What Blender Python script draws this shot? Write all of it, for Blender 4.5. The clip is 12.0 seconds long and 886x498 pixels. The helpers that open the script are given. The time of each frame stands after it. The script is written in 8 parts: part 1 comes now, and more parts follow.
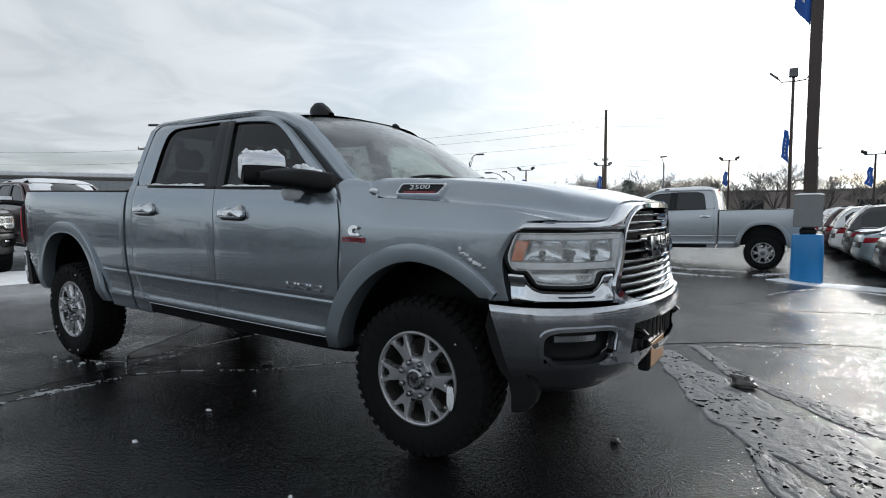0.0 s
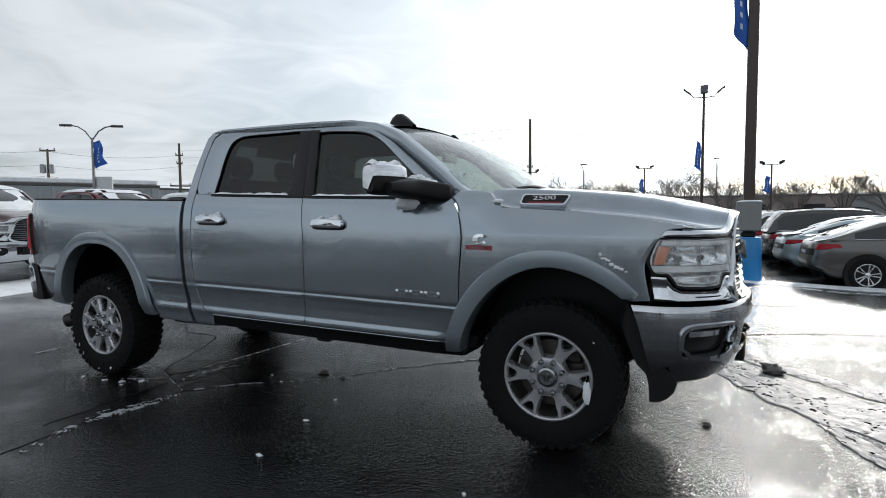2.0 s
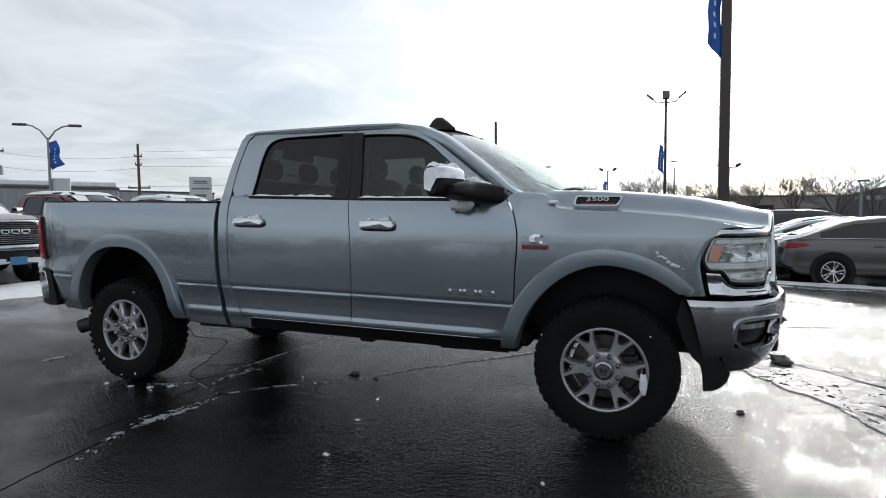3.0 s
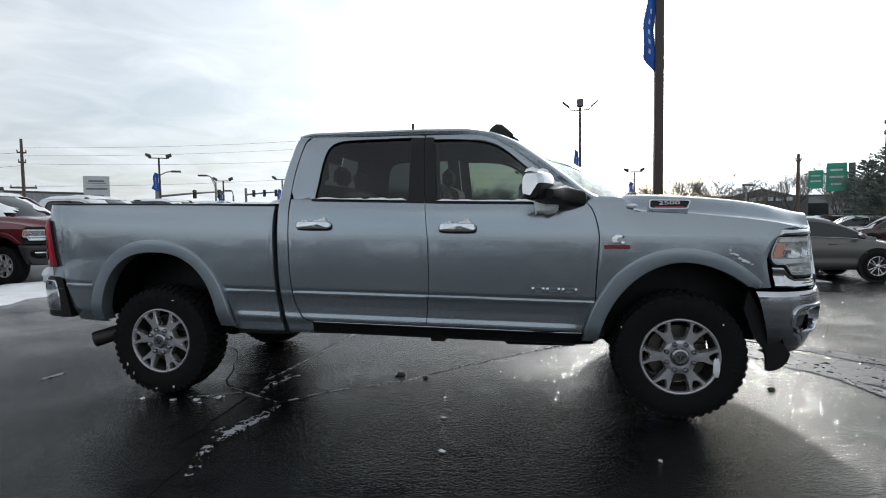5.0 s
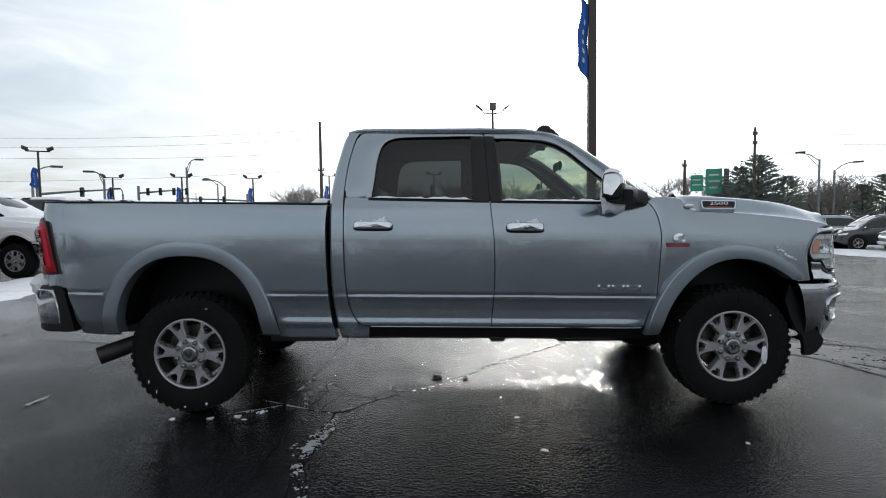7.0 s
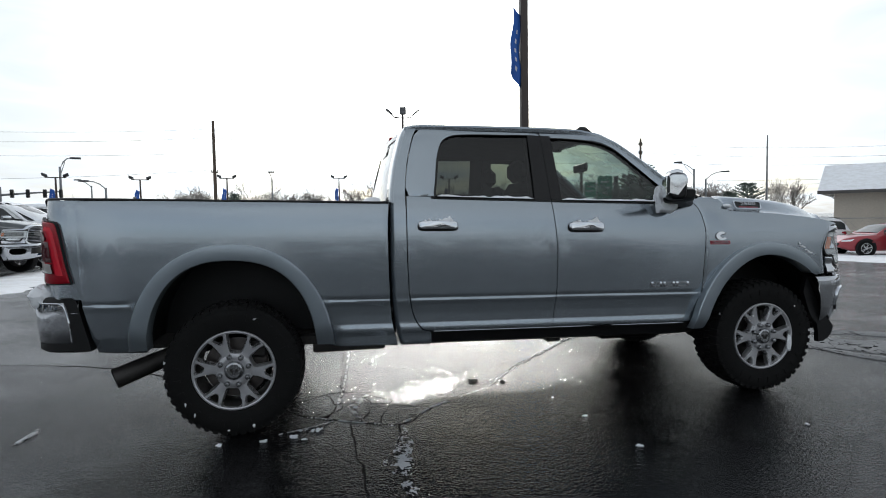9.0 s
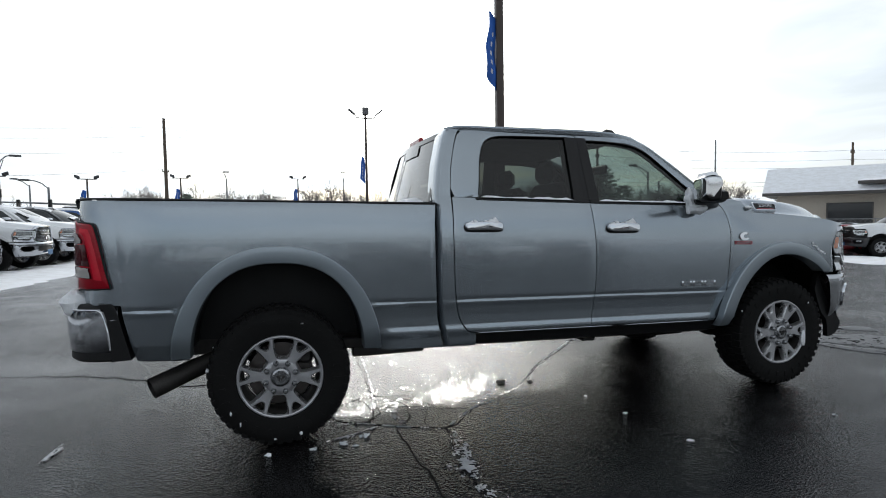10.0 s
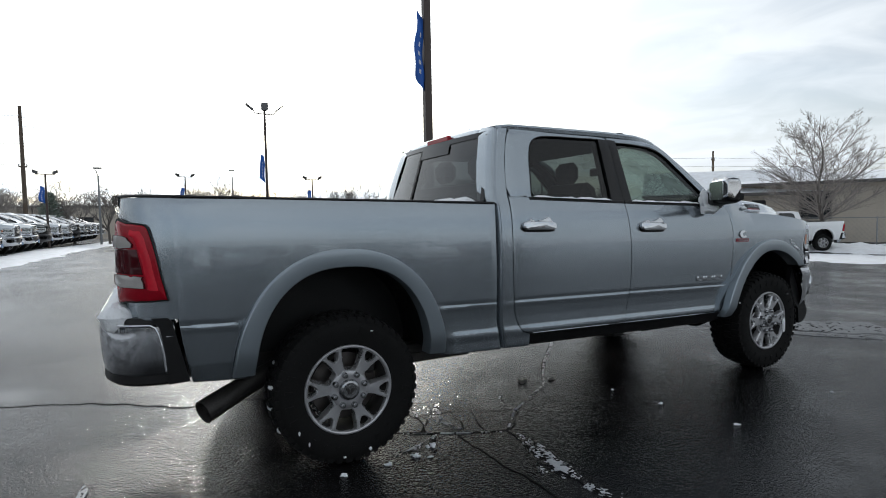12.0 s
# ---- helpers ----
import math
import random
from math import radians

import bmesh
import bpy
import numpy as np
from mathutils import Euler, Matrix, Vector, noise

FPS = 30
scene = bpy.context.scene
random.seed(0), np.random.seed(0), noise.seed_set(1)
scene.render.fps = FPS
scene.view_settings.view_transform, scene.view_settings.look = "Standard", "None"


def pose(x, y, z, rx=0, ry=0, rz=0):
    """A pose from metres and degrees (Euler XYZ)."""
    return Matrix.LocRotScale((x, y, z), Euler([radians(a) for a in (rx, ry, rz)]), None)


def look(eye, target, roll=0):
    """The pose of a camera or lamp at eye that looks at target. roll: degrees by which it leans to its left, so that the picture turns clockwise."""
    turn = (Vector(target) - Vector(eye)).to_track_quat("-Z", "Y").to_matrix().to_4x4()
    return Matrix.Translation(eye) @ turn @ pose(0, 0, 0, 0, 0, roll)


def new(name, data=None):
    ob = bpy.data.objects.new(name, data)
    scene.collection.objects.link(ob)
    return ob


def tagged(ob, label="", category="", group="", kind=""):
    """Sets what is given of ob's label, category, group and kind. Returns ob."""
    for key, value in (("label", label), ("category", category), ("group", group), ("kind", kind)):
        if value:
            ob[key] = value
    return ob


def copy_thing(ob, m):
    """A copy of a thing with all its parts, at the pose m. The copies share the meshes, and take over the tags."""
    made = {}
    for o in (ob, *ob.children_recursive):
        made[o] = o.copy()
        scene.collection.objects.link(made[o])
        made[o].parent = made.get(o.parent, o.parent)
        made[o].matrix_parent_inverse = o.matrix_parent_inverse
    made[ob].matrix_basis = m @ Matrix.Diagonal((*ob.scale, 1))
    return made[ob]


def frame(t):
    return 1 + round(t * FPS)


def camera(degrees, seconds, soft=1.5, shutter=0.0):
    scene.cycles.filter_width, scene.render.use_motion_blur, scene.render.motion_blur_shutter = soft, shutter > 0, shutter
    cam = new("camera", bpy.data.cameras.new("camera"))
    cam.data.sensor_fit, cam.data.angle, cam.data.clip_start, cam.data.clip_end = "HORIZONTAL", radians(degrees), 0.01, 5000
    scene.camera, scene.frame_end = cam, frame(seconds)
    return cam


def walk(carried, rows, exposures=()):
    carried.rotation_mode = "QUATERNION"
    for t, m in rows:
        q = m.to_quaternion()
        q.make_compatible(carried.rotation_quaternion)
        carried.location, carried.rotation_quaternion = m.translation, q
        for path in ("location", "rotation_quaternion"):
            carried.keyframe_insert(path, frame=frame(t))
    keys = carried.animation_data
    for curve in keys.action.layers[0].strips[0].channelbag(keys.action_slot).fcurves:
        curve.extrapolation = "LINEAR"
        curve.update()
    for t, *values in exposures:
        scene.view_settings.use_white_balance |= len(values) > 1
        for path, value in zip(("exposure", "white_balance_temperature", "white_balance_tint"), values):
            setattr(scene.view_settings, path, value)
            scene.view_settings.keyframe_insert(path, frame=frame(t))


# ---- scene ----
cam = camera(77.4, 12.0, 1.0)
PATH = [
    (0, (5.471, -3.284, 1.306), (4.384, -1.612, 1.162), -0.2),
    (0.5, (5.245, -3.467, 1.321), (4.22, -1.755, 1.181), -0.2),
    (1, (5.004, -3.63, 1.314), (4.038, -1.884, 1.178), -0.3),
    (1.5, (4.769, -3.802, 1.331), (3.877, -2.017, 1.197), -0.4),
    (2, (4.534, -3.992, 1.334), (3.708, -2.175, 1.208), -0.4),
    (2.5, (4.299, -4.158, 1.338), (3.535, -2.314, 1.216), -0.5),
    (3, (4.037, -4.298, 1.334), (3.342, -2.427, 1.214), -0.6),
    (5, (2.949, -4.75, 1.357), (2.581, -2.788, 1.238), -0.8),
    (5.5, (2.671, -4.8, 1.352), (2.394, -2.822, 1.232), -0.7),
    (6, (2.38, -4.842, 1.354), (2.195, -2.854, 1.236), -0.7),
    (6.5, (2.084, -4.841, 1.35), (1.993, -2.847, 1.23), -0.8),
    (7, (1.779, -4.804, 1.368), (1.781, -2.808, 1.245), -0.8),
    (9, (0.624, -4.572, 1.348), (1.014, -2.613, 1.237), -0.9),
    (9.5, (0.332, -4.493, 1.35), (0.811, -2.555, 1.238), -0.9),
    (10, (0.041, -4.41, 1.356), (0.594, -2.491, 1.247), -0.9),
    (10.5, (-0.219, -4.303, 1.357), (0.405, -2.406, 1.247), -1.0),
    (11, (-0.456, -4.174, 1.371), (0.26, -2.31, 1.261), -1.0),
    (11.5, (-0.692, -4.045, 1.367), (0.128, -2.224, 1.254), -1.0),
    (12, (-0.934, -3.916, 1.368), (-0.007, -2.147, 1.255), -1.0),
]
walk(cam, [(t, look(*p)) for t, *p in PATH])

# ---- world, sun ----
SUN_AZ, SUN_EL = 12.3, 18.4          # degrees from +y towards +x, and above the horizon
SUN_DIR = Vector((math.sin(radians(SUN_AZ)) * math.cos(radians(SUN_EL)),
                  math.cos(radians(SUN_AZ)) * math.cos(radians(SUN_EL)), math.sin(radians(SUN_EL))))
scene.view_settings.exposure = 0.0


def make_world():
    world = bpy.data.worlds.new("winter_sky")
    scene.world = world
    world.use_nodes = True
    nt = world.node_tree
    nt.nodes.clear()
    N, L = nt.nodes.new, nt.links.new
    out, bg = N("ShaderNodeOutputWorld"), N("ShaderNodeBackground")
    sky = N("ShaderNodeTexSky")
    sky.sky_type, sky.sun_disc = "NISHITA", False
    sky.sun_elevation, sky.sun_rotation = radians(SUN_EL), radians(SUN_AZ)
    sky.air_density, sky.dust_density = 1.0, 3.0
    co = N("ShaderNodeTexCoord")
    sep = N("ShaderNodeSeparateXYZ")
    L(co.outputs["Generated"], sep.inputs[0])

    def m(op, a, b=None, clamp=False):
        n = N("ShaderNodeMath")
        n.operation, n.use_clamp = op, clamp
        for i, v in enumerate((a, b)):
            if v is None:
                continue
            if isinstance(v, (int, float)):
                n.inputs[i].default_value = v
            else:
                L(v, n.inputs[i])
        return n.outputs[0]

    # cloud sheet: directions laid on a flat layer high above
    zz = m("ADD", m("MAXIMUM", sep.outputs[2], 0.0), 0.12)
    comb = N("ShaderNodeCombineXYZ")
    L(m("DIVIDE", sep.outputs[0], zz), comb.inputs[0])
    L(m("DIVIDE", sep.outputs[1], zz), comb.inputs[1])
    big, small = N("ShaderNodeTexNoise"), N("ShaderNodeTexNoise")
    for n, sc, det, dis in ((big, 0.55, 5.0, 0.5), (small, 2.1, 7.0, 0.8)):
        n.inputs["Scale"].default_value, n.inputs["Detail"].default_value, n.inputs["Distortion"].default_value = sc, det, dis
        L(comb.outputs[0], n.inputs["Vector"])
    veil = m("ADD", m("MULTIPLY", big.outputs["Fac"], 0.72), m("MULTIPLY", small.outputs["Fac"], 0.28))
    cover = N("ShaderNodeMapRange")
    cover.inputs[1].default_value, cover.inputs[2].default_value = 0.38, 0.56
    cover.inputs[3].default_value, cover.inputs[4].default_value = 0.54, 1.0
    L(veil, cover.inputs[0])
    # thin cloud scatters forward: brighter round the sun
    dot = N("ShaderNodeVectorMath")
    dot.operation = "DOT_PRODUCT"
    dot.inputs[1].default_value = SUN_DIR
    nrm = N("ShaderNodeVectorMath")
    nrm.operation = "NORMALIZE"
    L(co.outputs["Generated"], nrm.inputs[0])
    L(nrm.outputs[0], dot.inputs[0])
    c = m("MAXIMUM", dot.outputs["Value"], 0.0)
    glow = m("ADD", m("ADD", m("MULTIPLY", m("POWER", c, 3.0), 0.12), m("MULTIPLY", m("MULTIPLY", dot.outputs["Value"], dot.outputs["Value"]), 0.45)), m("MULTIPLY", m("POWER", c, 15.0), 1.5))
    core = m("MULTIPLY", m("POWER", c, 900.0), 5.0)
    shade = N("ShaderNodeMapRange")
    shade.inputs[1].default_value, shade.inputs[2].default_value = 0.35, 0.65
    shade.inputs[3].default_value, shade.inputs[4].default_value = 0.93, 1.05
    L(small.outputs["Fac"], shade.inputs[0])
    bright = m("MULTIPLY", m("ADD", m("ADD", glow, core), SKY_BASE), shade.outputs[0])
    cloud = N("ShaderNodeMix")
    cloud.data_type, cloud.blend_type = "RGBA", "MULTIPLY"
    cloud.inputs[0].default_value = 1.0
    cloud.inputs[6].default_value = (0.915, 0.985, 1.048, 1)
    L(bright, cloud.inputs[7])
    blue = N("ShaderNodeMix")
    blue.data_type, blue.blend_type = "RGBA", "MULTIPLY"
    blue.inputs[0].default_value = 1.0
    blue.inputs[7].default_value = (SKY_BLUE * 0.88, SKY_BLUE, SKY_BLUE * 1.12, 1)
    L(sky.outputs[0], blue.inputs[6])
    mix = N("ShaderNodeMix")
    mix.data_type = "RGBA"
    L(cover.outputs[0], mix.inputs[0])
    L(blue.outputs[2], mix.inputs[6])
    L(cloud.outputs[2], mix.inputs[7])
    L(mix.outputs[2], bg.inputs[0])
    bg.inputs[1].default_value = 1.0
    L(bg.outputs[0], out.inputs[0])


SKY_BASE, SKY_BLUE = 0.70, 0.125
make_world()
sun = new("sun", bpy.data.lights.new("sun", "SUN"))
sun.data.energy, sun.data.angle, sun.data.color = 1.5, radians(3.0), (1.0, 0.97, 0.93)
sun.matrix_world = look(SUN_DIR * 100, (0, 0, 0))


# ---- materials ----
def material(name):
    mat = bpy.data.materials.new(name)
    mat.use_nodes = True
    nt = mat.node_tree
    return mat, nt, nt.nodes["Principled BSDF"]


def noise_node(nt, scale, detail=4.0, rough=0.55, kind="Object"):
    co = nt.nodes.new("ShaderNodeTexCoord")
    n = nt.nodes.new("ShaderNodeTexNoise")
    n.inputs["Scale"].default_value, n.inputs["Detail"].default_value, n.inputs["Roughness"].default_value = scale, detail, rough
    nt.links.new(co.outputs[kind], n.inputs["Vector"])
    return n


def ramp_node(nt, src, stops):
    r = nt.nodes.new("ShaderNodeValToRGB")
    while len(r.color_ramp.elements) < len(stops):
        r.color_ramp.elements.new(0.5)
    for e, (p, c) in zip(r.color_ramp.elements, stops):
        e.position = p
        e.color = (c, c, c, 1) if isinstance(c, (int, float)) else (*c, 1)
    nt.links.new(src, r.inputs[0])
    return r.outputs[0]


def bump_node(nt, bsdf, src, strength, distance):
    b = nt.nodes.new("ShaderNodeBump")
    b.inputs["Strength"].default_value, b.inputs["Distance"].default_value = strength, distance
    nt.links.new(src, b.inputs["Height"])
    nt.links.new(b.outputs[0], bsdf.inputs["Normal"])
    return b


def surface(name, color, rough=0.5, metal=0.0, var=0.12, scale=6.0, grain=0.0, grain_scale=200.0, coat=0.0, rvar=0.08, spec=0.5):
    """A surface with colour variation at two scales, uneven gloss and, where given, a fine relief."""
    mat, nt, b = material(name)
    n1, n2 = noise_node(nt, scale), noise_node(nt, scale * 13.0, 3.0)
    add = nt.nodes.new("ShaderNodeMath")
    add.operation = "ADD"
    nt.links.new(n1.outputs["Fac"], add.inputs[0])
    nt.links.new(n2.outputs["Fac"], add.inputs[1])
    half = nt.nodes.new("ShaderNodeMath")
    half.operation = "MULTIPLY"
    half.inputs[1].default_value = 0.5
    nt.links.new(add.outputs[0], half.inputs[0])
    lo, hi = [c * (1 - var) for c in color], [min(1.0, c * (1 + var)) for c in color]
    nt.links.new(ramp_node(nt, half.outputs[0], ((0.3, lo), (0.7, hi))), b.inputs["Base Color"])
    nt.links.new(ramp_node(nt, n1.outputs["Fac"], ((0.3, max(0.02, rough - rvar)), (0.7, min(1, rough + rvar)))), b.inputs["Roughness"])
    b.inputs["Metallic"].default_value = metal
    b.inputs["Coat Weight"].default_value = coat
    b.inputs["Coat Roughness"].default_value = 0.04
    b.inputs["Specular IOR Level"].default_value = spec
    if grain:
        g = noise_node(nt, grain_scale, 2.0)
        bump_node(nt, b, g.outputs["Fac"], grain, 0.004)
    return mat


def car_paint(name, color, metal=0.55, rough=0.33, dirt=0.25):
    """Lacquered paint with flakes, and a film of road salt that has a shape of its own."""
    mat, nt, b = material(name)
    film = noise_node(nt, 0.8, 3.0, 0.5)
    fac = ramp_node(nt, film.outputs["Fac"], ((0.45, 0.0), (0.75, dirt)))
    mixc = nt.nodes.new("ShaderNodeMix")
    mixc.data_type = "RGBA"
    nt.links.new(fac, mixc.inputs[0])
    mixc.inputs[6].default_value = (*color, 1)
    mixc.inputs[7].default_value = (*[0.55 * c + 0.45 * 0.25 for c in color], 1)
    nt.links.new(mixc.outputs[2], b.inputs["Base Color"])
    nt.links.new(ramp_node(nt, film.outputs["Fac"], ((0.3, rough - 0.012), (0.75, rough + 0.12 * dirt))), b.inputs["Roughness"])
    b.inputs["Metallic"].default_value = metal
    b.inputs["Coat Weight"].default_value = 0.9
    b.inputs["Coat Roughness"].default_value = 0.03
    return mat


def glass(name, tint, gloss=0.04, rough=0.0):
    """A thin pane: tinted straight through, mirror-like at grazing angles on both sides."""
    mat, nt, b = material(name)
    nt.nodes.remove(b)
    out = nt.nodes["Material Output"]
    tr, gl, mx, lw = (nt.nodes.new(k) for k in ("ShaderNodeBsdfTransparent", "ShaderNodeBsdfGlossy", "ShaderNodeMixShader", "ShaderNodeLayerWeight"))
    tr.inputs[0].default_value = (*tint, 1)
    gl.inputs[0].default_value = (1, 1, 1, 1)
    gl.inputs["Roughness"].default_value = rough
    lw.inputs[0].default_value = 0.5
    pw, ml = nt.nodes.new("ShaderNodeMath"), nt.nodes.new("ShaderNodeMath")
    pw.operation, ml.operation = "POWER", "MULTIPLY_ADD"
    pw.inputs[1].default_value = 5.0
    ml.inputs[1].default_value, ml.inputs[2].default_value = 0.9, gloss * 2
    nt.links.new(lw.outputs["Facing"], pw.inputs[0])
    nt.links.new(pw.outputs[0], ml.inputs[0])
    nt.links.new(ml.outputs[0], mx.inputs[0])
    nt.links.new(tr.outputs[0], mx.inputs[1])
    nt.links.new(gl.outputs[0], mx.inputs[2])
    nt.links.new(mx.outputs[0], out.inputs[0])
    return mat


def frosted_pane(name, tint, lo, hi):
    """Clear glass under a patchy film of frost."""
    mat = glass(name, tint)
    nt = mat.node_tree
    out = nt.nodes["Material Output"]
    pane = out.inputs[0].links[0].from_socket
    film, mx = nt.nodes.new("ShaderNodeBsdfDiffuse"), nt.nodes.new("ShaderNodeMixShader")
    film.inputs[0].default_value = (0.80, 0.84, 0.84, 1)
    n = noise_node(nt, 3.2, 7.0, 0.62)
    nt.links.new(ramp_node(nt, n.outputs["Fac"], ((0.36, lo), (0.68, hi))), mx.inputs[0])
    nt.links.new(pane, mx.inputs[1])
    nt.links.new(film.outputs[0], mx.inputs[2])
    nt.links.new(mx.outputs[0], out.inputs[0])
    return mat


def wet_asphalt():
    mat, nt, b = material("wet_asphalt")
    big, mid = noise_node(nt, 0.22, 5.0, 0.6), noise_node(nt, 1.1, 5.0, 0.6)
    grit = nt.nodes.new("ShaderNodeTexVoronoi")
    co = nt.nodes.new("ShaderNodeTexCoord")
    grit.inputs["Scale"].default_value = 95.0
    nt.links.new(co.outputs["Object"], grit.inputs["Vector"])
    fine = noise_node(nt, 60.0, 3.0)
    wet = nt.nodes.new("ShaderNodeMath")
    wet.operation = "ADD"
    half = nt.nodes.new("ShaderNodeMath")
    half.operation = "MULTIPLY"
    half.inputs[1].default_value = 0.5
    nt.links.new(big.outputs["Fac"], wet.inputs[0])
    nt.links.new(mid.outputs["Fac"], wet.inputs[1])
    nt.links.new(wet.outputs[0], half.inputs[0])
    w = half.outputs[0]
    mixc = nt.nodes.new("ShaderNodeMix")
    mixc.data_type = "RGBA"
    nt.links.new(ramp_node(nt, fine.outputs["Fac"], ((0.35, 0.0), (0.7, 1.0))), mixc.inputs[0])
    mixc.inputs[6].default_value = (0.003, 0.003, 0.0032, 1)
    mixc.inputs[7].default_value = (0.009, 0.009, 0.0093, 1)
    # a pale film of salt and frost on the drive beside the row of trucks; its colour also paints in grazing sky sheen
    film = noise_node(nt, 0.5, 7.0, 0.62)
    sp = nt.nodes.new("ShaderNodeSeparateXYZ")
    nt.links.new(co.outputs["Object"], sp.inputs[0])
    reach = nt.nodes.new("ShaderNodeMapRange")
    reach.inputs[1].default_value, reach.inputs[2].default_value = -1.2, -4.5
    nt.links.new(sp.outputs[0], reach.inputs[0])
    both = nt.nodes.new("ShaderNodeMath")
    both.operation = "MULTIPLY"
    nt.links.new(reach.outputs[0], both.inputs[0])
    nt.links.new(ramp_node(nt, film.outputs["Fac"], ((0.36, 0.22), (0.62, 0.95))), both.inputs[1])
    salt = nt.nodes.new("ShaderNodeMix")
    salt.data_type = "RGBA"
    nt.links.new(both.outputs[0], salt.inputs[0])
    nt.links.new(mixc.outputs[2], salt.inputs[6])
    # pale tone, stronger towards -x, partly stands in for reflected sky
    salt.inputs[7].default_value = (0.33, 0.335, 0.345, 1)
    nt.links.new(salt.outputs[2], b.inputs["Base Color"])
    nt.links.new(ramp_node(nt, w, ((0.40, 0.27), (0.50, 0.18), (0.60, 0.085))), b.inputs["Roughness"])
    b.inputs["IOR"].default_value = 1.295
    bmp = nt.nodes.new("ShaderNodeBump")
    bmp.inputs["Distance"].default_value = 0.0041
    nt.links.new(ramp_node(nt, w, ((0.40, 1.0), (0.52, 0.75), (0.62, 0.30))), bmp.inputs["Strength"])
    hs = nt.nodes.new("ShaderNodeMath")
    hs.operation = "ADD"
    nt.links.new(grit.outputs["Distance"], hs.inputs[0])
    nt.links.new(fine.outputs["Fac"], hs.inputs[1])
    # coarse stones that stand out of the worn surface
    stone = nt.nodes.new("ShaderNodeTexVoronoi")
    stone.inputs["Scale"].default_value = 42.0
    nt.links.new(co.outputs["Object"], stone.inputs["Vector"])
    worn = nt.nodes.new("ShaderNodeMath")
    worn.operation = "MULTIPLY_ADD"
    worn.inputs[1].default_value = -0.9
    nt.links.new(stone.outputs["Distance"], worn.inputs[0])
    nt.links.new(hs.outputs[0], worn.inputs[2])
    nt.links.new(worn.outputs[0], bmp.inputs["Height"])
    nt.links.new(bmp.outputs[0], b.inputs["Normal"])
    return mat


def snow_material(name, dirt=0.25):
    mat, nt, b = material(name)
    n, f = noise_node(nt, 3.0, 6.0, 0.65), noise_node(nt, 45.0, 4.0)
    nt.links.new(ramp_node(nt, n.outputs["Fac"], ((0.3, tuple(0.83 - dirt * c for c in (1.1, 1.05, 1.0))), (0.62, (0.84, 0.86, 0.89)))), b.inputs["Base Color"])
    b.inputs["Roughness"].default_value = 0.55
    b.inputs["Subsurface Weight"].default_value = 0.0
    bump_node(nt, b, f.outputs["Fac"], 0.5, 0.02)
    return mat


PAINT = car_paint("silver_blue_paint", (0.288, 0.327, 0.361), 0.75, 0.20, 0.03)
FLARE = car_paint("flare_paint", (0.275, 0.318, 0.352), 0.65, 0.32, 0.05)
CHROME = surface("chrome", (0.60, 0.615, 0.64), 0.05, 1.0, 0.04, 4.0, rvar=0.02)
DULL_CHROME = surface("salted_chrome", (0.42, 0.44, 0.47), 0.13, 1.0, 0.15, 5.0, rvar=0.1)
BUMPER_CHROME = surface("wet_bumper_chrome", (0.50, 0.515, 0.54), 0.10, 1.0, 0.08, 3.0, rvar=0.03)
ALLOY = surface("cast_alloy", (0.66, 0.66, 0.67), 0.28, 0.9, 0.1, 9.0, rvar=0.08)
ALLOY_FACE = surface("grey_alloy_face", (0.44, 0.44, 0.455), 0.36, 0.7, 0.1, 9.0, rvar=0.06)
BLACK = surface("black_plastic", (0.005, 0.005, 0.0055), 0.5, 0.0, 0.2, 12.0, grain=0.15, spec=0.3)
GLOSS_BLACK = surface("gloss_black_trim", (0.006, 0.006, 0.007), 0.14, 0.0, 0.1, 8.0, spec=0.28)
RUBBER = surface("tyre_rubber", (0.006, 0.006, 0.006), 0.8, 0.0, 0.35, 9.0, grain=0.3, grain_scale=120, spec=0.2)
STEEL = surface("dark_steel", (0.05, 0.047, 0.045), 0.55, 0.6, 0.35, 10.0, grain=0.2)
DARK_NUT = surface("dark_chrome_nut", (0.34, 0.345, 0.355), 0.16, 1.0, 0.1, 8.0)
DISC = surface("brake_steel", (0.10, 0.09, 0.085), 0.4, 0.9, 0.3, 20.0)
CABIN = surface("charcoal_upholstery", (0.030, 0.029, 0.028), 0.75, 0.0, 0.25, 14.0, grain=0.2)
TINT = glass("tinted_glass", (0.135, 0.152, 0.150), 0.017)
SOFT_TINT = glass("light_tinted_glass", (0.27, 0.325, 0.295), 0.020)
DEEP_TINT = glass("deep_tinted_glass", (0.17, 0.185, 0.185), 0.03)
CLEAR = glass("clear_glass", (0.72, 0.76, 0.74))
FROSTED = frosted_pane("frosted_windscreen", (0.62, 0.71, 0.67), 0.07, 0.36)
LENS = frosted_pane("lamp_lens", (0.96, 0.97, 0.975), 0.10, 0.30)
RED_LENS = surface("red_lens", (0.30, 0.004, 0.014), 0.16, 0.0, 0.15, 7.0, coat=0.0, rvar=0.03, spec=0.3)
RED_GUIDE = surface("red_light_guide", (0.52, 0.010, 0.026), 0.22, 0.0, 0.12, 7.0, rvar=0.03, spec=0.25)
SMOKED_RED = surface("smoked_red_lens", (0.050, 0.004, 0.007), 0.12, 0.0, 0.25, 7.0, coat=0.0, spec=0.35)
CLEAR_LENS = surface("frosted_reverse_lens", (0.36, 0.34, 0.33), 0.15, 0.0, 0.1, 12.0, coat=0.5)
AMBER = surface("amber_lens", (0.62, 0.17, 0.05), 0.18, 0.0, 0.15, 30.0, coat=0.5)
REFLECTOR = surface("lamp_reflector", (0.80, 0.82, 0.84), 0.12, 1.0, 0.08, 10.0)
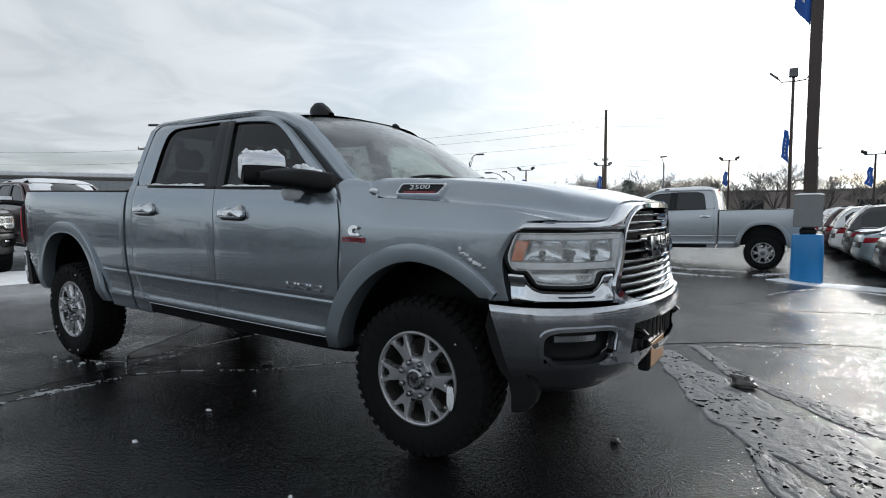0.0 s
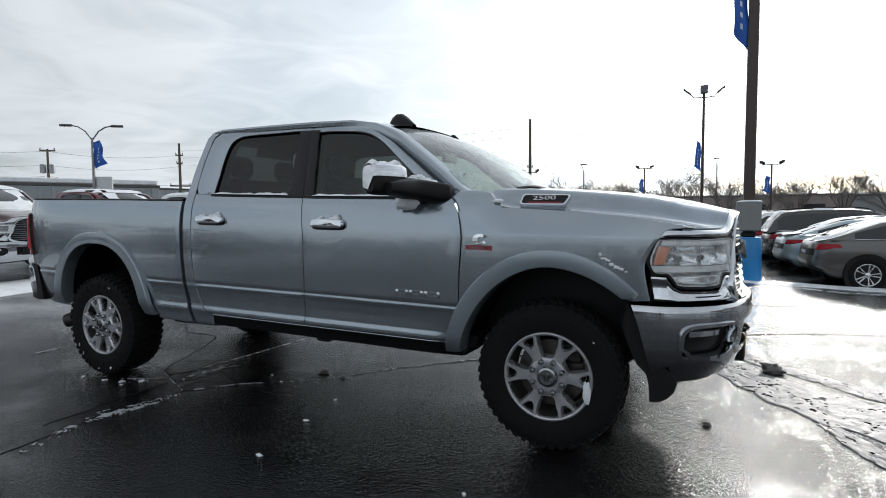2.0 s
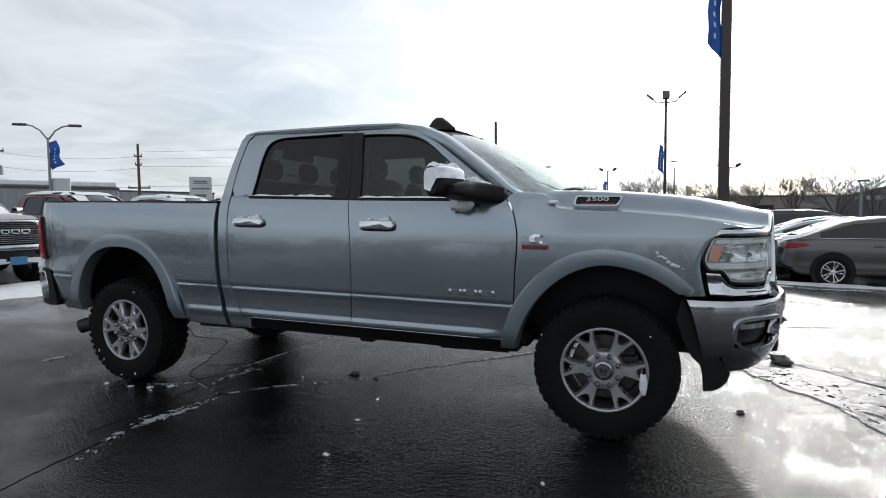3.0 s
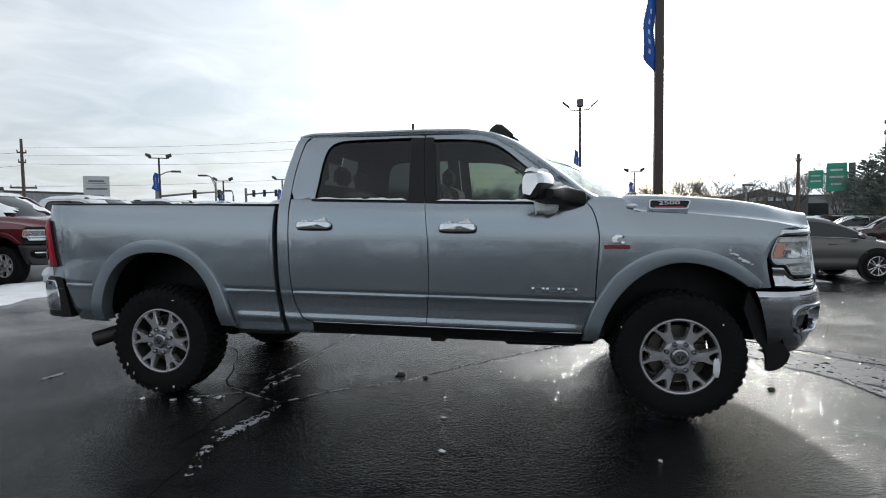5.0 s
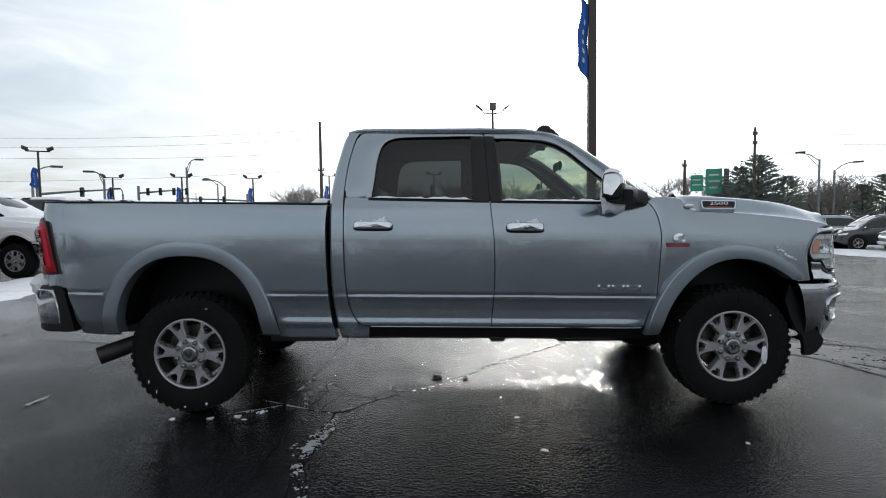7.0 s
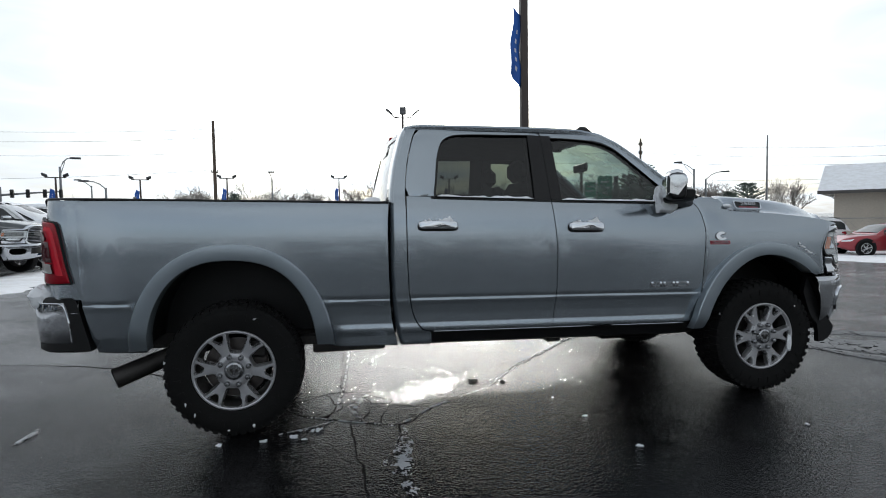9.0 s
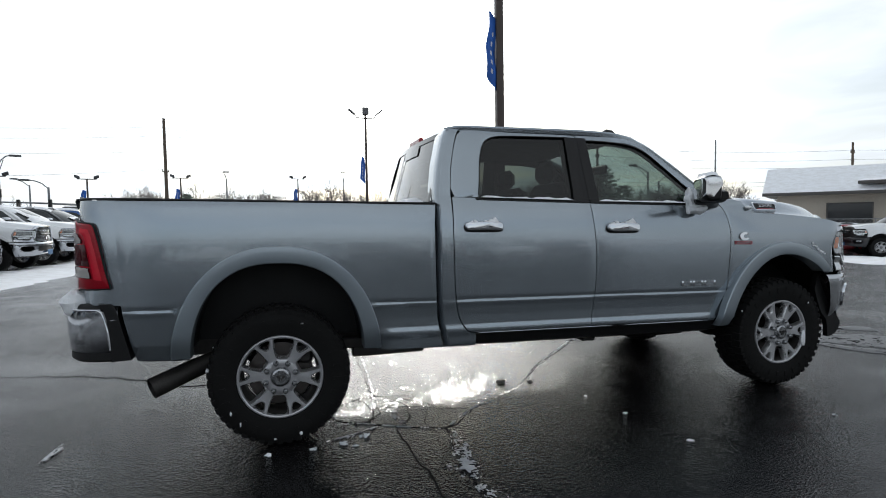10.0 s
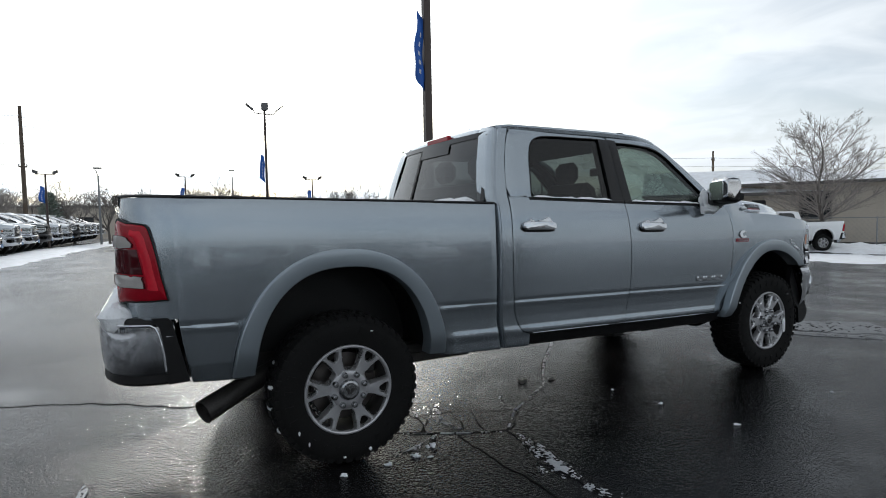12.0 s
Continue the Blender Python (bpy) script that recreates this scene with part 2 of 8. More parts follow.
HOUSING = surface("grey_lamp_housing", (0.64, 0.65, 0.66), 0.3, 0.15, 0.15, 10.0)
RED_BADGE = surface("red_badge", (0.26, 0.015, 0.03), 0.3, 0.0, 0.1, 30.0)
SNOW = snow_material("clean_snow", 0.12)
DIRTY_SNOW = snow_material("trodden_snow", 0.42)
ASPHALT = wet_asphalt()


# ---- geometry helpers ----
class Geo:
    """Vertices and faces that become one mesh."""

    def __init__(self):
        self.v, self.f = [], []

    def grid(self, rows, close_u=False, close_v=False):
        n, k, b = len(rows), len(rows[0]), len(self.v)
        for r in rows:
            self.v += [tuple(p) for p in r]
        for i in range(n if close_v else n - 1):
            for j in range(k if close_u else k - 1):
                a, c = b + i * k, b + ((i + 1) % n) * k
                self.f.append((a + j, a + (j + 1) % k, c + (j + 1) % k, c + j))
        return self

    def poly(self, pts):
        b = len(self.v)
        self.v += [tuple(p) for p in pts]
        self.f.append(tuple(range(b, b + len(pts))))
        return self

    def ring(self, loops, cap0=False, cap1=False):
        """Closed loops of equal length, joined one to the next."""
        b, k = len(self.v), len(loops[0])
        self.grid(loops, close_u=True)
        if cap0:
            self.f.append(tuple(b + j for j in range(k)))
        if cap1:
            self.f.append(tuple(b + (len(loops) - 1) * k + j for j in range(k)))
        return self

    def box(self, c, s, bev=0.0, m=None):
        """A box with chamfered edges: centre, size."""
        hx, hy, hz = (a / 2 for a in s)
        bv = min(bev, hx * 0.9, hy * 0.9, hz * 0.9)
        loops = []
        for z, i in ((-hz, bv), (-hz + bv, 0), (hz - bv, 0), (hz, bv)) if bv else ((-hz, 0), (hz, 0)):
            x, y = hx - i, hy - i
            q = bv if bv else 0.0
            if q:
                loops.append([(x - q * (i == 0), -y, z), (x, -y + q * (i == 0), z), (x, y - q * (i == 0), z), (x - q * (i == 0), y, z),
                              (-x + q * (i == 0), y, z), (-x, y - q * (i == 0), z), (-x, -y + q * (i == 0), z), (-x + q * (i == 0), -y, z)])
            else:
                loops.append([(x, -y, z), (x, y, z), (-x, y, z), (-x, -y, z)])
        out = [[(Vector(p) if m is None else m @ Vector(p)) + Vector(c) for p in lp] for lp in loops]
        return self.ring(out, True, True)

    def lathe(self, prof, n, c=(0, 0, 0), axis="y"):
        """prof: (radius, height along the axis)."""
        rows = []
        for r, h in prof:
            row = []
            for k in range(n):
                a = 2 * math.pi * k / n
                p, q = r * math.cos(a), r * math.sin(a)
                row.append({"y": (c[0] + p, c[1] + h, c[2] + q), "z": (c[0] + p, c[1] + q, c[2] + h), "x": (c[0] + h, c[1] + p, c[2] + q)}[axis])
            rows.append(row)
        return self.grid(rows, close_u=True)

    def tube(self, pts, rad, n=8, caps=True):
        pts = [Vector(p) for p in pts]
        rads = rad if isinstance(rad, (list, tuple)) else [rad] * len(pts)
        loops = []
        for i, p in enumerate(pts):
            d = (pts[min(i + 1, len(pts) - 1)] - pts[max(i - 1, 0)]).normalized()
            u = d.cross(Vector((0, 0, 1)) if abs(d.z) < 0.9 else Vector((1, 0, 0))).normalized()
            w = d.cross(u)
            loops.append([p + (u * math.cos(2 * math.pi * k / n) + w * math.sin(2 * math.pi * k / n)) * rads[i] for k in range(n)])
        return self.ring(loops, caps, caps)

    def add(self, other, m=None):
        b = len(self.v)
        self.v += [tuple(m @ Vector(p)) for p in other.v] if m is not None else other.v
        self.f += [tuple(b + i for i in f) for f in other.f]
        return self

    def mapped(self, fn):
        self.v = [tuple(fn(*p)) for p in self.v]
        return self


def part(name, geo, mat, parent=None, label="", angle=35.0, kind=""):
    """Links a Geo as one mesh object, under a thing where one is given."""
    me = bpy.data.meshes.new(name)
    me.from_pydata([tuple(p) for p in geo.v], [], geo.f)
    bm = bmesh.new()
    bm.from_mesh(me)
    bmesh.ops.recalc_face_normals(bm, faces=bm.faces)
    lim = radians(angle)
    for f in bm.faces:
        f.smooth = angle > 0
    for e in bm.edges:
        if len(e.link_faces) != 2 or e.calc_face_angle(0.0) > lim:
            e.smooth = False
    bm.to_mesh(me)
    bm.free()
    me.materials.append(mat)
    ob = new(name, me)
    if parent is not None:
        ob.parent = parent
    return tagged(ob, label, kind=kind)


def thing(name, label, category, m=None, group=""):
    ob = new(name)
    ob.empty_display_size = 0.2
    if m is not None:
        ob.matrix_world = m
    return tagged(ob, label, category, group)


def resample(pts, n):
    p = np.array(pts, float)
    s = np.concatenate([[0], np.cumsum(np.linalg.norm(np.diff(p, axis=0), axis=1))])
    a = np.linspace(0, s[-1], n)
    return np.stack([np.interp(a, s, p[:, k]) for k in range(p.shape[1])], 1)


def smooth_line(pts, n=8, closed=False):
    """A rounded line through the points (Catmull-Rom)."""
    p = [np.array(q, float) for q in pts]
    out, k = [], len(p)
    for i in range(k if closed else k - 1):
        a, b = p[(i - 1) % k] if closed or i > 0 else 2 * p[0] - p[1], p[i]
        c = p[(i + 1) % k]
        d = p[(i + 2) % k] if closed or i + 2 < k else 2 * p[-1] - p[-2]
        for j in range(n):
            t = j / n
            out.append(0.5 * (2 * b + (c - a) * t + (2 * a - 5 * b + 4 * c - d) * t * t + (3 * b - a - 3 * c + d) * t ** 3))
    if not closed:
        out.append(p[-1])
    return np.array(out)


def edge_steps(n, e=0.02):
    return [0.0, e] + [e + (1 - 2 * e) * i / (n - 1) for i in range(1, n - 1)] + [1 - e, 1.0]


def patch(lower, upper, n, m, fn, thick=0.02, roll=0.004, off=0.0):
    """A panel between two lines in the surface fn(a, b, offset), its rim rolled in and turned back by its thickness."""
    lo, hi = resample(lower, n), resample(upper, n)
    vs = edge_steps(m)
    rows = []
    for v in vs:
        row = []
        for i in range(n):
            a = lo[i] * (1 - v) + hi[i] * v
            rim = v in (0.0, 1.0) or i in (0, n - 1)
            row.append(fn(a[0], a[1], off - (roll if rim else 0)))
        rows.append(row)
    g = Geo().grid(rows)
    loop = [lo[i] for i in range(n)] + [lo[-1] * (1 - v) + hi[-1] * v for v in vs[1:-1]] + [hi[i] for i in range(n - 1, -1, -1)] + [lo[0] * (1 - v) + hi[0] * v for v in vs[-2:0:-1]]
    g.ring([[fn(a, b, off - roll) for a, b in loop], [fn(a, b, off - thick) for a, b in loop]])
    return g


def band(outer, inner, fn, thick=0.02, roll=0.003, off=0.0, mid=0.0):
    """A closed frame between two loops of equal count in the surface fn."""
    o, i_ = np.array(outer, float), np.array(inner, float)
    return Geo().ring([[fn(*p, off - thick) for p in o], [fn(*p, off - roll) for p in o], [fn(*(p * 0.85 + q * 0.15), off + mid) for p, q in zip(o, i_)],
                       [fn(*(p * 0.15 + q * 0.85), off + mid) for p, q in zip(o, i_)], [fn(*p, off - roll) for p in i_], [fn(*p, off - thick) for p in i_]])


def bulged(low, top, n, fn, prof):
    """A moulding between two lines, with a profile of its own: (way up, distance out)."""
    a, b = resample(low, n), resample(top, n)
    rows = []
    for v, o in prof:
        rows.append([fn(*(a[i] * (1 - v) + b[i] * v), o) for i in range(n)])
    g = Geo().grid(rows)
    for i in (0, n - 1):
        g.grid([[r[i] for r in rows], [fn(*(a[i] * (1 - v) + b[i] * v), -0.03) for v, o in prof]])
    return g


def fill(loop, fn, off=0.0, rings=3):
    """A closed outline filled over the surface fn by shrinking loops."""
    p = np.array(loop, float)
    c = p.mean(0)
    loops = [[fn(*(c + (q - c) * s), off) for q in p] for s in [1.0 - 0.9 * k / rings for k in range(rings + 1)]]
    return Geo().ring(loops, False, True)


def bar_text(body, size, depth, mat, m, name, parent, label=""):
    """Raised lettering in the built-in font, as a mesh."""
    cu = bpy.data.curves.new(name, "FONT")
    cu.body, cu.size, cu.extrude, cu.bevel_depth = body, size, depth, 0.0
    cu.align_x, cu.align_y, cu.resolution_u = "CENTER", "CENTER", 3
    tmp = bpy.data.objects.new(name, cu)
    scene.collection.objects.link(tmp)
    me = bpy.data.meshes.new_from_object(tmp.evaluated_get(bpy.context.evaluated_depsgraph_get()))
    bpy.data.objects.remove(tmp)
    bpy.data.curves.remove(cu)
    me.transform(m)
    me.materials.append(mat)
    ob = new(name, me)
    ob.parent = parent
    return tagged(ob, label)
# ---- ground ----
def ground_z(x, y):
    """The lot is level round the truck and falls gently towards the far row of cars."""
    d = max(0.0, 0.85 * x + 0.35 * y - 5.0)
    return -0.085 * d * d / (d + 3.0) / (1 + d / 14.0)


def make_ground():
    def axis(lim, fine, step):
        a = [i * step for i in range(int(fine / step) + 1)]
        while a[-1] < lim:
            a.append(a[-1] * 1.18 + step)
        return [-v for v in a[:0:-1]] + a
    xs, ys = axis(900, 22, 0.5), axis(900, 22, 0.5)
    rows = []
    for y in ys:
        rows.append([(x, y, ground_z(min(x, 34), min(y, 60)) + 0.006 * noise.noise(Vector((x * 0.35, y * 0.35, 0))) * (abs(x) < 40) * (abs(y) < 40)) for x in xs])
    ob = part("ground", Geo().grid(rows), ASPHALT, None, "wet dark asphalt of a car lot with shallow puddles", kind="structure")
    return ob


make_ground()

# ---- the pickup truck ----
RAKE, MID = 0.0206, 2.1
SECTION = ((0.40, 0.90), (0.45, 0.93), (0.50, 0.955), (0.56, 0.962), (0.585, 0.972), (0.60, 0.976), (0.615, 0.975), (0.64, 0.969), (0.70, 0.973), (0.76, 0.984), (0.785, 0.9925), (0.795, 0.9938), (0.799, 0.9925), (0.804, 0.9872), (0.809, 0.9882), (0.83, 0.9945), (1.0, 1.004), (1.15, 1.004), (1.28, 0.997), (1.38, 0.982), (1.43, 0.966),
           (1.46, 0.955), (1.478, 0.945), (1.90, 0.82), (1.955, 0.775), (1.985, 0.70))
SOFT = [tuple(p) for p in smooth_line([p for p in SECTION if 0.83 <= p[0] <= 1.47], 6)]
FLAT = [p for p in SECTION if p[0] < 0.83] + SOFT + [p for p in SECTION if p[0] > 1.47]
SZ, SW = [a for a, _ in FLAT], [b for _, b in FLAT]
PLAIN_Z, PLAIN_W = (0.40, 0.50, 0.60, 0.70, 0.76, 0.785, 0.795, 0.799, 0.804, 0.809, 0.83), (0.850, 0.915, 0.958, 0.975, 0.985, 0.9925, 0.9938, 0.9925, 0.9872, 0.9882, 0.9945)


def raked(x, y, z):
    return (x, y, z - RAKE * (x - MID) + 0.022 * max(0.0, z - 1.58))


def half_width(x, z):
    w = float(np.interp(z, SZ, SW))
    if z < 0.83:
        # the sculpted sill runs under the doors only
        k = max(0.0, min(1.0, (x - 0.60) / 0.08, (3.22 - x) / 0.10))
        w = w * k + float(np.interp(z, PLAIN_Z, PLAIN_W)) * (1 - k)
    if x > 3.9:
        w -= 0.02 * ((x - 3.9) / 0.5) ** 2
    if x > 4.3:
        w -= 0.045 * ((x - 4.3) / 0.23) ** 2
    if x > 3.3 and z > 1.25:
        w -= 0.045 * min(1.0, (x - 3.3) / 0.3) * min(1.0, (z - 1.25) / 0.15)
    if x < -0.6:
        w -= 0.04 * ((-0.6 - x) / 0.35) ** 2
    return w


def flank(s):
    return lambda x, z, o=0.0: raked(x, s * (half_width(x, z) + o), z)


def plan_line(pts):
    p = smooth_line(pts, 40)
    d = np.concatenate([[0], np.cumsum(np.hypot(*np.diff(p, axis=0).T))])
    return p, d


NOSE, NOSE_D = plan_line(((4.30, 0.985), (4.42, 0.965), (4.53, 0.90), (4.62, 0.80), (4.69, 0.67), (4.735, 0.54), (4.77, 0.40), (4.80, 0.2), (4.81, 0.0)))
BUMP, BUMP_D = plan_line(((4.235, 1.004), (4.40, 0.985), (4.53, 0.92), (4.66, 0.80), (4.76, 0.62), (4.83, 0.40), (4.86, 0.2), (4.87, 0.0)))
REAR, REAR_D = plan_line(((-0.80, 0.962), (-0.92, 0.945), (-1.0, 0.91), (-1.05, 0.85), (-1.08, 0.76), (-1.09, 0.60), (-1.095, 0.3), (-1.10, 0.0)))


def wrap(line, dist, s, lean=0.0, z0=1.0):
    """A surface that runs round a corner: a is the way along the plan line, past the middle it goes on mirrored."""
    end = dist[-1]

    def fn(a, z, o=0.0):
        flip = 1.0
        if a > end:
            a, flip = 2 * end - a, -1.0
        i = int(np.clip(np.searchsorted(dist, a) - 1, 0, len(dist) - 2))
        k = (a - dist[i]) / (dist[i + 1] - dist[i])
        p, t = line[i] * (1 - k) + line[i + 1] * k, line[min(i + 6, len(dist) - 1)] - line[max(i - 5, 0)]
        t = t / np.hypot(*t)
        nx, ny = (-t[1], t[0]) if line[-1][0] > 2 else (t[1], -t[0])
        if line[-1][0] > 2 and ny < 0 and abs(ny) > abs(nx):
            nx, ny = -nx, -ny
        q = (p[0] + nx * o - lean * (z - z0), p[1] + ny * o)
        return raked(q[0], s * flip * q[1], z)
    return fn


truck = thing("pickup_truck", "silver-grey four-door pickup truck with chrome trim on wet asphalt", "pickup truck")
TOP_RIM = ((3.205, 1.462), (3.27, 1.498), (3.36, 1.497), (3.44, 1.487), (3.52, 1.398), (3.9, 1.383), (4.20, 1.358), (4.36, 1.337), (4.46, 1.319), (4.53, 1.304))
DOOR_NOSE = smooth_line(((3.195, 0.585), (3.255, 0.735), (3.275, 1.015), (3.288, 1.209), (3.275, 1.32), (3.245, 1.41), (3.205, 1.462)), 4)
DOOR_SPLIT = smooth_line(((2.113, 0.585), (2.137, 0.883), (2.137, 1.16), (2.122, 1.35), (2.112, 1.462)), 4)
DOOR_TAIL = smooth_line(((1.26, 0.583), (1.196, 0.600), (1.136, 0.70), (1.110, 0.871), (1.102, 1.111), (1.103, 1.349), (1.107, 1.476)), 4)
# centre, then the opening and the flare's outer line: half-lengths back and front, height, squareness
R_ARCH = (0.005, 0.42, (0.500, 0.505, 0.645, 2.4), (0.612, 0.618, 0.746, 2.2))
F_ARCH = (3.815, 0.42, (0.545, 0.630, 0.652, 1.9), (0.640, 0.668, 0.748, 2.0))


def arch(c, a0, a1, n, grow=0.0):
    k = grow / 0.116
    rb, rf, rz, p = (a + (b - a) * k for a, b in zip(c[2], c[3]))
    out = []
    for t in np.linspace(a0, a1, n):
        ct, st = math.cos(radians(t)), math.sin(radians(t))
        out.append((c[0] + (rf if ct > 0 else rb) * math.copysign(abs(ct) ** (2 / p), ct), c[1] + rz * st ** (2 / p)))
    return out


def shifted(line, dx):
    return [(x + dx, z) for x, z in line]


def belt(x):
    return float(np.interp(x, (1.1, 2.0, 2.2, 3.0, 3.21), (1.478, 1.466, 1.462, 1.458, 1.452)))


REAR_GLASS = smooth_line(((1.291, 1.478), (1.307, 1.592), (1.327, 1.736), (1.364, 1.845), (1.437, 1.893), (1.566, 1.908), (1.80, 1.914), (1.97, 1.918), (1.999, 1.90),
                          (2.002, 1.70), (1.999, 1.485), (1.97, 1.468), (1.75, 1.472), (1.50, 1.475), (1.315, 1.474)), 3, True)
FRONT_GLASS = smooth_line(((2.186, 1.464), (2.172, 1.676), (2.158, 1.88), (2.175, 1.902), (2.382, 1.898), (2.542, 1.877), (2.66, 1.825), (2.774, 1.735), (2.90, 1.63),
                           (3.03, 1.52), (3.07, 1.475), (3.05, 1.458), (2.80, 1.458), (2.5, 1.459), (2.22, 1.460)), 3, True)


def ray_out(c, p, edge):
    """Where the ray from c through p meets the closed outline edge."""
    d = p - c
    best = None
    for k in range(len(edge)):
        a, b = edge[k], edge[(k + 1) % len(edge)]
        e = b - a
        den = d[0] * e[1] - d[1] * e[0]
        if abs(den) < 1e-9:
            continue
        t = ((a[0] - c[0]) * e[1] - (a[1] - c[1]) * e[0]) / den
        u = ((a[0] - c[0]) * d[1] - (a[1] - c[1]) * d[0]) / den
        if t > 0 and -1e-6 <= u <= 1 + 1e-6 and (best is None or t < best):
            best = t
    return c + d * (best or 1.0)


def frame_outer(inner, outline):
    c = inner.mean(0)
    edge = np.array(outline, float)
    return np.array([ray_out(c, p, edge) for p in inner])


REAR_FRAME = [(1.102, 1.478), (1.104, 1.55), (1.121, 1.673), (1.145, 1.777), (1.174, 1.875), (1.197, 1.915), (1.234, 1.936), (1.35, 1.946), (1.557, 1.952), (2.082, 1.957), (2.095, 1.70), (2.108, 1.464)]
FRONT_FRAME = [(2.116, 1.462), (2.103, 1.70), (2.090, 1.957), (2.387, 1.944), (2.50, 1.925), (2.58, 1.900), (2.72, 1.825), (2.929, 1.671), (3.096, 1.545), (3.205, 1.462), (3.19, 1.452)]


def door_handle(s, x0, x1, z0, z1, door):
    """A chrome strap handle with rounded ends over a dark recess."""
    f = flank(s)
    cx, cz = (x0 + x1) / 2, (z0 + z1) / 2
    a, b = (x1 - x0) / 2, (z1 - z0) / 2

    def loop(k, o, up=0.0):
        pts = []
        for t in np.linspace(0, 2 * math.pi, 28, endpoint=False):
            c, q = math.cos(t), math.sin(t)
            pts.append(f(cx + k * a * math.copysign(abs(c) ** 0.35, c), cz + up + k * b * math.copysign(abs(q) ** 0.5, q), o))
        return pts
    h = part("door_handle", Geo().ring([loop(1.0, 0.002), loop(1.0, 0.026), loop(0.93, 0.036), loop(0.70, 0.041, 0.004)], False, True), CHROME, door, "chrome strap door handle dusted with snow")
    part("handle_recess", Geo().ring([loop(1.03, 0.003, -0.011), loop(0.8, 0.005, -0.012)], False, True), BLACK, h)
    g = Geo()
    rnd = random.Random(int(x0 * 100))
    n = 20
    rows = []
    hs = [max(0.0, 0.016 + 0.016 * math.sin(3.0 + 5 * i / n) + rnd.uniform(-0.006, 0.008)) * min(1.0, i / 2, (n - i) / 2) for i in range(n + 1)]
    hs[4] += 0.016
    hs[5] += 0.012
    for i in range(n + 1):
        x = x0 + 0.03 + (x1 - x0 - 0.06) * i / n
        z = z1 - 0.006
        rows.append([f(x, z, 0.002), f(x, z, 0.036), f(x, z + hs[i] * 0.7, 0.030), f(x, z + hs[i], 0.016), f(x, z + hs[i] * 0.8, 0.002)])
    return h, g.grid(rows)


def flare(c, a0, a1, s, name, end_cut=0.497):
    """A broad wheel-arch flare that stands proud of the panel."""
    f = flank(s)
    n = 44
    prof = ((0.0, -0.08), (0.0, 0.012), (0.005, 0.021), (0.055, 0.026), (0.106, 0.022), (0.113, 0.016), (0.116, -0.008))
    def wide(x):   # the front flare swells towards the door
        return 0.030 * max(0.0, min(1.0, (3.70 - x) / 0.4)) if c is F_ARCH else 0.004
    rows = [[raked(x, s * (min(half_width(x, max(z, 0.85)), 0.995 + (z - 0.8) * 0.03) + o + wide(x) * (o > 0) - 0.03 * max(0.0, 0.75 - z) - 0.45 * max(0.0, 0.61 - z)), max(z, (0.497 if c is R_ARCH else 0.535) if x < c[0] else end_cut)) for x, z in arch(c, a0, a1, n, g)] for g, o in prof]
    return Geo().grid(rows)


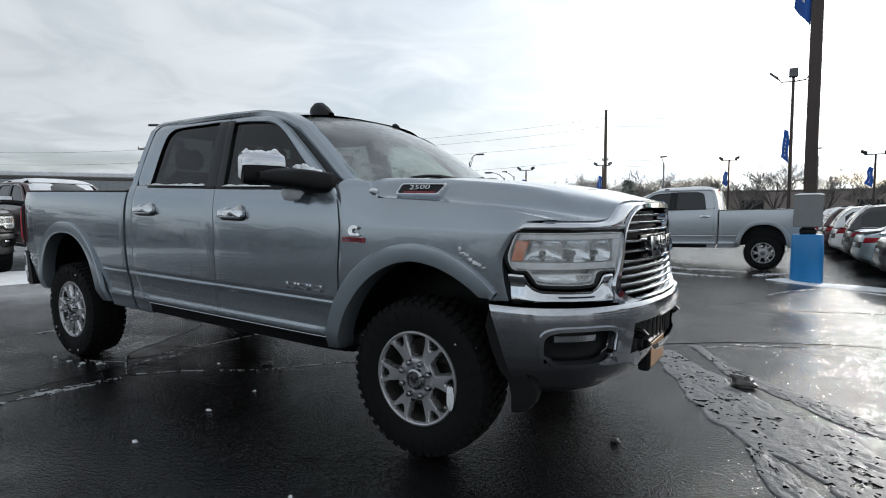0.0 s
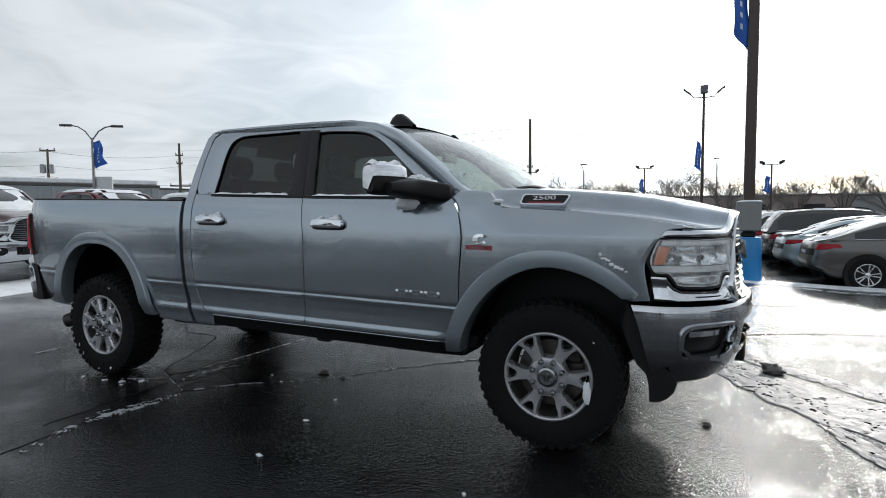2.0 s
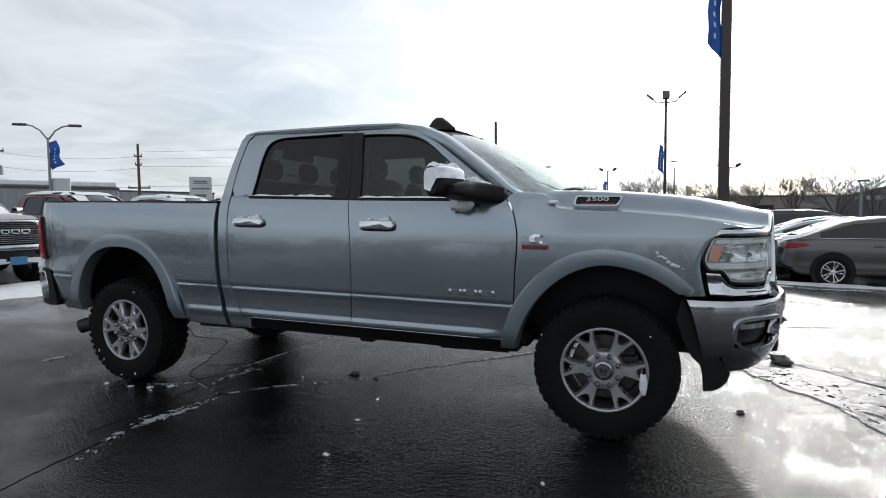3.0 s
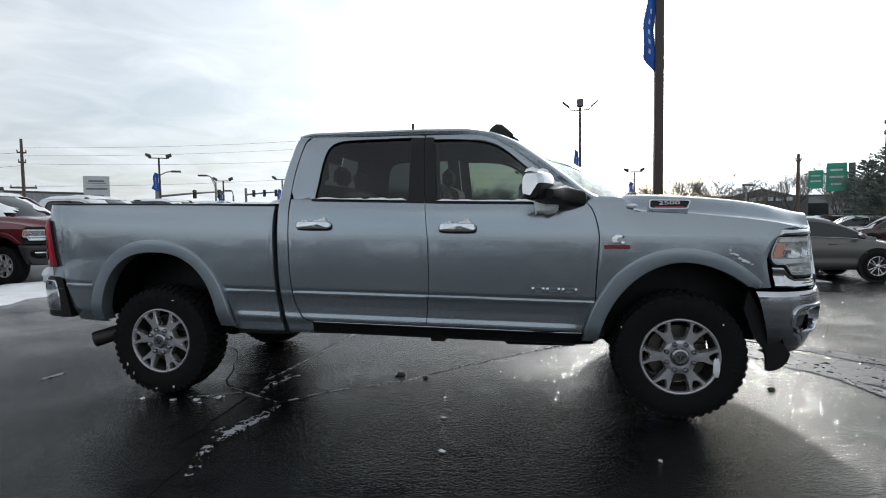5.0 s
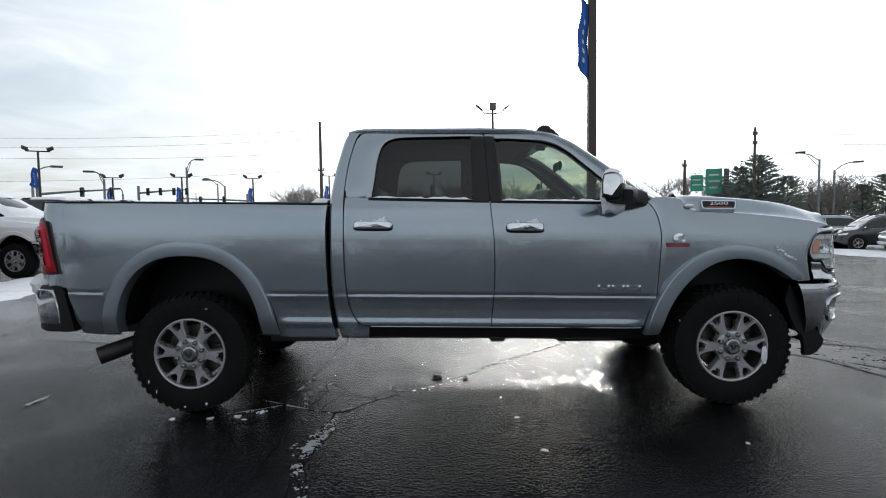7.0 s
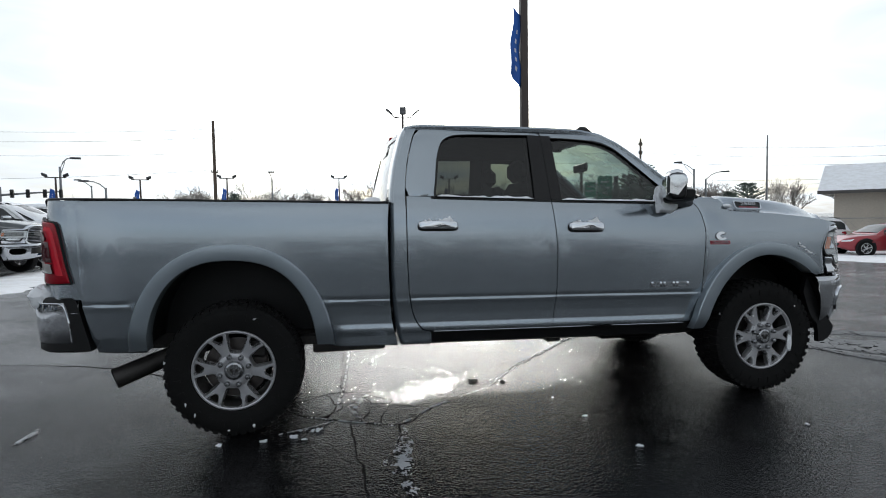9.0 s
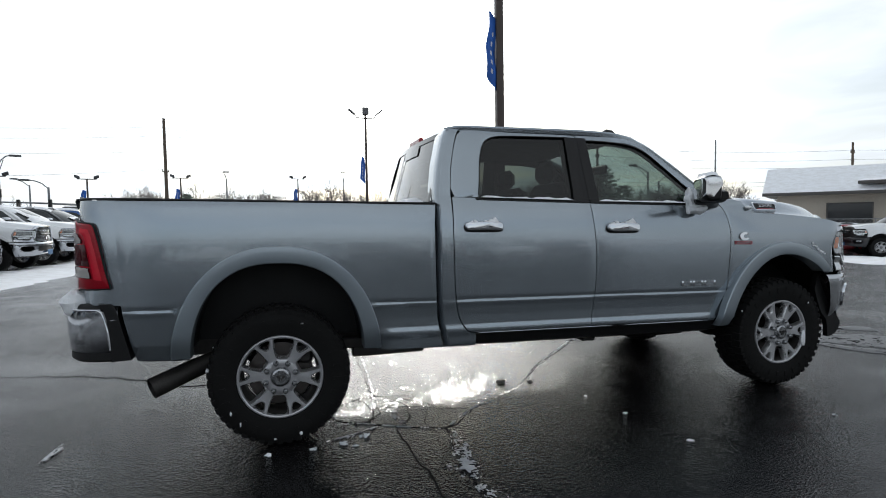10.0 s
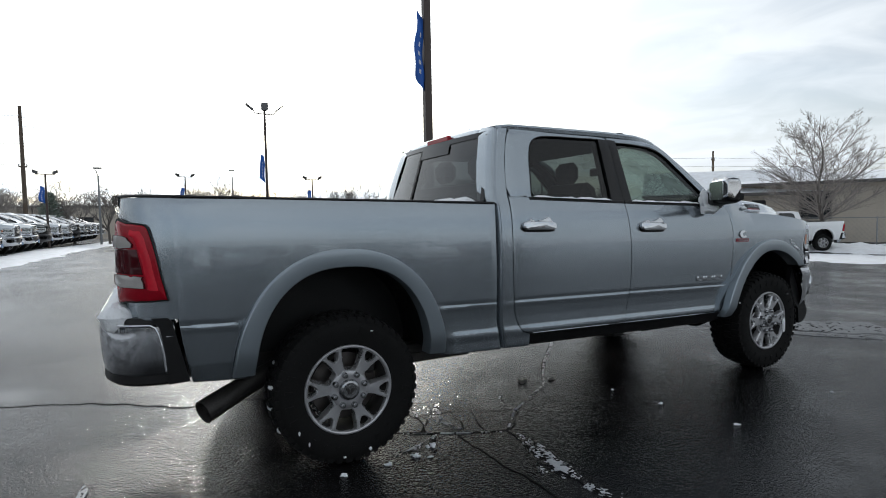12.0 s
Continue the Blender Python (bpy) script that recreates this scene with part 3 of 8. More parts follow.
def build_flank(s):
    f = flank(s)
    # bed side: up over the arch
    low = [(-0.785, 0.505), (-0.60, 0.495), (-0.50, 0.495)] + arch(R_ARCH, 172, 8, 26, 0.03)[0:] + [(0.60, 0.495), (1.03, 0.49)]
    low = [p for p in low]
    up = [(-0.865, 1.425), (-0.5, 1.4285), (0.0, 1.4285), (0.5, 1.4285), (0.985, 1.427)]
    tail_edge = smooth_line(((-0.785, 0.505), (-0.822, 0.70), (-0.842, 0.86), (-0.850, 1.1), (-0.855, 1.25), (-0.865, 1.425)), 5)
    gap_edge = smooth_line(((1.030, 0.49), (0.998, 0.62), (0.981, 0.785), (0.974, 1.031), (0.973, 1.269), (0.985, 1.427)), 5)
    rows = []
    nu, vs = 84, edge_steps(120, 0.004)
    lo, hi = resample(low, nu), resample(up, nu)
    le, ri = resample(tail_edge, 60), resample(gap_edge, 60)
    for v in vs:
        row = []
        for i in range(nu):
            u = i / (nu - 1)
            a = np.array([np.interp(v, np.linspace(0, 1, 60), le[:, k]) for k in (0, 1)])
            b = np.array([np.interp(v, np.linspace(0, 1, 60), ri[:, k]) for k in (0, 1)])
            base = lo[i] * (1 - v) + hi[i] * v
            corner = (1 - u) * ((1 - v) * lo[0] + v * hi[0]) + u * ((1 - v) * lo[-1] + v * hi[-1])
            p = base + (1 - u) * a + u * b - corner
            rim = v in (0.0, 1.0) or i == nu - 1
            row.append(f(p[0], p[1], -0.004 if rim else -0.0028 if i == 0 else 0))
        rows.append(row)
    g = Geo().grid(rows)
    g.grid([[f(x, z, -0.004) for x, z in gap_edge], [f(x, z, -0.09) for x, z in gap_edge]])
    bed = part("bed_side", g, PAINT, truck)
    # black rail cap along the bed
    part("rail_cap", Geo().grid([[raked(x, s * (half_width(x, 1.428) + o), z) for x in np.linspace(-0.90, 0.985, 20)]
                                 for o, z in ((0.002, 1.427), (0.004, 1.433), (-0.004, 1.440), (-0.09, 1.442), (-0.10, 1.42))]), BLACK, bed, "black plastic bed rail cap")
    part("wheel_arch_flare", flare(R_ARCH, 174, 6, s, "f"), FLARE, bed)
    # cab corner behind the rear door
    cc_lo, cc_hi = [(1.045, 0.49), (1.26, 0.49)], [(1.10, 1.93), (1.20, 1.95)]
    left = smooth_line(((1.072, 0.49), (1.045, 0.60), (1.022, 0.785), (1.014, 1.031), (1.015, 1.269), (1.017, 1.427), (1.022, 1.50), (1.051, 1.673), (1.085, 1.80), (1.115, 1.90), (1.15, 1.955)), 4)
    right = smooth_line(((1.255, 0.49), (1.252, 0.574), (1.190, 0.594), (1.130, 0.70), (1.104, 0.871), (1.096, 1.111), (1.097, 1.349), (1.098, 1.50), (1.117, 1.673), (1.141, 1.777), (1.172, 1.882), (1.215, 1.955)), 4)
    corner = part("cab_corner", patch(left, right, 90, 5, f, 0.06, 0.004), PAINT, truck)
    # rounded rear face of the corner
    rows = []
    for x, z in resample(left, 34):
        w = half_width(x, z)
        rows.append([raked(x - k, s * (w - 0.004 - j), z) for k, j in ((0.0, 0.0), (0.012, 0.012), (0.02, 0.04), (0.024, 0.10), (0.026, 0.2))])
    part("cab_back_edge", Geo().grid(rows), PAINT, corner)
    # doors
    tail = DOOR_TAIL
    bottom = [(1.26, 0.583), (1.7, 0.584), (2.108, 0.585)]
    top = [(x, belt(x)) for x in np.linspace(1.105, 2.107, 12)]
    rear = part("rear_door", patch(list(tail), list(shifted(DOOR_SPLIT, -0.0028)), 150, 16, f, 0.05, 0.002), PAINT, truck)
    front = part("front_door", patch(list(shifted(DOOR_SPLIT, 0.0028)), [(x - 0.002, z) for x, z in DOOR_NOSE], 150, 16, f, 0.05, 0.002), PAINT, truck)
    for door, glass_l, outl in ((rear, REAR_GLASS, REAR_FRAME), (front, FRONT_GLASS, FRONT_FRAME)):
        outer = frame_outer(glass_l, outl)
        part("window_frame", band(outer, glass_l, f, 0.035, 0.003), PAINT, door)
        c = glass_l.mean(0)
        rub = c + (glass_l - c) * np.array([0.985, 0.97])
        part("window_rubber", band(glass_l, rub, f, 0.03, 0.001, 0.002), GLOSS_BLACK, door)
        pane = part("pane", fill(glass_l, f, -0.014, 5), TINT if door is rear else SOFT_TINT, door, "dark tinted window glass")
        pane.visible_shadow = False
    # dark trim on the inner side of the doors
    for door, glass_l, outl in ((rear, REAR_GLASS, REAR_FRAME), (front, FRONT_GLASS, FRONT_FRAME)):
        c = glass_l.mean(0)
        part("inner_frame", band(frame_outer(glass_l, outl), c + (glass_l - c) * np.array([0.93, 0.90]), f, 0.02, 0.002, -0.045), CABIN, door)
    part("inner_panel", patch([(1.14, 0.62), (2.10, 0.62)], [(1.14, 1.455), (2.10, 1.455)], 8, 6, f, 0.02, 0.002, -0.075), CABIN, rear)
    part("inner_panel", patch([(2.14, 0.62), (3.18, 0.62)], [(2.14, 1.45), (3.18, 1.45)], 8, 6, f, 0.02, 0.002, -0.075), CABIN, front)
    # black B pillar over the split
    for door, xs_ in ((rear, ((1.990, 1.998), (2.0855, 2.1105))), (front, ((2.0875, 2.1135), (2.158, 2.193)))):
        (xt0, xb0), (xt1, xb1) = xs_
        part("pillar_cover", patch([(xb0, 1.470), (xb1, 1.466)], [(xt0, 1.918), (xt1, 1.916)], 4, 6, f, 0.012, 0.002, 0.006), GLOSS_BLACK, door)
    # sill strip at the window's foot
    for door, x0, x1 in ((rear, 1.27, 2.107), (front, 2.117, 3.195)):
        xs_ = np.linspace(x0, x1, 14)
        part("window_sill", patch([(x, belt(x) - 0.012) for x in xs_], [(x, belt(x) + 0.004) for x in xs_], 14, 3, f, 0.012, 0.002, 0.008), BLACK, door, "black window sill strip with a ridge of snow")
    for door, ends in ((rear, (1.172, 1.436, 1.259, 1.318)), (front, (2.221, 2.478, 1.252, 1.316))):
        h, sn = door_handle(s, *ends, door)
        if s < 0:
            SNOW_BITS.append((sn, "snow_clump"))
    # rocker
    rows = []
    for z, o in ((0.575, 0.004), (0.572, 0.01), (0.55, 0.004), (0.50, -0.004), (0.485, -0.03), (0.48, -0.2)):
        rows.append([raked(x, s * (half_width(x, z) + o - 0.012), z) for x in np.linspace(1.06, 3.26, 20)])
    part("rocker_panel", Geo().grid(rows), BLACK, truck, "black rocker panel")
    part("rocker_strip", Geo().grid([[f(x, z, o) for x in np.linspace(1.27, 3.18, 16)] for z, o in ((0.574, 0.004), (0.5785, 0.009), (0.582, 0.004))]), DULL_CHROME, front)
    # fender
    lowf = [(3.205, 0.54), (3.24, 0.53)] + arch(F_ARCH, 169, 50, 24, 0.03) + [(4.235, 0.915), (4.335, 0.925)]
    nose_edge = smooth_line(((4.335, 0.925), (4.318, 1.0), (4.306, 1.08), (4.312, 1.135), (4.345, 1.205), (4.385, 1.252), (4.415, 1.290), (4.46, 1.300), (4.53, 1.304)), 5)
    left_edge = smooth_line(((3.205, 0.54), (3.257, 0.70), (3.281, 1.015), (3.294, 1.209), (3.281, 1.32), (3.251, 1.412), (3.211, 1.464)), 5)
    rows = []
    lo, hi = resample(lowf, nu), resample(TOP_RIM, nu)
    le, ri = resample(left_edge, 60), resample(nose_edge, 60)
    for v in vs:
        row = []
        for i in range(nu):
            u = i / (nu - 1)
            a = np.array([np.interp(v, np.linspace(0, 1, 60), le[:, k]) for k in (0, 1)])
            b = np.array([np.interp(v, np.linspace(0, 1, 60), ri[:, k]) for k in (0, 1)])
            base = lo[i] * (1 - v) + hi[i] * v
            corner_ = (1 - u) * ((1 - v) * lo[0] + v * hi[0]) + u * ((1 - v) * lo[-1] + v * hi[-1])
            p = base + (1 - u) * a + u * b - corner_
            rim = v in (0.0, 1.0) or i in (0, nu - 1)
            row.append(f(p[0], p[1], -0.005 if rim else 0))
        rows.append(row)
    g = Geo().grid(rows)
    g.grid([[f(x, z, -0.005) for x, z in nose_edge], [f(x, z, -0.06) for x, z in nose_edge]])
    fender = part("front_fender", g, PAINT, truck)
    part("wheel_arch_flare", flare(F_ARCH, 174, 46, s, "f", 0.929), FLARE, fender)
    if s < 0:
        emblems(front, fender, f)
    # wheel wells: dark liners
    for c, nm in ((R_ARCH, "rear"), (F_ARCH, "front")):
        rows = [[raked(x, s * y, z) for x, z in arch(c, 172, 8, 30, 0.012)] for y in (0.94, 0.56)]
        g = Geo().grid(rows)
        g.poly([raked(x, s * 0.56, z) for x, z in arch(c, 172, 8, 30, 0.012)])
        part("wheel_liner", g, BLACK, truck, "black wheel-arch liner")
    mirror(s, front)


def emblems(front, fender, f):
    """Chrome emblem bars on the door, the engine badge and its red strip on the fender."""
    x = 2.85
    for w in (0.085, 0.09, 0.10):
        g = Geo()
        for z0, z1 in ((0.850, 0.858), (0.874, 0.884)):
            g.add(patch([(x, z0), (x + w, z0)], [(x, z1), (x + w, z1)], 4, 2, f, 0.004, 0.001, 0.007))
        for xx in (x, x + w - 0.016):
            g.add(patch([(xx, 0.848), (xx + 0.016, 0.848)], [(xx, 0.886), (xx + 0.016, 0.886)], 3, 2, f, 0.004, 0.001, 0.008))
        part("emblem", g, CHROME, front, "chrome maker's emblem as plain bars")
        x += w + 0.012
    # round crescent emblem
    o = [(3.41 + 0.045 * math.cos(t) * (1.15 if math.cos(t) > 0 else 1.0), 1.215 + 0.032 * math.sin(t)) for t in np.linspace(0.6, 2 * math.pi - 0.6, 20)]
    i_ = [(3.418 + 0.020 * math.cos(t), 1.215 + 0.014 * math.sin(t)) for t in np.linspace(0.6, 2 * math.pi - 0.6, 20)]
    part("crescent_emblem", patch(i_, o, 20, 3, f, 0.006, 0.002, 0.010), CHROME, fender, "chrome crescent engine emblem")
    strip = part("badge_strip", patch([(3.322, 1.153), (3.483, 1.153)], [(3.322, 1.180), (3.483, 1.180)], 6, 3, f, 0.006, 0.001, 0.006), RED_BADGE, fender, "red engine badge strip with raised lettering")
    p = Vector(f(3.4025, 1.1665, 0.0075))
    bar_text("TURBO DIESEL", 0.021, 0.0012, CHROME, Matrix.Translation(p) @ Euler((radians(90), 0, 0)).to_matrix().to_4x4() @ Matrix.Diagonal((1.02, 1, 1, 1)), "badge_lettering", strip, "raised letters TURBO DIESEL")


def mirror(s, door):
    """Towing mirror: chrome upper cap, dark lower shell on a thick arm, glass facing back."""
    def turn(x, y):
        """The head is set a little towards the driver."""
        ct, st = math.cos(radians(24)), math.sin(radians(24))
        return 2.897 + (x - 2.897) * ct - (y - 1.19) * st, 1.19 + (y - 1.19) * ct + (x - 2.897) * st

    def sect(y, k, cx=2.905, cz=1.548, hx=0.060, hz=0.088):
        pts = []
        head = hx == 0.060
        for t in np.linspace(0, 2 * math.pi, 24, endpoint=False):
            c, q = math.cos(t), math.sin(t)
            px, py = cx + k * hx * math.copysign(abs(c) ** 0.55, c), y
            if head:
                px, py = turn(px, py)
            pts.append(raked(px, s * py, cz + k * hz * math.copysign(abs(q) ** 0.5, q)))
        return pts
    arm = part("mirror_arm", Geo().ring([sect(0.935, 1.0, 3.09, 1.478, 0.125, 0.066), sect(0.965, 1.0, 3.085, 1.482, 0.122, 0.062), sect(1.01, 1.0, 3.04, 1.492, 0.105, 0.062), sect(1.06, 1.0, 3.00, 1.500, 0.10, 0.060), sect(1.12, 1.0, 2.96, 1.505, 0.098, 0.056), sect(1.20, 0.9, 2.985, 1.505, 0.075, 0.052), sect(1.24, 0.6, 2.99, 1.505, 0.06, 0.045)], True, True),
               BLACK, door, "thick black towing mirror arm")
    part("mirror_shell", Geo().ring([sect(1.075, 0.72), sect(1.085, 0.90), sect(1.12, 0.98), sect(1.25, 1.0), sect(1.295, 0.95), sect(1.312, 0.78)], True, True), BLACK, arm, "black mirror shell")
    rows = []
    for y, k in ((1.083, 0.91), (1.12, 1.02), (1.25, 1.04), (1.30, 0.985), (1.318, 0.80), (1.3185, 0.0)):
        row = []
        for t in np.linspace(radians(3), radians(200), 22):
            c, q = math.cos(t), math.sin(t)
            px, py = turn(2.903 + k * 0.0645 * math.copysign(abs(c) ** 0.55, c), y)
            row.append(raked(px, s * py, (1.548 if k else 1.492) + k * 0.092 * math.copysign(abs(q) ** 0.5, q)))
        rows.append(row)
    part("mirror_cap", Geo().grid(rows), CHROME, arm, "chrome mirror cap")
    part("mirror_glass", Geo().ring([[raked(turn(2.842 - o, y)[0], s * turn(2.842 - o, y)[1], z) for y, z in ((1.115, 1.482), (1.265, 1.479), (1.28, 1.495), (1.28, 1.60), (1.265, 1.618), (1.115, 1.615), (1.10, 1.60), (1.10, 1.495))] for o in (0.0, 0.006)], True, True), REFLECTOR, arm, "mirror glass")
    if s < 0:
        rnd = random.Random(5)
        rows = []
        for i in range(17):
            y = 1.09 + 0.22 * i / 16
            e = min(1.0, i / 1.5, (16 - i) / 1.5)
            h = (0.008 + rnd.uniform(0, 0.008) + (0.010 if i in (2, 3, 14) else 0)) * e
            rows.append([raked(turn(px, y)[0], s * turn(px, y)[1], z) for px, z in ((2.945, 1.622), (2.935, 1.632 + h), (2.90, 1.640 + h * 1.1), (2.86, 1.632 + h), (2.848, 1.622))])
        SNOW_BITS.append((Geo().grid(rows), "snow_clump"))
        SNOW_BITS.append((clump((2.955, s * 1.035, 1.405), (0.075, 0.05, 0.042), 21), "snow_clump"))
        for k in range(6):
            SNOW_BITS.append((clump((2.99 + 0.035 * k, s * (1.02 - 0.018 * k), 1.545 - 0.004 * k * k), (0.035, 0.03, 0.022 + 0.008 * (k % 2)), 60 + k), "snow_clump"))
        SNOW_BITS.append((clump((2.90, s * 1.02, 1.46), (0.035, 0.03, 0.085), 23, 18, 12, 0.6), "snow_clump"))


def clump(c, r, seed, n=14, m=9, rough=0.35):
    """An uneven lump of snow or ice."""
    rows = []
    for i in range(m + 1):
        ph = math.pi * i / m
        row = []
        for j in range(n):
            th = 2 * math.pi * j / n
            d = Vector((math.sin(ph) * math.cos(th), math.sin(ph) * math.sin(th), math.cos(ph)))
            k = 1 + rough * noise.noise(d * 1.9 + Vector((seed * 3.1, seed, 0))) + 0.5 * rough * noise.noise(d * 4.5 + Vector((seed, 0, 7)))
            row.append((c[0] + r[0] * d.x * k, c[1] + r[1] * d.y * k, c[2] + r[2] * d.z * k))
        rows.append(row)
    return Geo().grid(rows, close_u=True)


SNOW_BITS = []
for side in (-1, 1):
    build_flank(side)


# roof, windscreen, back window
def roof_parts():
    def rail(x):   # half-width and height of the roof's rim
        return float(np.interp(x, (1.12, 1.6, 2.3, 2.62, 2.75, 2.95, 3.15, 3.33), (0.775, 0.785, 0.78, 0.765, 0.775, 0.815, 0.855, 0.885))), \
            float(np.interp(x, (1.12, 1.20, 1.6, 2.09, 2.40, 2.57, 2.72, 2.93, 3.10, 3.21, 3.33), (1.93, 1.951, 1.957, 1.964, 1.960, 1.936, 1.872, 1.726, 1.598, 1.510, 1.452)))
    rows = []
    xs = (1.105, 1.118, 1.15, 1.25, 1.5, 1.8, 2.1, 2.3, 2.45, 2.56, 2.62)
    for i, x in enumerate(xs):
        w, z = rail(x)
        top = float(np.interp(x, (1.105, 1.118, 1.15, 1.25, 1.5, 2.1, 2.45, 2.62), (1.905, 1.955, 1.985, 2.004, 2.018, 2.016, 1.996, 1.966)))
        row = []
        for t in np.linspace(-1, 1, 25):
            k = abs(t)
            zz = z - 0.008 + (top - z + 0.008) * (1 - k ** 5) if i > 1 else min(z, top) + (top - min(z, top)) * (1 - k ** 5)
            row.append(raked(x + 0.12 * (1 - t * t) * max(0.0, (x - 2.1) / 0.52) ** 2, t * w, zz))
        rows.append(row)
    roof = part("roof", Geo().grid(rows), PAINT, truck)
    # side rails down to the cowl
    for s in (-1, 1):
        xs = np.linspace(1.12, 3.30, 40)
        rr = []
        for o, h in ((0.012, -0.022), (0.016, 0.0), (0.004, 0.014), (-0.03, 0.020), (-0.075, 0.016), (-0.085, -0.02)):
            line = []
            for x in xs:
                w, z = rail(x)
                low_ = 0.05 * max(0.0, min(1.0, (x - 2.35) / 0.25, (3.28 - x) / 0.08)) if h == -0.022 and o > 0 else 0.0
                line.append(raked(x + max(0, -o) * (x > 2.6) * 0.6, s * (w + o), z + h - low_))
            rr.append(line)
        part("roof_rail", Geo().grid(rr), PAINT, roof)
    # windscreen: bowed glass
    rows = []
    for v in np.linspace(0, 1, 12):
        row = []
        for t in np.linspace(-1, 1, 21):
            xb, xt = 3.33 + 0.30 * (1 - t * t), 2.60 + 0.12 * (1 - t * t)
            zb, zt = 1.475 + 0.03 * (1 - t * t), 1.925 + 0.042 * (1 - t * t)
            wb, wt = 0.83, 0.70
            row.append(raked(xb + (xt - xb) * v, t * (wb + (wt - wb) * v), zb + (zt - zb) * v + (0.022 + 0.024 * (1 - t * t)) * math.sin(math.pi * v)))
        rows.append(row)
    ws = part("windscreen", Geo().grid(rows), FROSTED, truck, "windscreen with melting frost along its edge")
    ws.visible_shadow = False
    # cowl and wipers
    rows = [[raked(x + 0.27 * (1 - t * t) + d, t * 0.86, z + 0.03 * (1 - t * t)) for t in np.linspace(-1, 1, 15)] for d, x, z in ((0, 3.30, 1.47), (0.05, 3.33, 1.462), (0.12, 3.36, 1.47))]
    cowl = part("cowl", Geo().grid(rows), BLACK, truck, "black cowl under the windscreen")
    for y0, y1 in ((-0.62, 0.0), (0.05, 0.62)):
        part("wiper", Geo().tube([raked(3.36 + 0.27 * (1 - (y / 0.86) ** 2) + 0.03, y, 1.505 + 0.03 * (1 - (y / 0.86) ** 2) + 0.012 * math.sin(k)) for k, y in enumerate(np.linspace(y0, y1, 8))], 0.011, 6), BLACK, cowl)
    # back window with sliding centre pane
    def back(t, v, o=0.0):
        return raked(0.985 + 0.125 * max(v, 0.0) - 0.035 * (1 - t * t) - o, t * (0.84 - 0.10 * max(v, 0.0)), 1.44 + 0.47 * v)
    def win(t0, t1, v0, v1, o):
        return Geo().grid([[back(t, v, o) for t in np.linspace(t0, t1, 10)] for v in np.linspace(v0, v1, 6)])
    bw = part("back_wall", win(-1.0, 1.0, -1.9, 0.02, -0.006), PAINT, truck)
    fr = Geo()
    fr.add(win(-0.99, 0.99, 0.955, 1.03, 0.006))
    for t in (-1.0, 0.955):
        fr.add(win(t, t + 0.045, 0.0, 1.0, 0.006))
    part("back_window_frame", fr, GLOSS_BLACK, bw)
    for t0, t1 in ((-0.955, 0.305), (0.325, 0.955)):
        pn = part("pane", win(t0, t1, 0.02, 0.955, 0.0), DEEP_TINT, bw, "dark tinted back window")
        pn.visible_shadow = False
    part("slider_post", win(0.297, 0.333, 0.02, 0.955, 0.010), BLACK, bw)
    part("slider_rail", win(-0.32, 0.30, 0.80, 0.955, 0.008), GLOSS_BLACK, bw)
    part("high_brake_lamp", Geo().box(raked(1.098, 0, 1.942), (0.035, 0.36, 0.045), 0.008), RED_LENS, roof, "red high-mounted brake lamp")
    # clearance lamp fin at the roof's front edge
    def fin(cx, cy, cz, k):
        rows = []
        for a, h, w in ((-0.105, 0.0, 0.02), (-0.06, 0.055, 0.055), (-0.03, 0.075, 0.062), (0.01, 0.073, 0.062), (0.05, 0.045, 0.055), (0.10, 0.0, 0.03)):
            rows.append([raked(cx + a * k, cy + w * k * math.cos(t) * 0.9, cz - 0.02 + (h * k + 0.02) * math.sin(t) ** 0.5) for t in np.linspace(0.0, math.pi, 11)])
        part("roof_lamp_fin", Geo().grid(rows), BLACK, roof, "black teardrop clearance lamp")
    fin(2.60, -0.435, 1.982, 1.0)
    fin(2.69, 0.30, 1.968, 0.40)
    return roof


roof_parts()


# hood
HOOD_A, HOOD_Z = (0.22, 0.50, 0.555, 0.60, 0.635, 0.665, 0.70, 0.74, 0.80, 1.00, 1.30), (1.302, 1.302, 1.306, 1.321, 1.347, 1.372, 1.387, 1.395, 1.401, 1.403, 1.404)


def hood_at(k, v):
    """The hood's skin: k from the middle (0) to the gap (1), v from the windscreen to the nose."""
    f = wrap(NOSE, NOSE_D, 1, 0.10, 1.05)
    end = NOSE_D[-1]
    a = 0.22 + (1 - k) * (end - 0.22)
    zn = float(np.interp(a, HOOD_A, HOOD_Z))
    xf, yf, _ = f(a, zn, 0.004)
    xr = 3.42 + 0.24 * (1 - k * k)
    x = xr + (xf - xr) * v
    xe = 3.42 + (4.51 - 3.42) * v
    ze = float(np.interp(xe, (3.42, 3.46, 3.52, 3.9, 4.2, 4.36, 4.46, 4.51), (1.488, 1.455, 1.400, 1.386, 1.361, 1.340, 1.322, 1.306)))
    ye = half_width(xe, ze) - 0.006
    y = k * ye * (1 - v ** 4) + yf * v ** 4
    zt = float(np.interp(v, (0, 0.15, 0.45, 0.65, 0.80, 0.90, 0.96, 1.0), (1.514, 1.512, 1.494, 1.474, 1.450, 1.428, 1.413, 1.402)))
    kc, wd = 0.845 - 0.335 * v ** 2.2, 0.15
    q = min(1.0, max(0.0, 1 - (k - kc) / wd))
    s_ = q * q * (3 - 2 * q)
    z = ze + (zt - ze) * s_ + 0.018 * (1 - (min(1.0, k / 0.62)) ** 6) * (1 - v) ** 0.6
    z = z * (1 - v ** 10) + zn * v ** 10
    return x, y, z


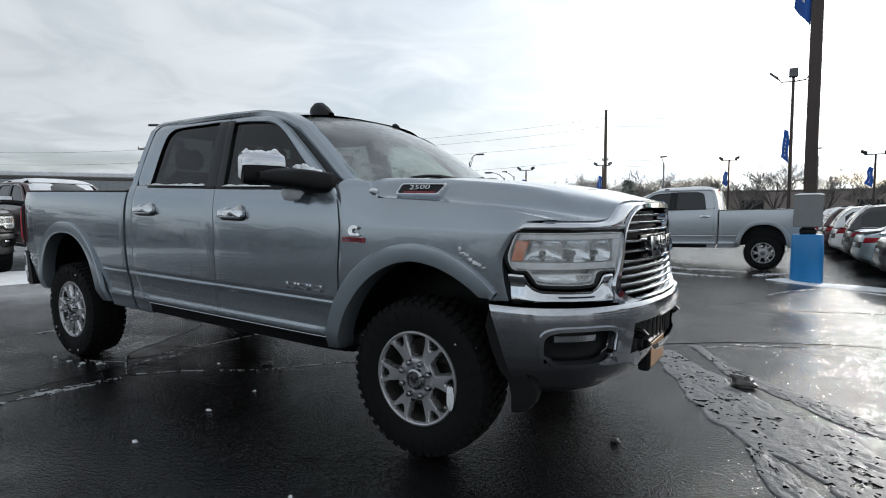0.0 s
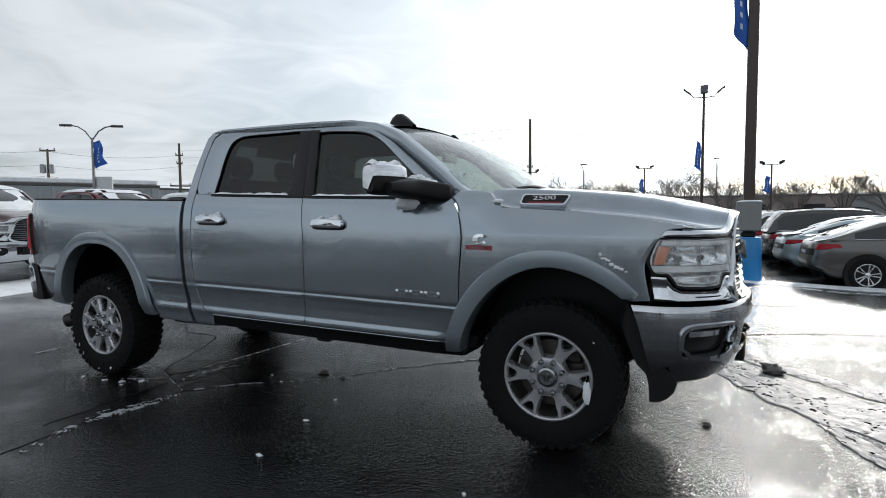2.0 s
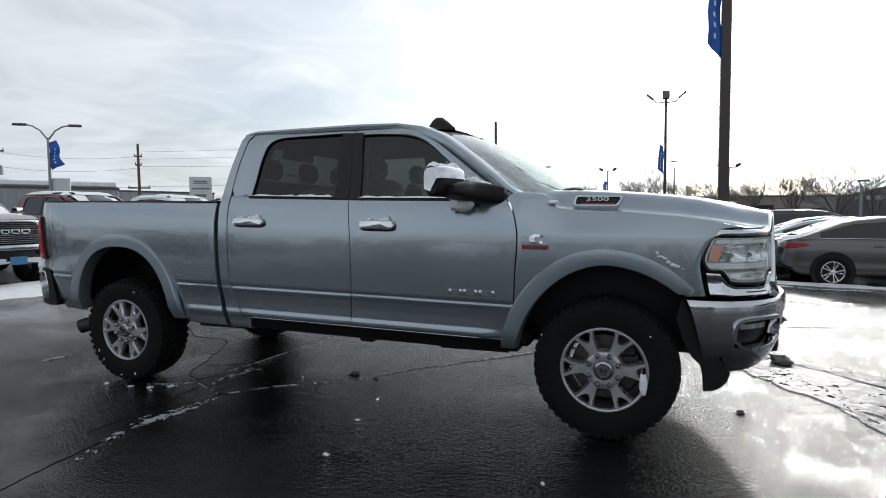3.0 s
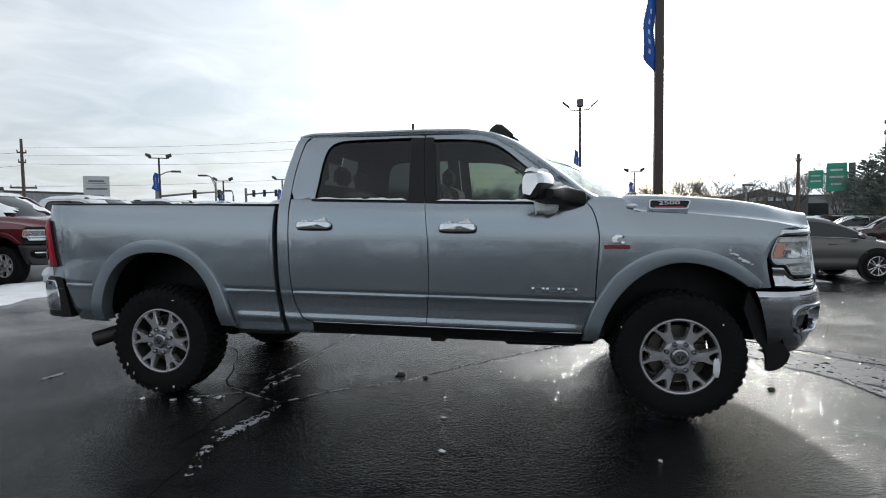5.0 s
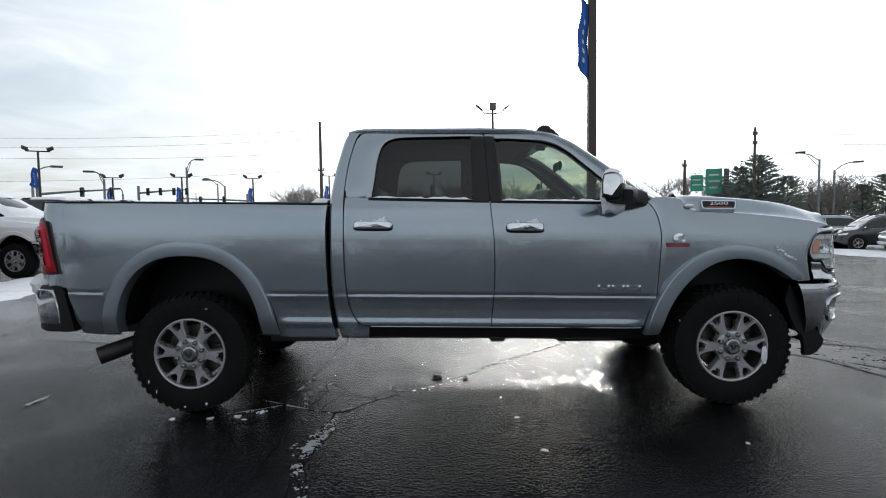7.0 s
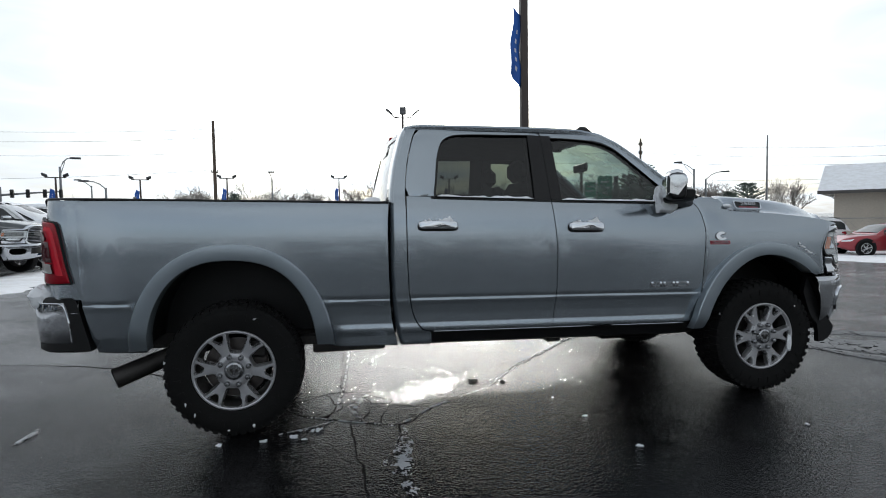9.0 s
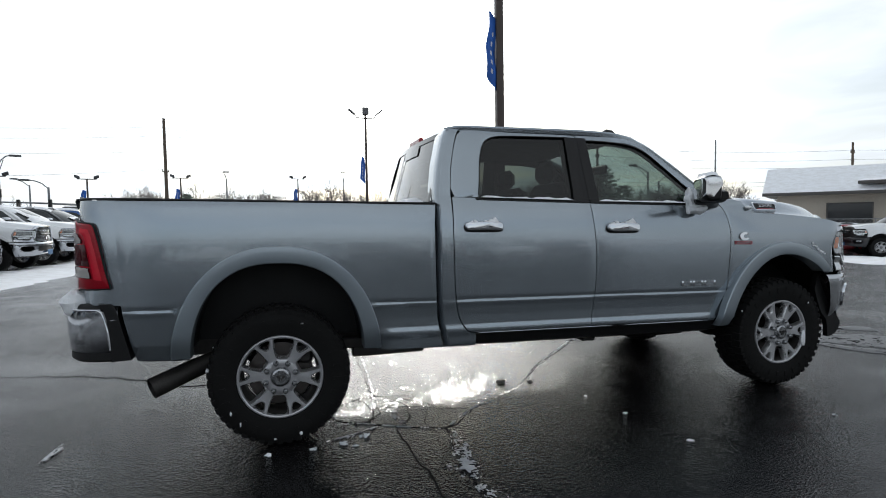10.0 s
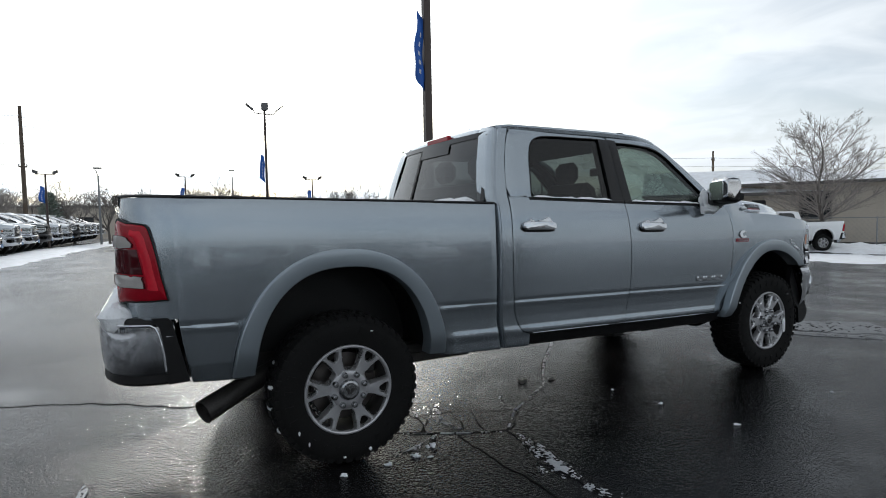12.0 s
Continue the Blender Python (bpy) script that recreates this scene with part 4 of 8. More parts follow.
def hood():
    rows = []
    for v in (0.0, 0.03, 0.08, 0.14, 0.22, 0.3, 0.4, 0.5, 0.6, 0.7, 0.78, 0.85, 0.9, 0.94, 0.97, 0.99, 1.0):
        rows.append([raked(x, math.copysign(y, t), z) for t in np.linspace(-1, 1, 81) for x, y, z in (hood_at(abs(t), v),)])
    last = rows[-1]
    rows.append([(p[0] - 0.004, p[1] * 0.998, p[2] - 0.010) for p in last])
    rows.append([(p[0] - 0.04, p[1] * 0.98, p[2] - 0.016) for p in last])
    hd = part("hood", Geo().grid(rows), PAINT, truck)
    # badge set in the hood's side
    for s in (-1, 1):
        def fs(x, z, o=0.0):
            best = None
            for k in np.linspace(0.99, 0.70, 60):
                v = (x - 3.42 - 0.24 * (1 - k * k)) / (hood_at(k, 1.0)[0] - 3.42 - 0.24 * (1 - k * k))
                h = hood_at(k, max(0.0, v))
                if h[2] >= z:
                    best = h
                    break
            y = best[1] if best else h[1]
            return raked(x, s * (y + o * 0.8), z + o * 0.6)
        x0, x1, z0, z1 = 3.612, 3.895, 1.406, 1.470
        o_ = np.array([(x0 + 0.02, z1), (x1 - 0.01, z1), (x1, z1 - 0.012), (x1 - 0.025, z0 + 0.004), (x1 - 0.04, z0), (x0 + 0.01, z0), (x0, z0 + 0.012), (x0 + 0.008, z1 - 0.008)])
        c = o_.mean(0)
        i_ = c + (o_ - c) * np.array([0.90, 0.70])
        bz = part("badge_bezel", band(o_, i_, fs, 0.03, 0.003, 0.015, 0.004), CHROME, hd, "chrome-framed model badge on the hood")
        plate = part("badge_plate", fill(i_, fs, 0.013, 3), BLACK, bz)
        part("badge_stripe", patch([(x0 + 0.045, z0 + 0.012), (x1 - 0.055, z0 + 0.012)], [(x0 + 0.045, z0 + 0.019), (x1 - 0.050, z0 + 0.019)], 6, 2, fs, 0.003, 0.0005, 0.017), RED_BADGE, plate, "thin red stripe")
        p = Vector(fs(c[0], c[1] + 0.006, 0.020))
        m = Matrix.Translation(p) @ Euler((radians(90 if s < 0 else 90), 0, 0 if s < 0 else math.pi)).to_matrix().to_4x4() @ Euler((radians(-25), 0, 0)).to_matrix().to_4x4() @ Matrix.Diagonal((1.85, 1, 1, 1))
        bar_text("2500", 0.037, 0.003, CHROME, m, "badge_number", plate, "raised chrome number 2500")
    return hd


hood()


# nose: lamps, grille, bumper
GRILLE_Z = (0.915, 0.921, 0.934, 0.955, 0.988, 1.028, 1.136, 1.232, 1.301, 1.335, 1.352, 1.359)
GRILLE_A = (0.79, 0.744, 0.701, 0.655, 0.630, 0.640, 0.680, 0.712, 0.760, 0.815, 0.862, 0.92)


def nose_parts(s):
    f = wrap(NOSE, NOSE_D, s, 0.10, 1.05)
    part("lamp_bucket", patch([(0.02, 0.93), (0.68, 0.93)], [(0.06, 1.28), (0.68, 1.30)], 16, 8, f, 0.06, 0.0, -0.075), BLACK, truck, "black lamp surround")
    # black gasket, grey housing, clear lens
    rim = smooth_line(((0.020, 1.135), (0.070, 1.240), (0.100, 1.252), (0.30, 1.253), (0.705, 1.251), (0.705, 1.17), (0.660, 1.058), (0.530, 1.055), (0.488, 1.020), (0.44, 0.990), (0.19, 0.994), (0.145, 1.020), (0.112, 1.058), (0.050, 1.062)), 4, True)
    out = smooth_line(((0.038, 1.132), (0.082, 1.230), (0.105, 1.243), (0.30, 1.244), (0.698, 1.242), (0.694, 1.165), (0.656, 1.068), (0.50, 1.065), (0.462, 1.028), (0.425, 1.003), (0.19, 1.006), (0.155, 1.030), (0.122, 1.070), (0.060, 1.073)), 4, True)
    part("lamp_gasket", band(rim, out, f, 0.05, 0.002, 0.002), BLACK, truck, "black gasket round the headlight")
    c = out.mean(0)
    lamp = part("headlight", band(out, c + (out - c) * 0.965, f, 0.05, 0.003, 0.0), HOUSING, truck, "clear headlight with amber marker and chrome reflectors")
    lens = part("lens", fill(c + (out - c) * 0.985, f, 0.008, 4), LENS, lamp)
    lens.visible_shadow = False
    part("marker", patch([(0.052, 1.112), (0.106, 1.114)], [(0.086, 1.206), (0.148, 1.206)], 5, 5, f, 0.03, 0.004, -0.002), AMBER, lamp, "amber side marker")
    part("lamp_floor", patch([(0.05, 1.07), (0.655, 1.07)], [(0.08, 1.24), (0.69, 1.24)], 20, 8, f, 0.01, 0.0, -0.058), HOUSING, lamp)
    # pale light guide that runs round the lamp
    for lo, hi in (([(0.098, 1.214), (0.695, 1.214)], [(0.112, 1.236), (0.695, 1.236)]), ([(0.055, 1.078), (0.655, 1.074)], [(0.05, 1.108), (0.665, 1.106)]), ([(0.600, 1.106), (0.665, 1.106)], [(0.625, 1.214), (0.692, 1.214)])):
        part("light_guide", patch(lo, hi, 18, 3, f, 0.03, 0.004, -0.004), HOUSING, lamp, "pale light guide")
    for a0, a1, z0, z1 in ((0.125, 0.30, 1.114, 1.206), (0.305, 0.455, 1.112, 1.208), (0.46, 0.595, 1.112, 1.206)):
        o_ = smooth_line(((a0 - 0.012, z0 + 0.015), (a0 + 0.02, z0), (a1 - 0.02, z0), (a1, z0 + 0.02), (a1, z1 - 0.02), (a1 - 0.02, z1), (a0 + 0.04, z1), (a0 + 0.012, z1 - 0.015)), 2, True)
        cc = o_.mean(0)
        part("reflector", Geo().ring([[f(*p, -0.008) for p in o_], [f(*(cc + (p - cc) * 0.86), -0.030) for p in o_], [f(*(cc + (p - cc) * 0.62), -0.048) for p in o_], [f(*(cc + (p - cc) * 0.25), -0.056) for p in o_]], False, True), REFLECTOR, lamp)
        part("bulb", Geo().lathe([(0.0, 0.012), (0.010, 0.010), (0.014, 0.0), (0.014, -0.012)], 12, f(cc[0], cc[1] - 0.012, -0.045), "y"), STEEL, lamp)
    o_ = smooth_line(((0.150, 1.052), (0.205, 1.018), (0.42, 1.016), (0.455, 1.052)), 4, True)
    part("running_lamp", band(o_, o_.mean(0) + (o_ - o_.mean(0)) * 0.8, f, 0.03, 0.003, -0.004), HOUSING, lamp)
    part("running_lamp_mirror", fill(o_, f, -0.030, 3), REFLECTOR, lamp)
    # chrome brow over the lamp, sweeping up to the grille
    top = [(0.094, 1.256), (0.122, 1.288), (0.16, 1.293), (0.32, 1.297), (0.50, 1.297), (0.555, 1.301), (0.60, 1.316), (0.635, 1.342), (0.665, 1.366), (0.70, 1.381), (0.74, 1.389), (0.80, 1.395), (0.88, 1.397), (0.97, 1.398)]
    low = [(0.088, 1.250), (0.13, 1.255), (0.20, 1.256), (0.32, 1.256), (0.50, 1.256), (0.60, 1.256), (0.66, 1.256), (0.705, 1.257), (0.735, 1.285), (0.765, 1.315), (0.80, 1.340), (0.845, 1.362), (0.90, 1.366), (0.97, 1.367)]
    part("lamp_brow", bulged(low, top, 60, f, ((0.0, -0.02), (0.0, 0.004), (0.06, 0.011), (0.25, 0.015), (0.5, 0.016), (0.75, 0.012), (0.92, 0.004), (1.0, -0.008), (1.0, -0.03))), CHROME, truck, "chrome brow over the headlight")
    # chrome trim below
    part("lamp_trim", bulged([(0.045, 0.928), (0.29, 0.929), (0.45, 0.925), (0.57, 0.922)], [(0.036, 1.052), (0.110, 1.050), (0.135, 1.008), (0.175, 0.985), (0.25, 0.981), (0.44, 0.976), (0.478, 1.00), (0.520, 1.045), (0.585, 1.048)], 60, f, ((0.0, -0.03), (0.0, 0.002), (0.08, 0.008), (0.3, 0.006), (0.5, -0.002), (0.68, -0.003), (0.8, 0.006), (0.93, 0.008), (1.0, 0.002), (1.0, -0.03))), CHROME, truck, "chrome trim below the headlight")
    part("trim_insert", patch([(0.26, 0.948), (0.45, 0.945)], [(0.26, 0.953), (0.45, 0.950)], 8, 2, f, 0.006, 0.001, 0.007), BLACK, truck)


def grille():
    f = wrap(NOSE, NOSE_D, -1, 0.10, 1.05)
    end = NOSE_D[-1]

    def edge_a(z):
        return float(np.interp(z, GRILLE_Z, GRILLE_A))
    part("grille_back", Geo().grid([[f(a, z, -0.07) for a in np.linspace(0.66, 2 * end - 0.66, 30)] for z in (0.86, 1.0, 1.2, 1.345)]), BLACK, truck, "black grille backing")
    left = smooth_line(list(zip(GRILLE_A, GRILLE_Z)), 3)
    topl = [(a, 1.361) for a in np.linspace(0.96, 2 * end - 0.96, 9)]
    low = [(a, 0.913) for a in np.linspace(2 * end - 0.84, 0.84, 9)]
    inner = np.array([tuple(p) for p in left] + topl + [(2 * end - p[0], p[1]) for p in left[::-1]] + low)
    out = []
    for a, z in inner:
        k = min(a, 2 * end - a)
        da = float(np.interp(z, (0.91, 0.95, 1.03, 1.06, 1.25, 1.30, 1.34, 1.36), (0.05, 0.062, 0.052, 0.040, 0.012, 0.012, 0.012, 0.0)))
        dz = float(np.interp(z, (0.912, 0.95, 1.0, 1.30, 1.35, 1.362), (-0.050, -0.030, 0.0, 0.002, 0.014, 0.034)))
        out.append((a - da if a < end else a + da, z + dz))
    sur = part("grille_surround", band(np.array(out), inner, f, 0.06, 0.006, 0.010, 0.010), CHROME, truck, "chrome grille surround")
    for z in (0.945, 0.984, 1.022, 1.060, 1.097, 1.146, 1.196, 1.246, 1.287, 1.326):
        b0 = edge_a(z) + 0.004
        aa = np.linspace(b0, 2 * end - b0, 26)
        part("grille_bar", Geo().grid([[f(a, z + dz, o) for a in aa] for dz, o in ((-0.009, -0.055), (-0.009, -0.004), (-0.005, 0.005), (0.003, 0.007), (0.008, 0.0), (0.009, -0.055))]), CHROME, sur)
    # maker's emblem: plain bars
    x = end - 0.26
    for w in (0.15, 0.16, 0.18):
        g = Geo()
        for z0, z1 in ((1.120, 1.140), (1.190, 1.212)):
            g.add(patch([(x, z0), (x + w, z0)], [(x, z1), (x + w, z1)], 4, 2, f, 0.02, 0.002, 0.030))
        for xx in (x, x + w - 0.032):
            g.add(patch([(xx, 1.115), (xx + 0.032, 1.115)], [(xx, 1.216), (xx + 0.032, 1.216)], 3, 2, f, 0.02, 0.002, 0.032))
        part("grille_emblem", g, DULL_CHROME, sur, "maker's emblem as plain bars")
        x += w + 0.02
    x = end - 0.30
    part("emblem_panel", patch([(x, 1.108), (x + 0.60, 1.108)], [(x, 1.222), (x + 0.60, 1.222)], 12, 3, f, 0.02, 0.002, -0.004), GLOSS_BLACK, sur)


def front_bumper():
    f = wrap(BUMP, BUMP_D, -1)
    end = BUMP_D[-1]
    prof = ((0.915, -0.10), (0.908, -0.018), (0.898, -0.003), (0.88, 0.004), (0.84, 0.006), (0.79, 0.002), (0.73, -0.006), (0.66, -0.018), (0.60, -0.034), (0.55, -0.055), (0.50, -0.085), (0.47, -0.11))

    def bottom(a):
        k = min(a, 2 * end - a)
        return float(np.interp(k, (0.0, 0.1, 0.37, 0.62, 0.90, 1.3), (0.51, 0.500, 0.496, 0.500, 0.525, 0.56)))

    def surf(a, z, o=0.0):
        oz = float(np.interp(z, [p[0] for p in prof][::-1], [p[1] for p in prof][::-1]))
        return f(a, z, oz + o)
    g = Geo()
    na = 97
    zs = [0.915, 0.908, 0.895, 0.865, 0.83, 0.80]
    aa = np.linspace(0.0, 2 * end, na)
    fogz0, fogz1 = 0.625, 0.805

    def hole(a, z):
        k = min(a, 2 * end - a)
        e = ((k - 0.47) / 0.205) ** 4 + ((z - 0.715) / 0.09) ** 4
        mid = k > 0.80 and 0.64 < z < 0.80
        return e < 1 or mid
    rows = []
    nz = 36
    for j in range(nz):
        v = j / (nz - 1)
        # the ends are cut back to follow the tyre
        rows.append([(min(max(a, 0.115 * v ** 0.8), 2 * end - 0.115 * v ** 0.8), 0.912 + (bottom(a) - 0.912) * v) for a in aa])
    for j in range(nz):
        for i in range(na):
            g.v.append(surf(*rows[j][i]))
    for j in range(nz - 1):
        for i in range(na - 1):
            ca, cz = (rows[j][i][0] + rows[j][i + 1][0]) / 2, (rows[j][i][1] + rows[j + 1][i][1]) / 2
            if not hole(ca, cz):
                g.f.append((j * na + i, j * na + i + 1, (j + 1) * na + i + 1, (j + 1) * na + i))
    g.grid([[f(a, 0.912, -0.02) for a in aa], [f(a, 0.922, -0.06) for a in aa], [f(a, 0.925, -0.16) for a in aa]])
    bmp = part("front_bumper", g, BUMPER_CHROME, truck, "chrome front bumper streaked with road salt")
    for sg in (0, 1):
        def fs(a, z, o=0.0, sg=sg):
            return surf(2 * end - a if sg else a, z, o)
        loop = np.array([(0.47 + 0.225 * math.copysign(abs(math.cos(t)) ** 0.5, math.cos(t)) * (1 if math.sin(t) > -0.3 else 0.86), 0.714 + 0.100 * math.copysign(abs(math.sin(t)) ** 0.5, math.sin(t))) for t in np.linspace(0, 2 * math.pi, 40, endpoint=False)])
        c = np.array((0.47, 0.714))
        bez = part("fog_bezel", band(loop, c + (loop - c) * np.array([0.86, 0.76]), fs, 0.05, 0.004, 0.008, 0.006), CHROME, bmp, "chrome fog lamp bezel")
        part("fog_recess", fill(c + (loop - c) * 0.92, fs, -0.06, 3), BLACK, bez)
        part("fog_lamp", patch([(0.33, 0.735), (0.56, 0.735)], [(0.33, 0.765), (0.56, 0.765)], 8, 3, fs, 0.03, 0.004, -0.03), REFLECTOR, bez, "slim fog lamp")
    part("lower_grille", Geo().grid([[f(a, z, -0.06) for a in np.linspace(0.74, 2 * end - 0.74, 20)] for z in (0.62, 0.72, 0.83)]), BLACK, bmp, "black lower grille mesh")
    for k in range(14):
        a = 0.82 + (2 * end - 1.64) * k / 13
        part("mesh_bar", Geo().tube([f(a, 0.64, -0.05), f(a + 0.02, 0.80, -0.05)], 0.006, 4), STEEL, bmp)
    part("bumper_lip", Geo().grid([[f(a, bottom(a) + dz, o) for a in np.linspace(0.14, 2 * end - 0.14, 60)] for dz, o in ((0.01, -0.080), (-0.015, -0.105), (-0.025, -0.13), (-0.02, -0.24))]), BLACK, bmp, "black plastic air dam")
    for y in (-0.42, 0.42):
        part("tow_hook", Geo().tube([raked(4.72, y, 0.71), raked(4.815, y, 0.715), raked(4.832, y, 0.728), raked(4.815, y, 0.742), raked(4.72, y, 0.745)], 0.013, 8), BLACK, bmp, "black tow hook")
    br = part("plate_bracket", Geo().box(raked(4.79, -0.13, 0.585), (0.06, 0.33, 0.17), 0.01), BLACK, bmp, "black number plate bracket")
    part("plate_panel", Geo().box(raked(4.824, -0.13, 0.588), (0.006, 0.30, 0.13), 0.002), PLATE, br, "plain tan dealer plate")
    # inner flaps seen below the bumper's ends
    for s in (-1, 1):
        part("splash_flap", Geo().ring([[raked(x, s * y, z) for x, z in ((4.22, 0.90), (4.36, 0.62), (4.44, 0.545), (4.47, 0.50), (4.455, 0.45), (4.42, 0.41), (4.38, 0.388), (4.335, 0.383), (4.332, 0.46), (4.318, 0.53), (4.27, 0.575), (4.23, 0.66), (4.19, 0.78))] for y in (0.94, 0.90)], True, True), BLACK, bmp)


PLATE = surface("tan_plate", (0.42, 0.24, 0.13), 0.5, 0.0, 0.15, 20.0)
for side in (-1, 1):
    nose_parts(side)
grille()
front_bumper()


# tail: corner posts, lamps, tailgate, bumper
def tail_parts():
    for s in (-1, 1):
        flat_ = wrap(REAR, REAR_D, s)

        def f(a, z, o=0.0, flat_=flat_):
            p = flat_(a, z, o)
            return (p[0], p[1] * half_width(-0.80, z) / 0.962, p[2])
        post = part("bed_corner", patch([(-0.0, 0.84), (0.20, 0.84), (0.41, 0.84)], [(-0.0, 1.425), (0.16, 1.425), (0.40, 1.42)], 18, 14, f, 0.04, 0.0, -0.003), PAINT, truck)
        o_ = smooth_line(((0.084, 0.948), (0.103, 1.034), (0.129, 1.178), (0.148, 1.255), (0.162, 1.288), (0.19, 1.297), (0.26, 1.303), (0.36, 1.306), (0.372, 1.10), (0.366, 0.932), (0.27, 0.930), (0.10, 0.938)), 3, True)
        lamp = part("tail_light", Geo().ring([[f(*p, 0.0) for p in o_], [f(*p, 0.014) for p in o_], [f(*(o_.mean(0) + (p - o_.mean(0)) * 0.94), 0.022) for p in o_], [f(*(o_.mean(0) + (p - o_.mean(0)) * 0.5), 0.024) for p in o_], [f(*(o_.mean(0) + (p - o_.mean(0)) * 0.1), 0.024) for p in o_]], False, True),
                    RED_LENS, truck, "tall red tail light with clear reverse lamps")
        mid_ = o_.mean(0)
        part("gasket", band(mid_ + (o_ - mid_) * 1.03, mid_ + (o_ - mid_) * 0.985, f, 0.012, 0.0, 0.015, 0.003), BLACK, lamp, "black seal round the lamp")
        part("light_guide", Geo().grid([[f(a, z, o) for a, z in zip(*line)] for o, line in ((0.0225, ((0.118, 0.146, 0.168, 0.184, 0.23), (0.985, 1.14, 1.235, 1.266, 1.272))), (0.0285, ((0.130, 0.156, 0.178, 0.194, 0.23), (0.985, 1.136, 1.225, 1.252, 1.260))),
                                                                                           (0.0285, ((0.154, 0.174, 0.196, 0.206, 0.23), (0.988, 1.13, 1.212, 1.240, 1.248))), (0.0225, ((0.162, 0.182, 0.204, 0.212, 0.23), (0.99, 1.126, 1.205, 1.232, 1.240))))]), RED_GUIDE, lamp, "bright red light guide")
        part("stop_lens", patch([(0.178, 1.062), (0.366, 1.064)], [(0.200, 1.180), (0.366, 1.182)], 8, 4, f, 0.006, 0.002, 0.0275), SMOKED_RED, lamp)
        for edge in (((0.222, 1.190), (0.238, 1.225), (0.262, 1.240), (0.366, 1.242), (0.366, 1.190)), ((0.176, 1.002), (0.184, 1.042), (0.196, 1.052), (0.366, 1.055), (0.366, 1.006), (0.200, 0.998))):
            loop = smooth_line(edge, 2, True)
            lens = part("reverse_lens", fill(loop, f, 0.0285, 3), CLEAR_LENS, lamp, "clear reverse lens")
            c_ = loop.mean(0)
            part("bezel", band(c_ + (loop - c_) * 1.08, loop, f, 0.008, 0.0, 0.0275, 0.003), SMOKED_RED, lens)
        part("corner_cap", Geo().grid([[f(a, z, o) for a in np.linspace(0.0, 0.40, 24)] for z, o in ((1.427, 0.001), (1.433, 0.003), (1.440, -0.004), (1.442, -0.08), (1.42, -0.09))]), BLACK, post)
    rows = []
    for z, dx in ((0.84, 0.0), (0.85, -0.012), (1.10, -0.014), (1.34, -0.01), (1.39, -0.026), (1.42, -0.034), (1.436, -0.028), (1.442, 0.0), (1.43, 0.06)):
        rows.append([raked(-1.09 + 0.0 + dx + 0.015 * (y / 0.74) ** 2, y, z) for y in np.linspace(-0.74, 0.74, 20)])
    gate = part("tailgate", Geo().grid(rows), PAINT, truck)
    part("gate_handle", Geo().box(raked(-1.108, 0, 1.27), (0.03, 0.34, 0.09), 0.01), CHROME, gate)
    # bed inside
    inner = Geo()
    inner.grid([[raked(x, s_ * y, z) for x in np.linspace(-1.03, 0.985, 8)] for s_, y, z in ((-1, 0.86, 1.415), (-1, 0.80, 1.40), (-1, 0.80, 1.10), (-1, 0.53, 1.09), (-1, 0.53, 0.90), (1, 0.53, 0.90), (1, 0.53, 1.09), (1, 0.80, 1.10), (1, 0.80, 1.40), (1, 0.86, 1.415))])
    inner.grid([[raked(0.975, y, z) for y in (-0.9, 0.9)] for z in (0.86, 1.42)])
    part("bed_liner", inner, BLACK, truck, "black bed liner")
    # rear bumper
    line, dist = plan_line(((-0.86, 0.968), (-0.94, 0.966), (-1.04, 0.945), (-1.115, 0.885), (-1.16, 0.80), (-1.19, 0.66), (-1.20, 0.40), (-1.20, 0.0)))
    f = wrap(line, dist, -1)
    end = dist[-1]
    aa = np.linspace(0.0, 2 * end, 70)
    rows = []
    for z, o in ((0.818, -0.10), (0.820, -0.012), (0.808, 0.0), (0.76, 0.004), (0.66, 0.0), (0.58, -0.012), (0.56, -0.03)):
        rows.append([f(a, z, o) for a in aa])
    bmp = part("rear_bumper", Geo().grid(rows), BUMPER_CHROME, truck, "chrome rear bumper dulled by road salt with snow on its step")
    part("bumper_step", Geo().grid([[f(a, z, o) for a in np.linspace(0.0, 2 * end, 60)] for z, o in ((0.845, -0.16), (0.848, -0.03), (0.835, -0.018), (0.818, -0.012))]), BLACK, bmp)
    # the folded lip that catches the light along the top and down both ends
    lip = [(0.043, 0.59), (0.051, 0.68), (0.068, 0.765), (0.084, 0.803), (0.105, 0.816)]
    lip += [(a, 0.817) for a in np.linspace(0.14, 2 * end - 0.14, 40)]
    lip += [(2 * end - a, z) for a, z in lip[4::-1]]
    part("bumper_lip", Geo().tube([f(a, z, -0.001) for a, z in lip], [0.006] * len(lip), 6), CHROME, bmp, "bright rolled lip of the bumper")
    part("bumper_skirt", Geo().grid([[f(a, z, o) for a in np.linspace(0.02, 2 * end - 0.02, 60)] for z, o in ((0.575, -0.014), (0.535, -0.012), (0.52, -0.03), (0.525, -0.2))]), BLACK, bmp)
    for s in (-1, 1):
        part("bumper_end", Geo().ring([[raked(x, s * y, z) for x, z in ((-0.888, 0.850), (-0.870, 0.83), (-0.838, 0.69), (-0.800, 0.530), (-0.895, 0.525), (-0.902, 0.66), (-0.922, 0.79), (-0.94, 0.838), (-0.96, 0.850))] for y in (0.60, 0.962, 0.972)], True, True), BLACK, bmp, "black bumper end cap")
    SNOW_BITS.append((clump((-1.10, -0.84, 0.905), (0.075, 0.07, 0.075), 31), "snow_clump"))
    rows = []
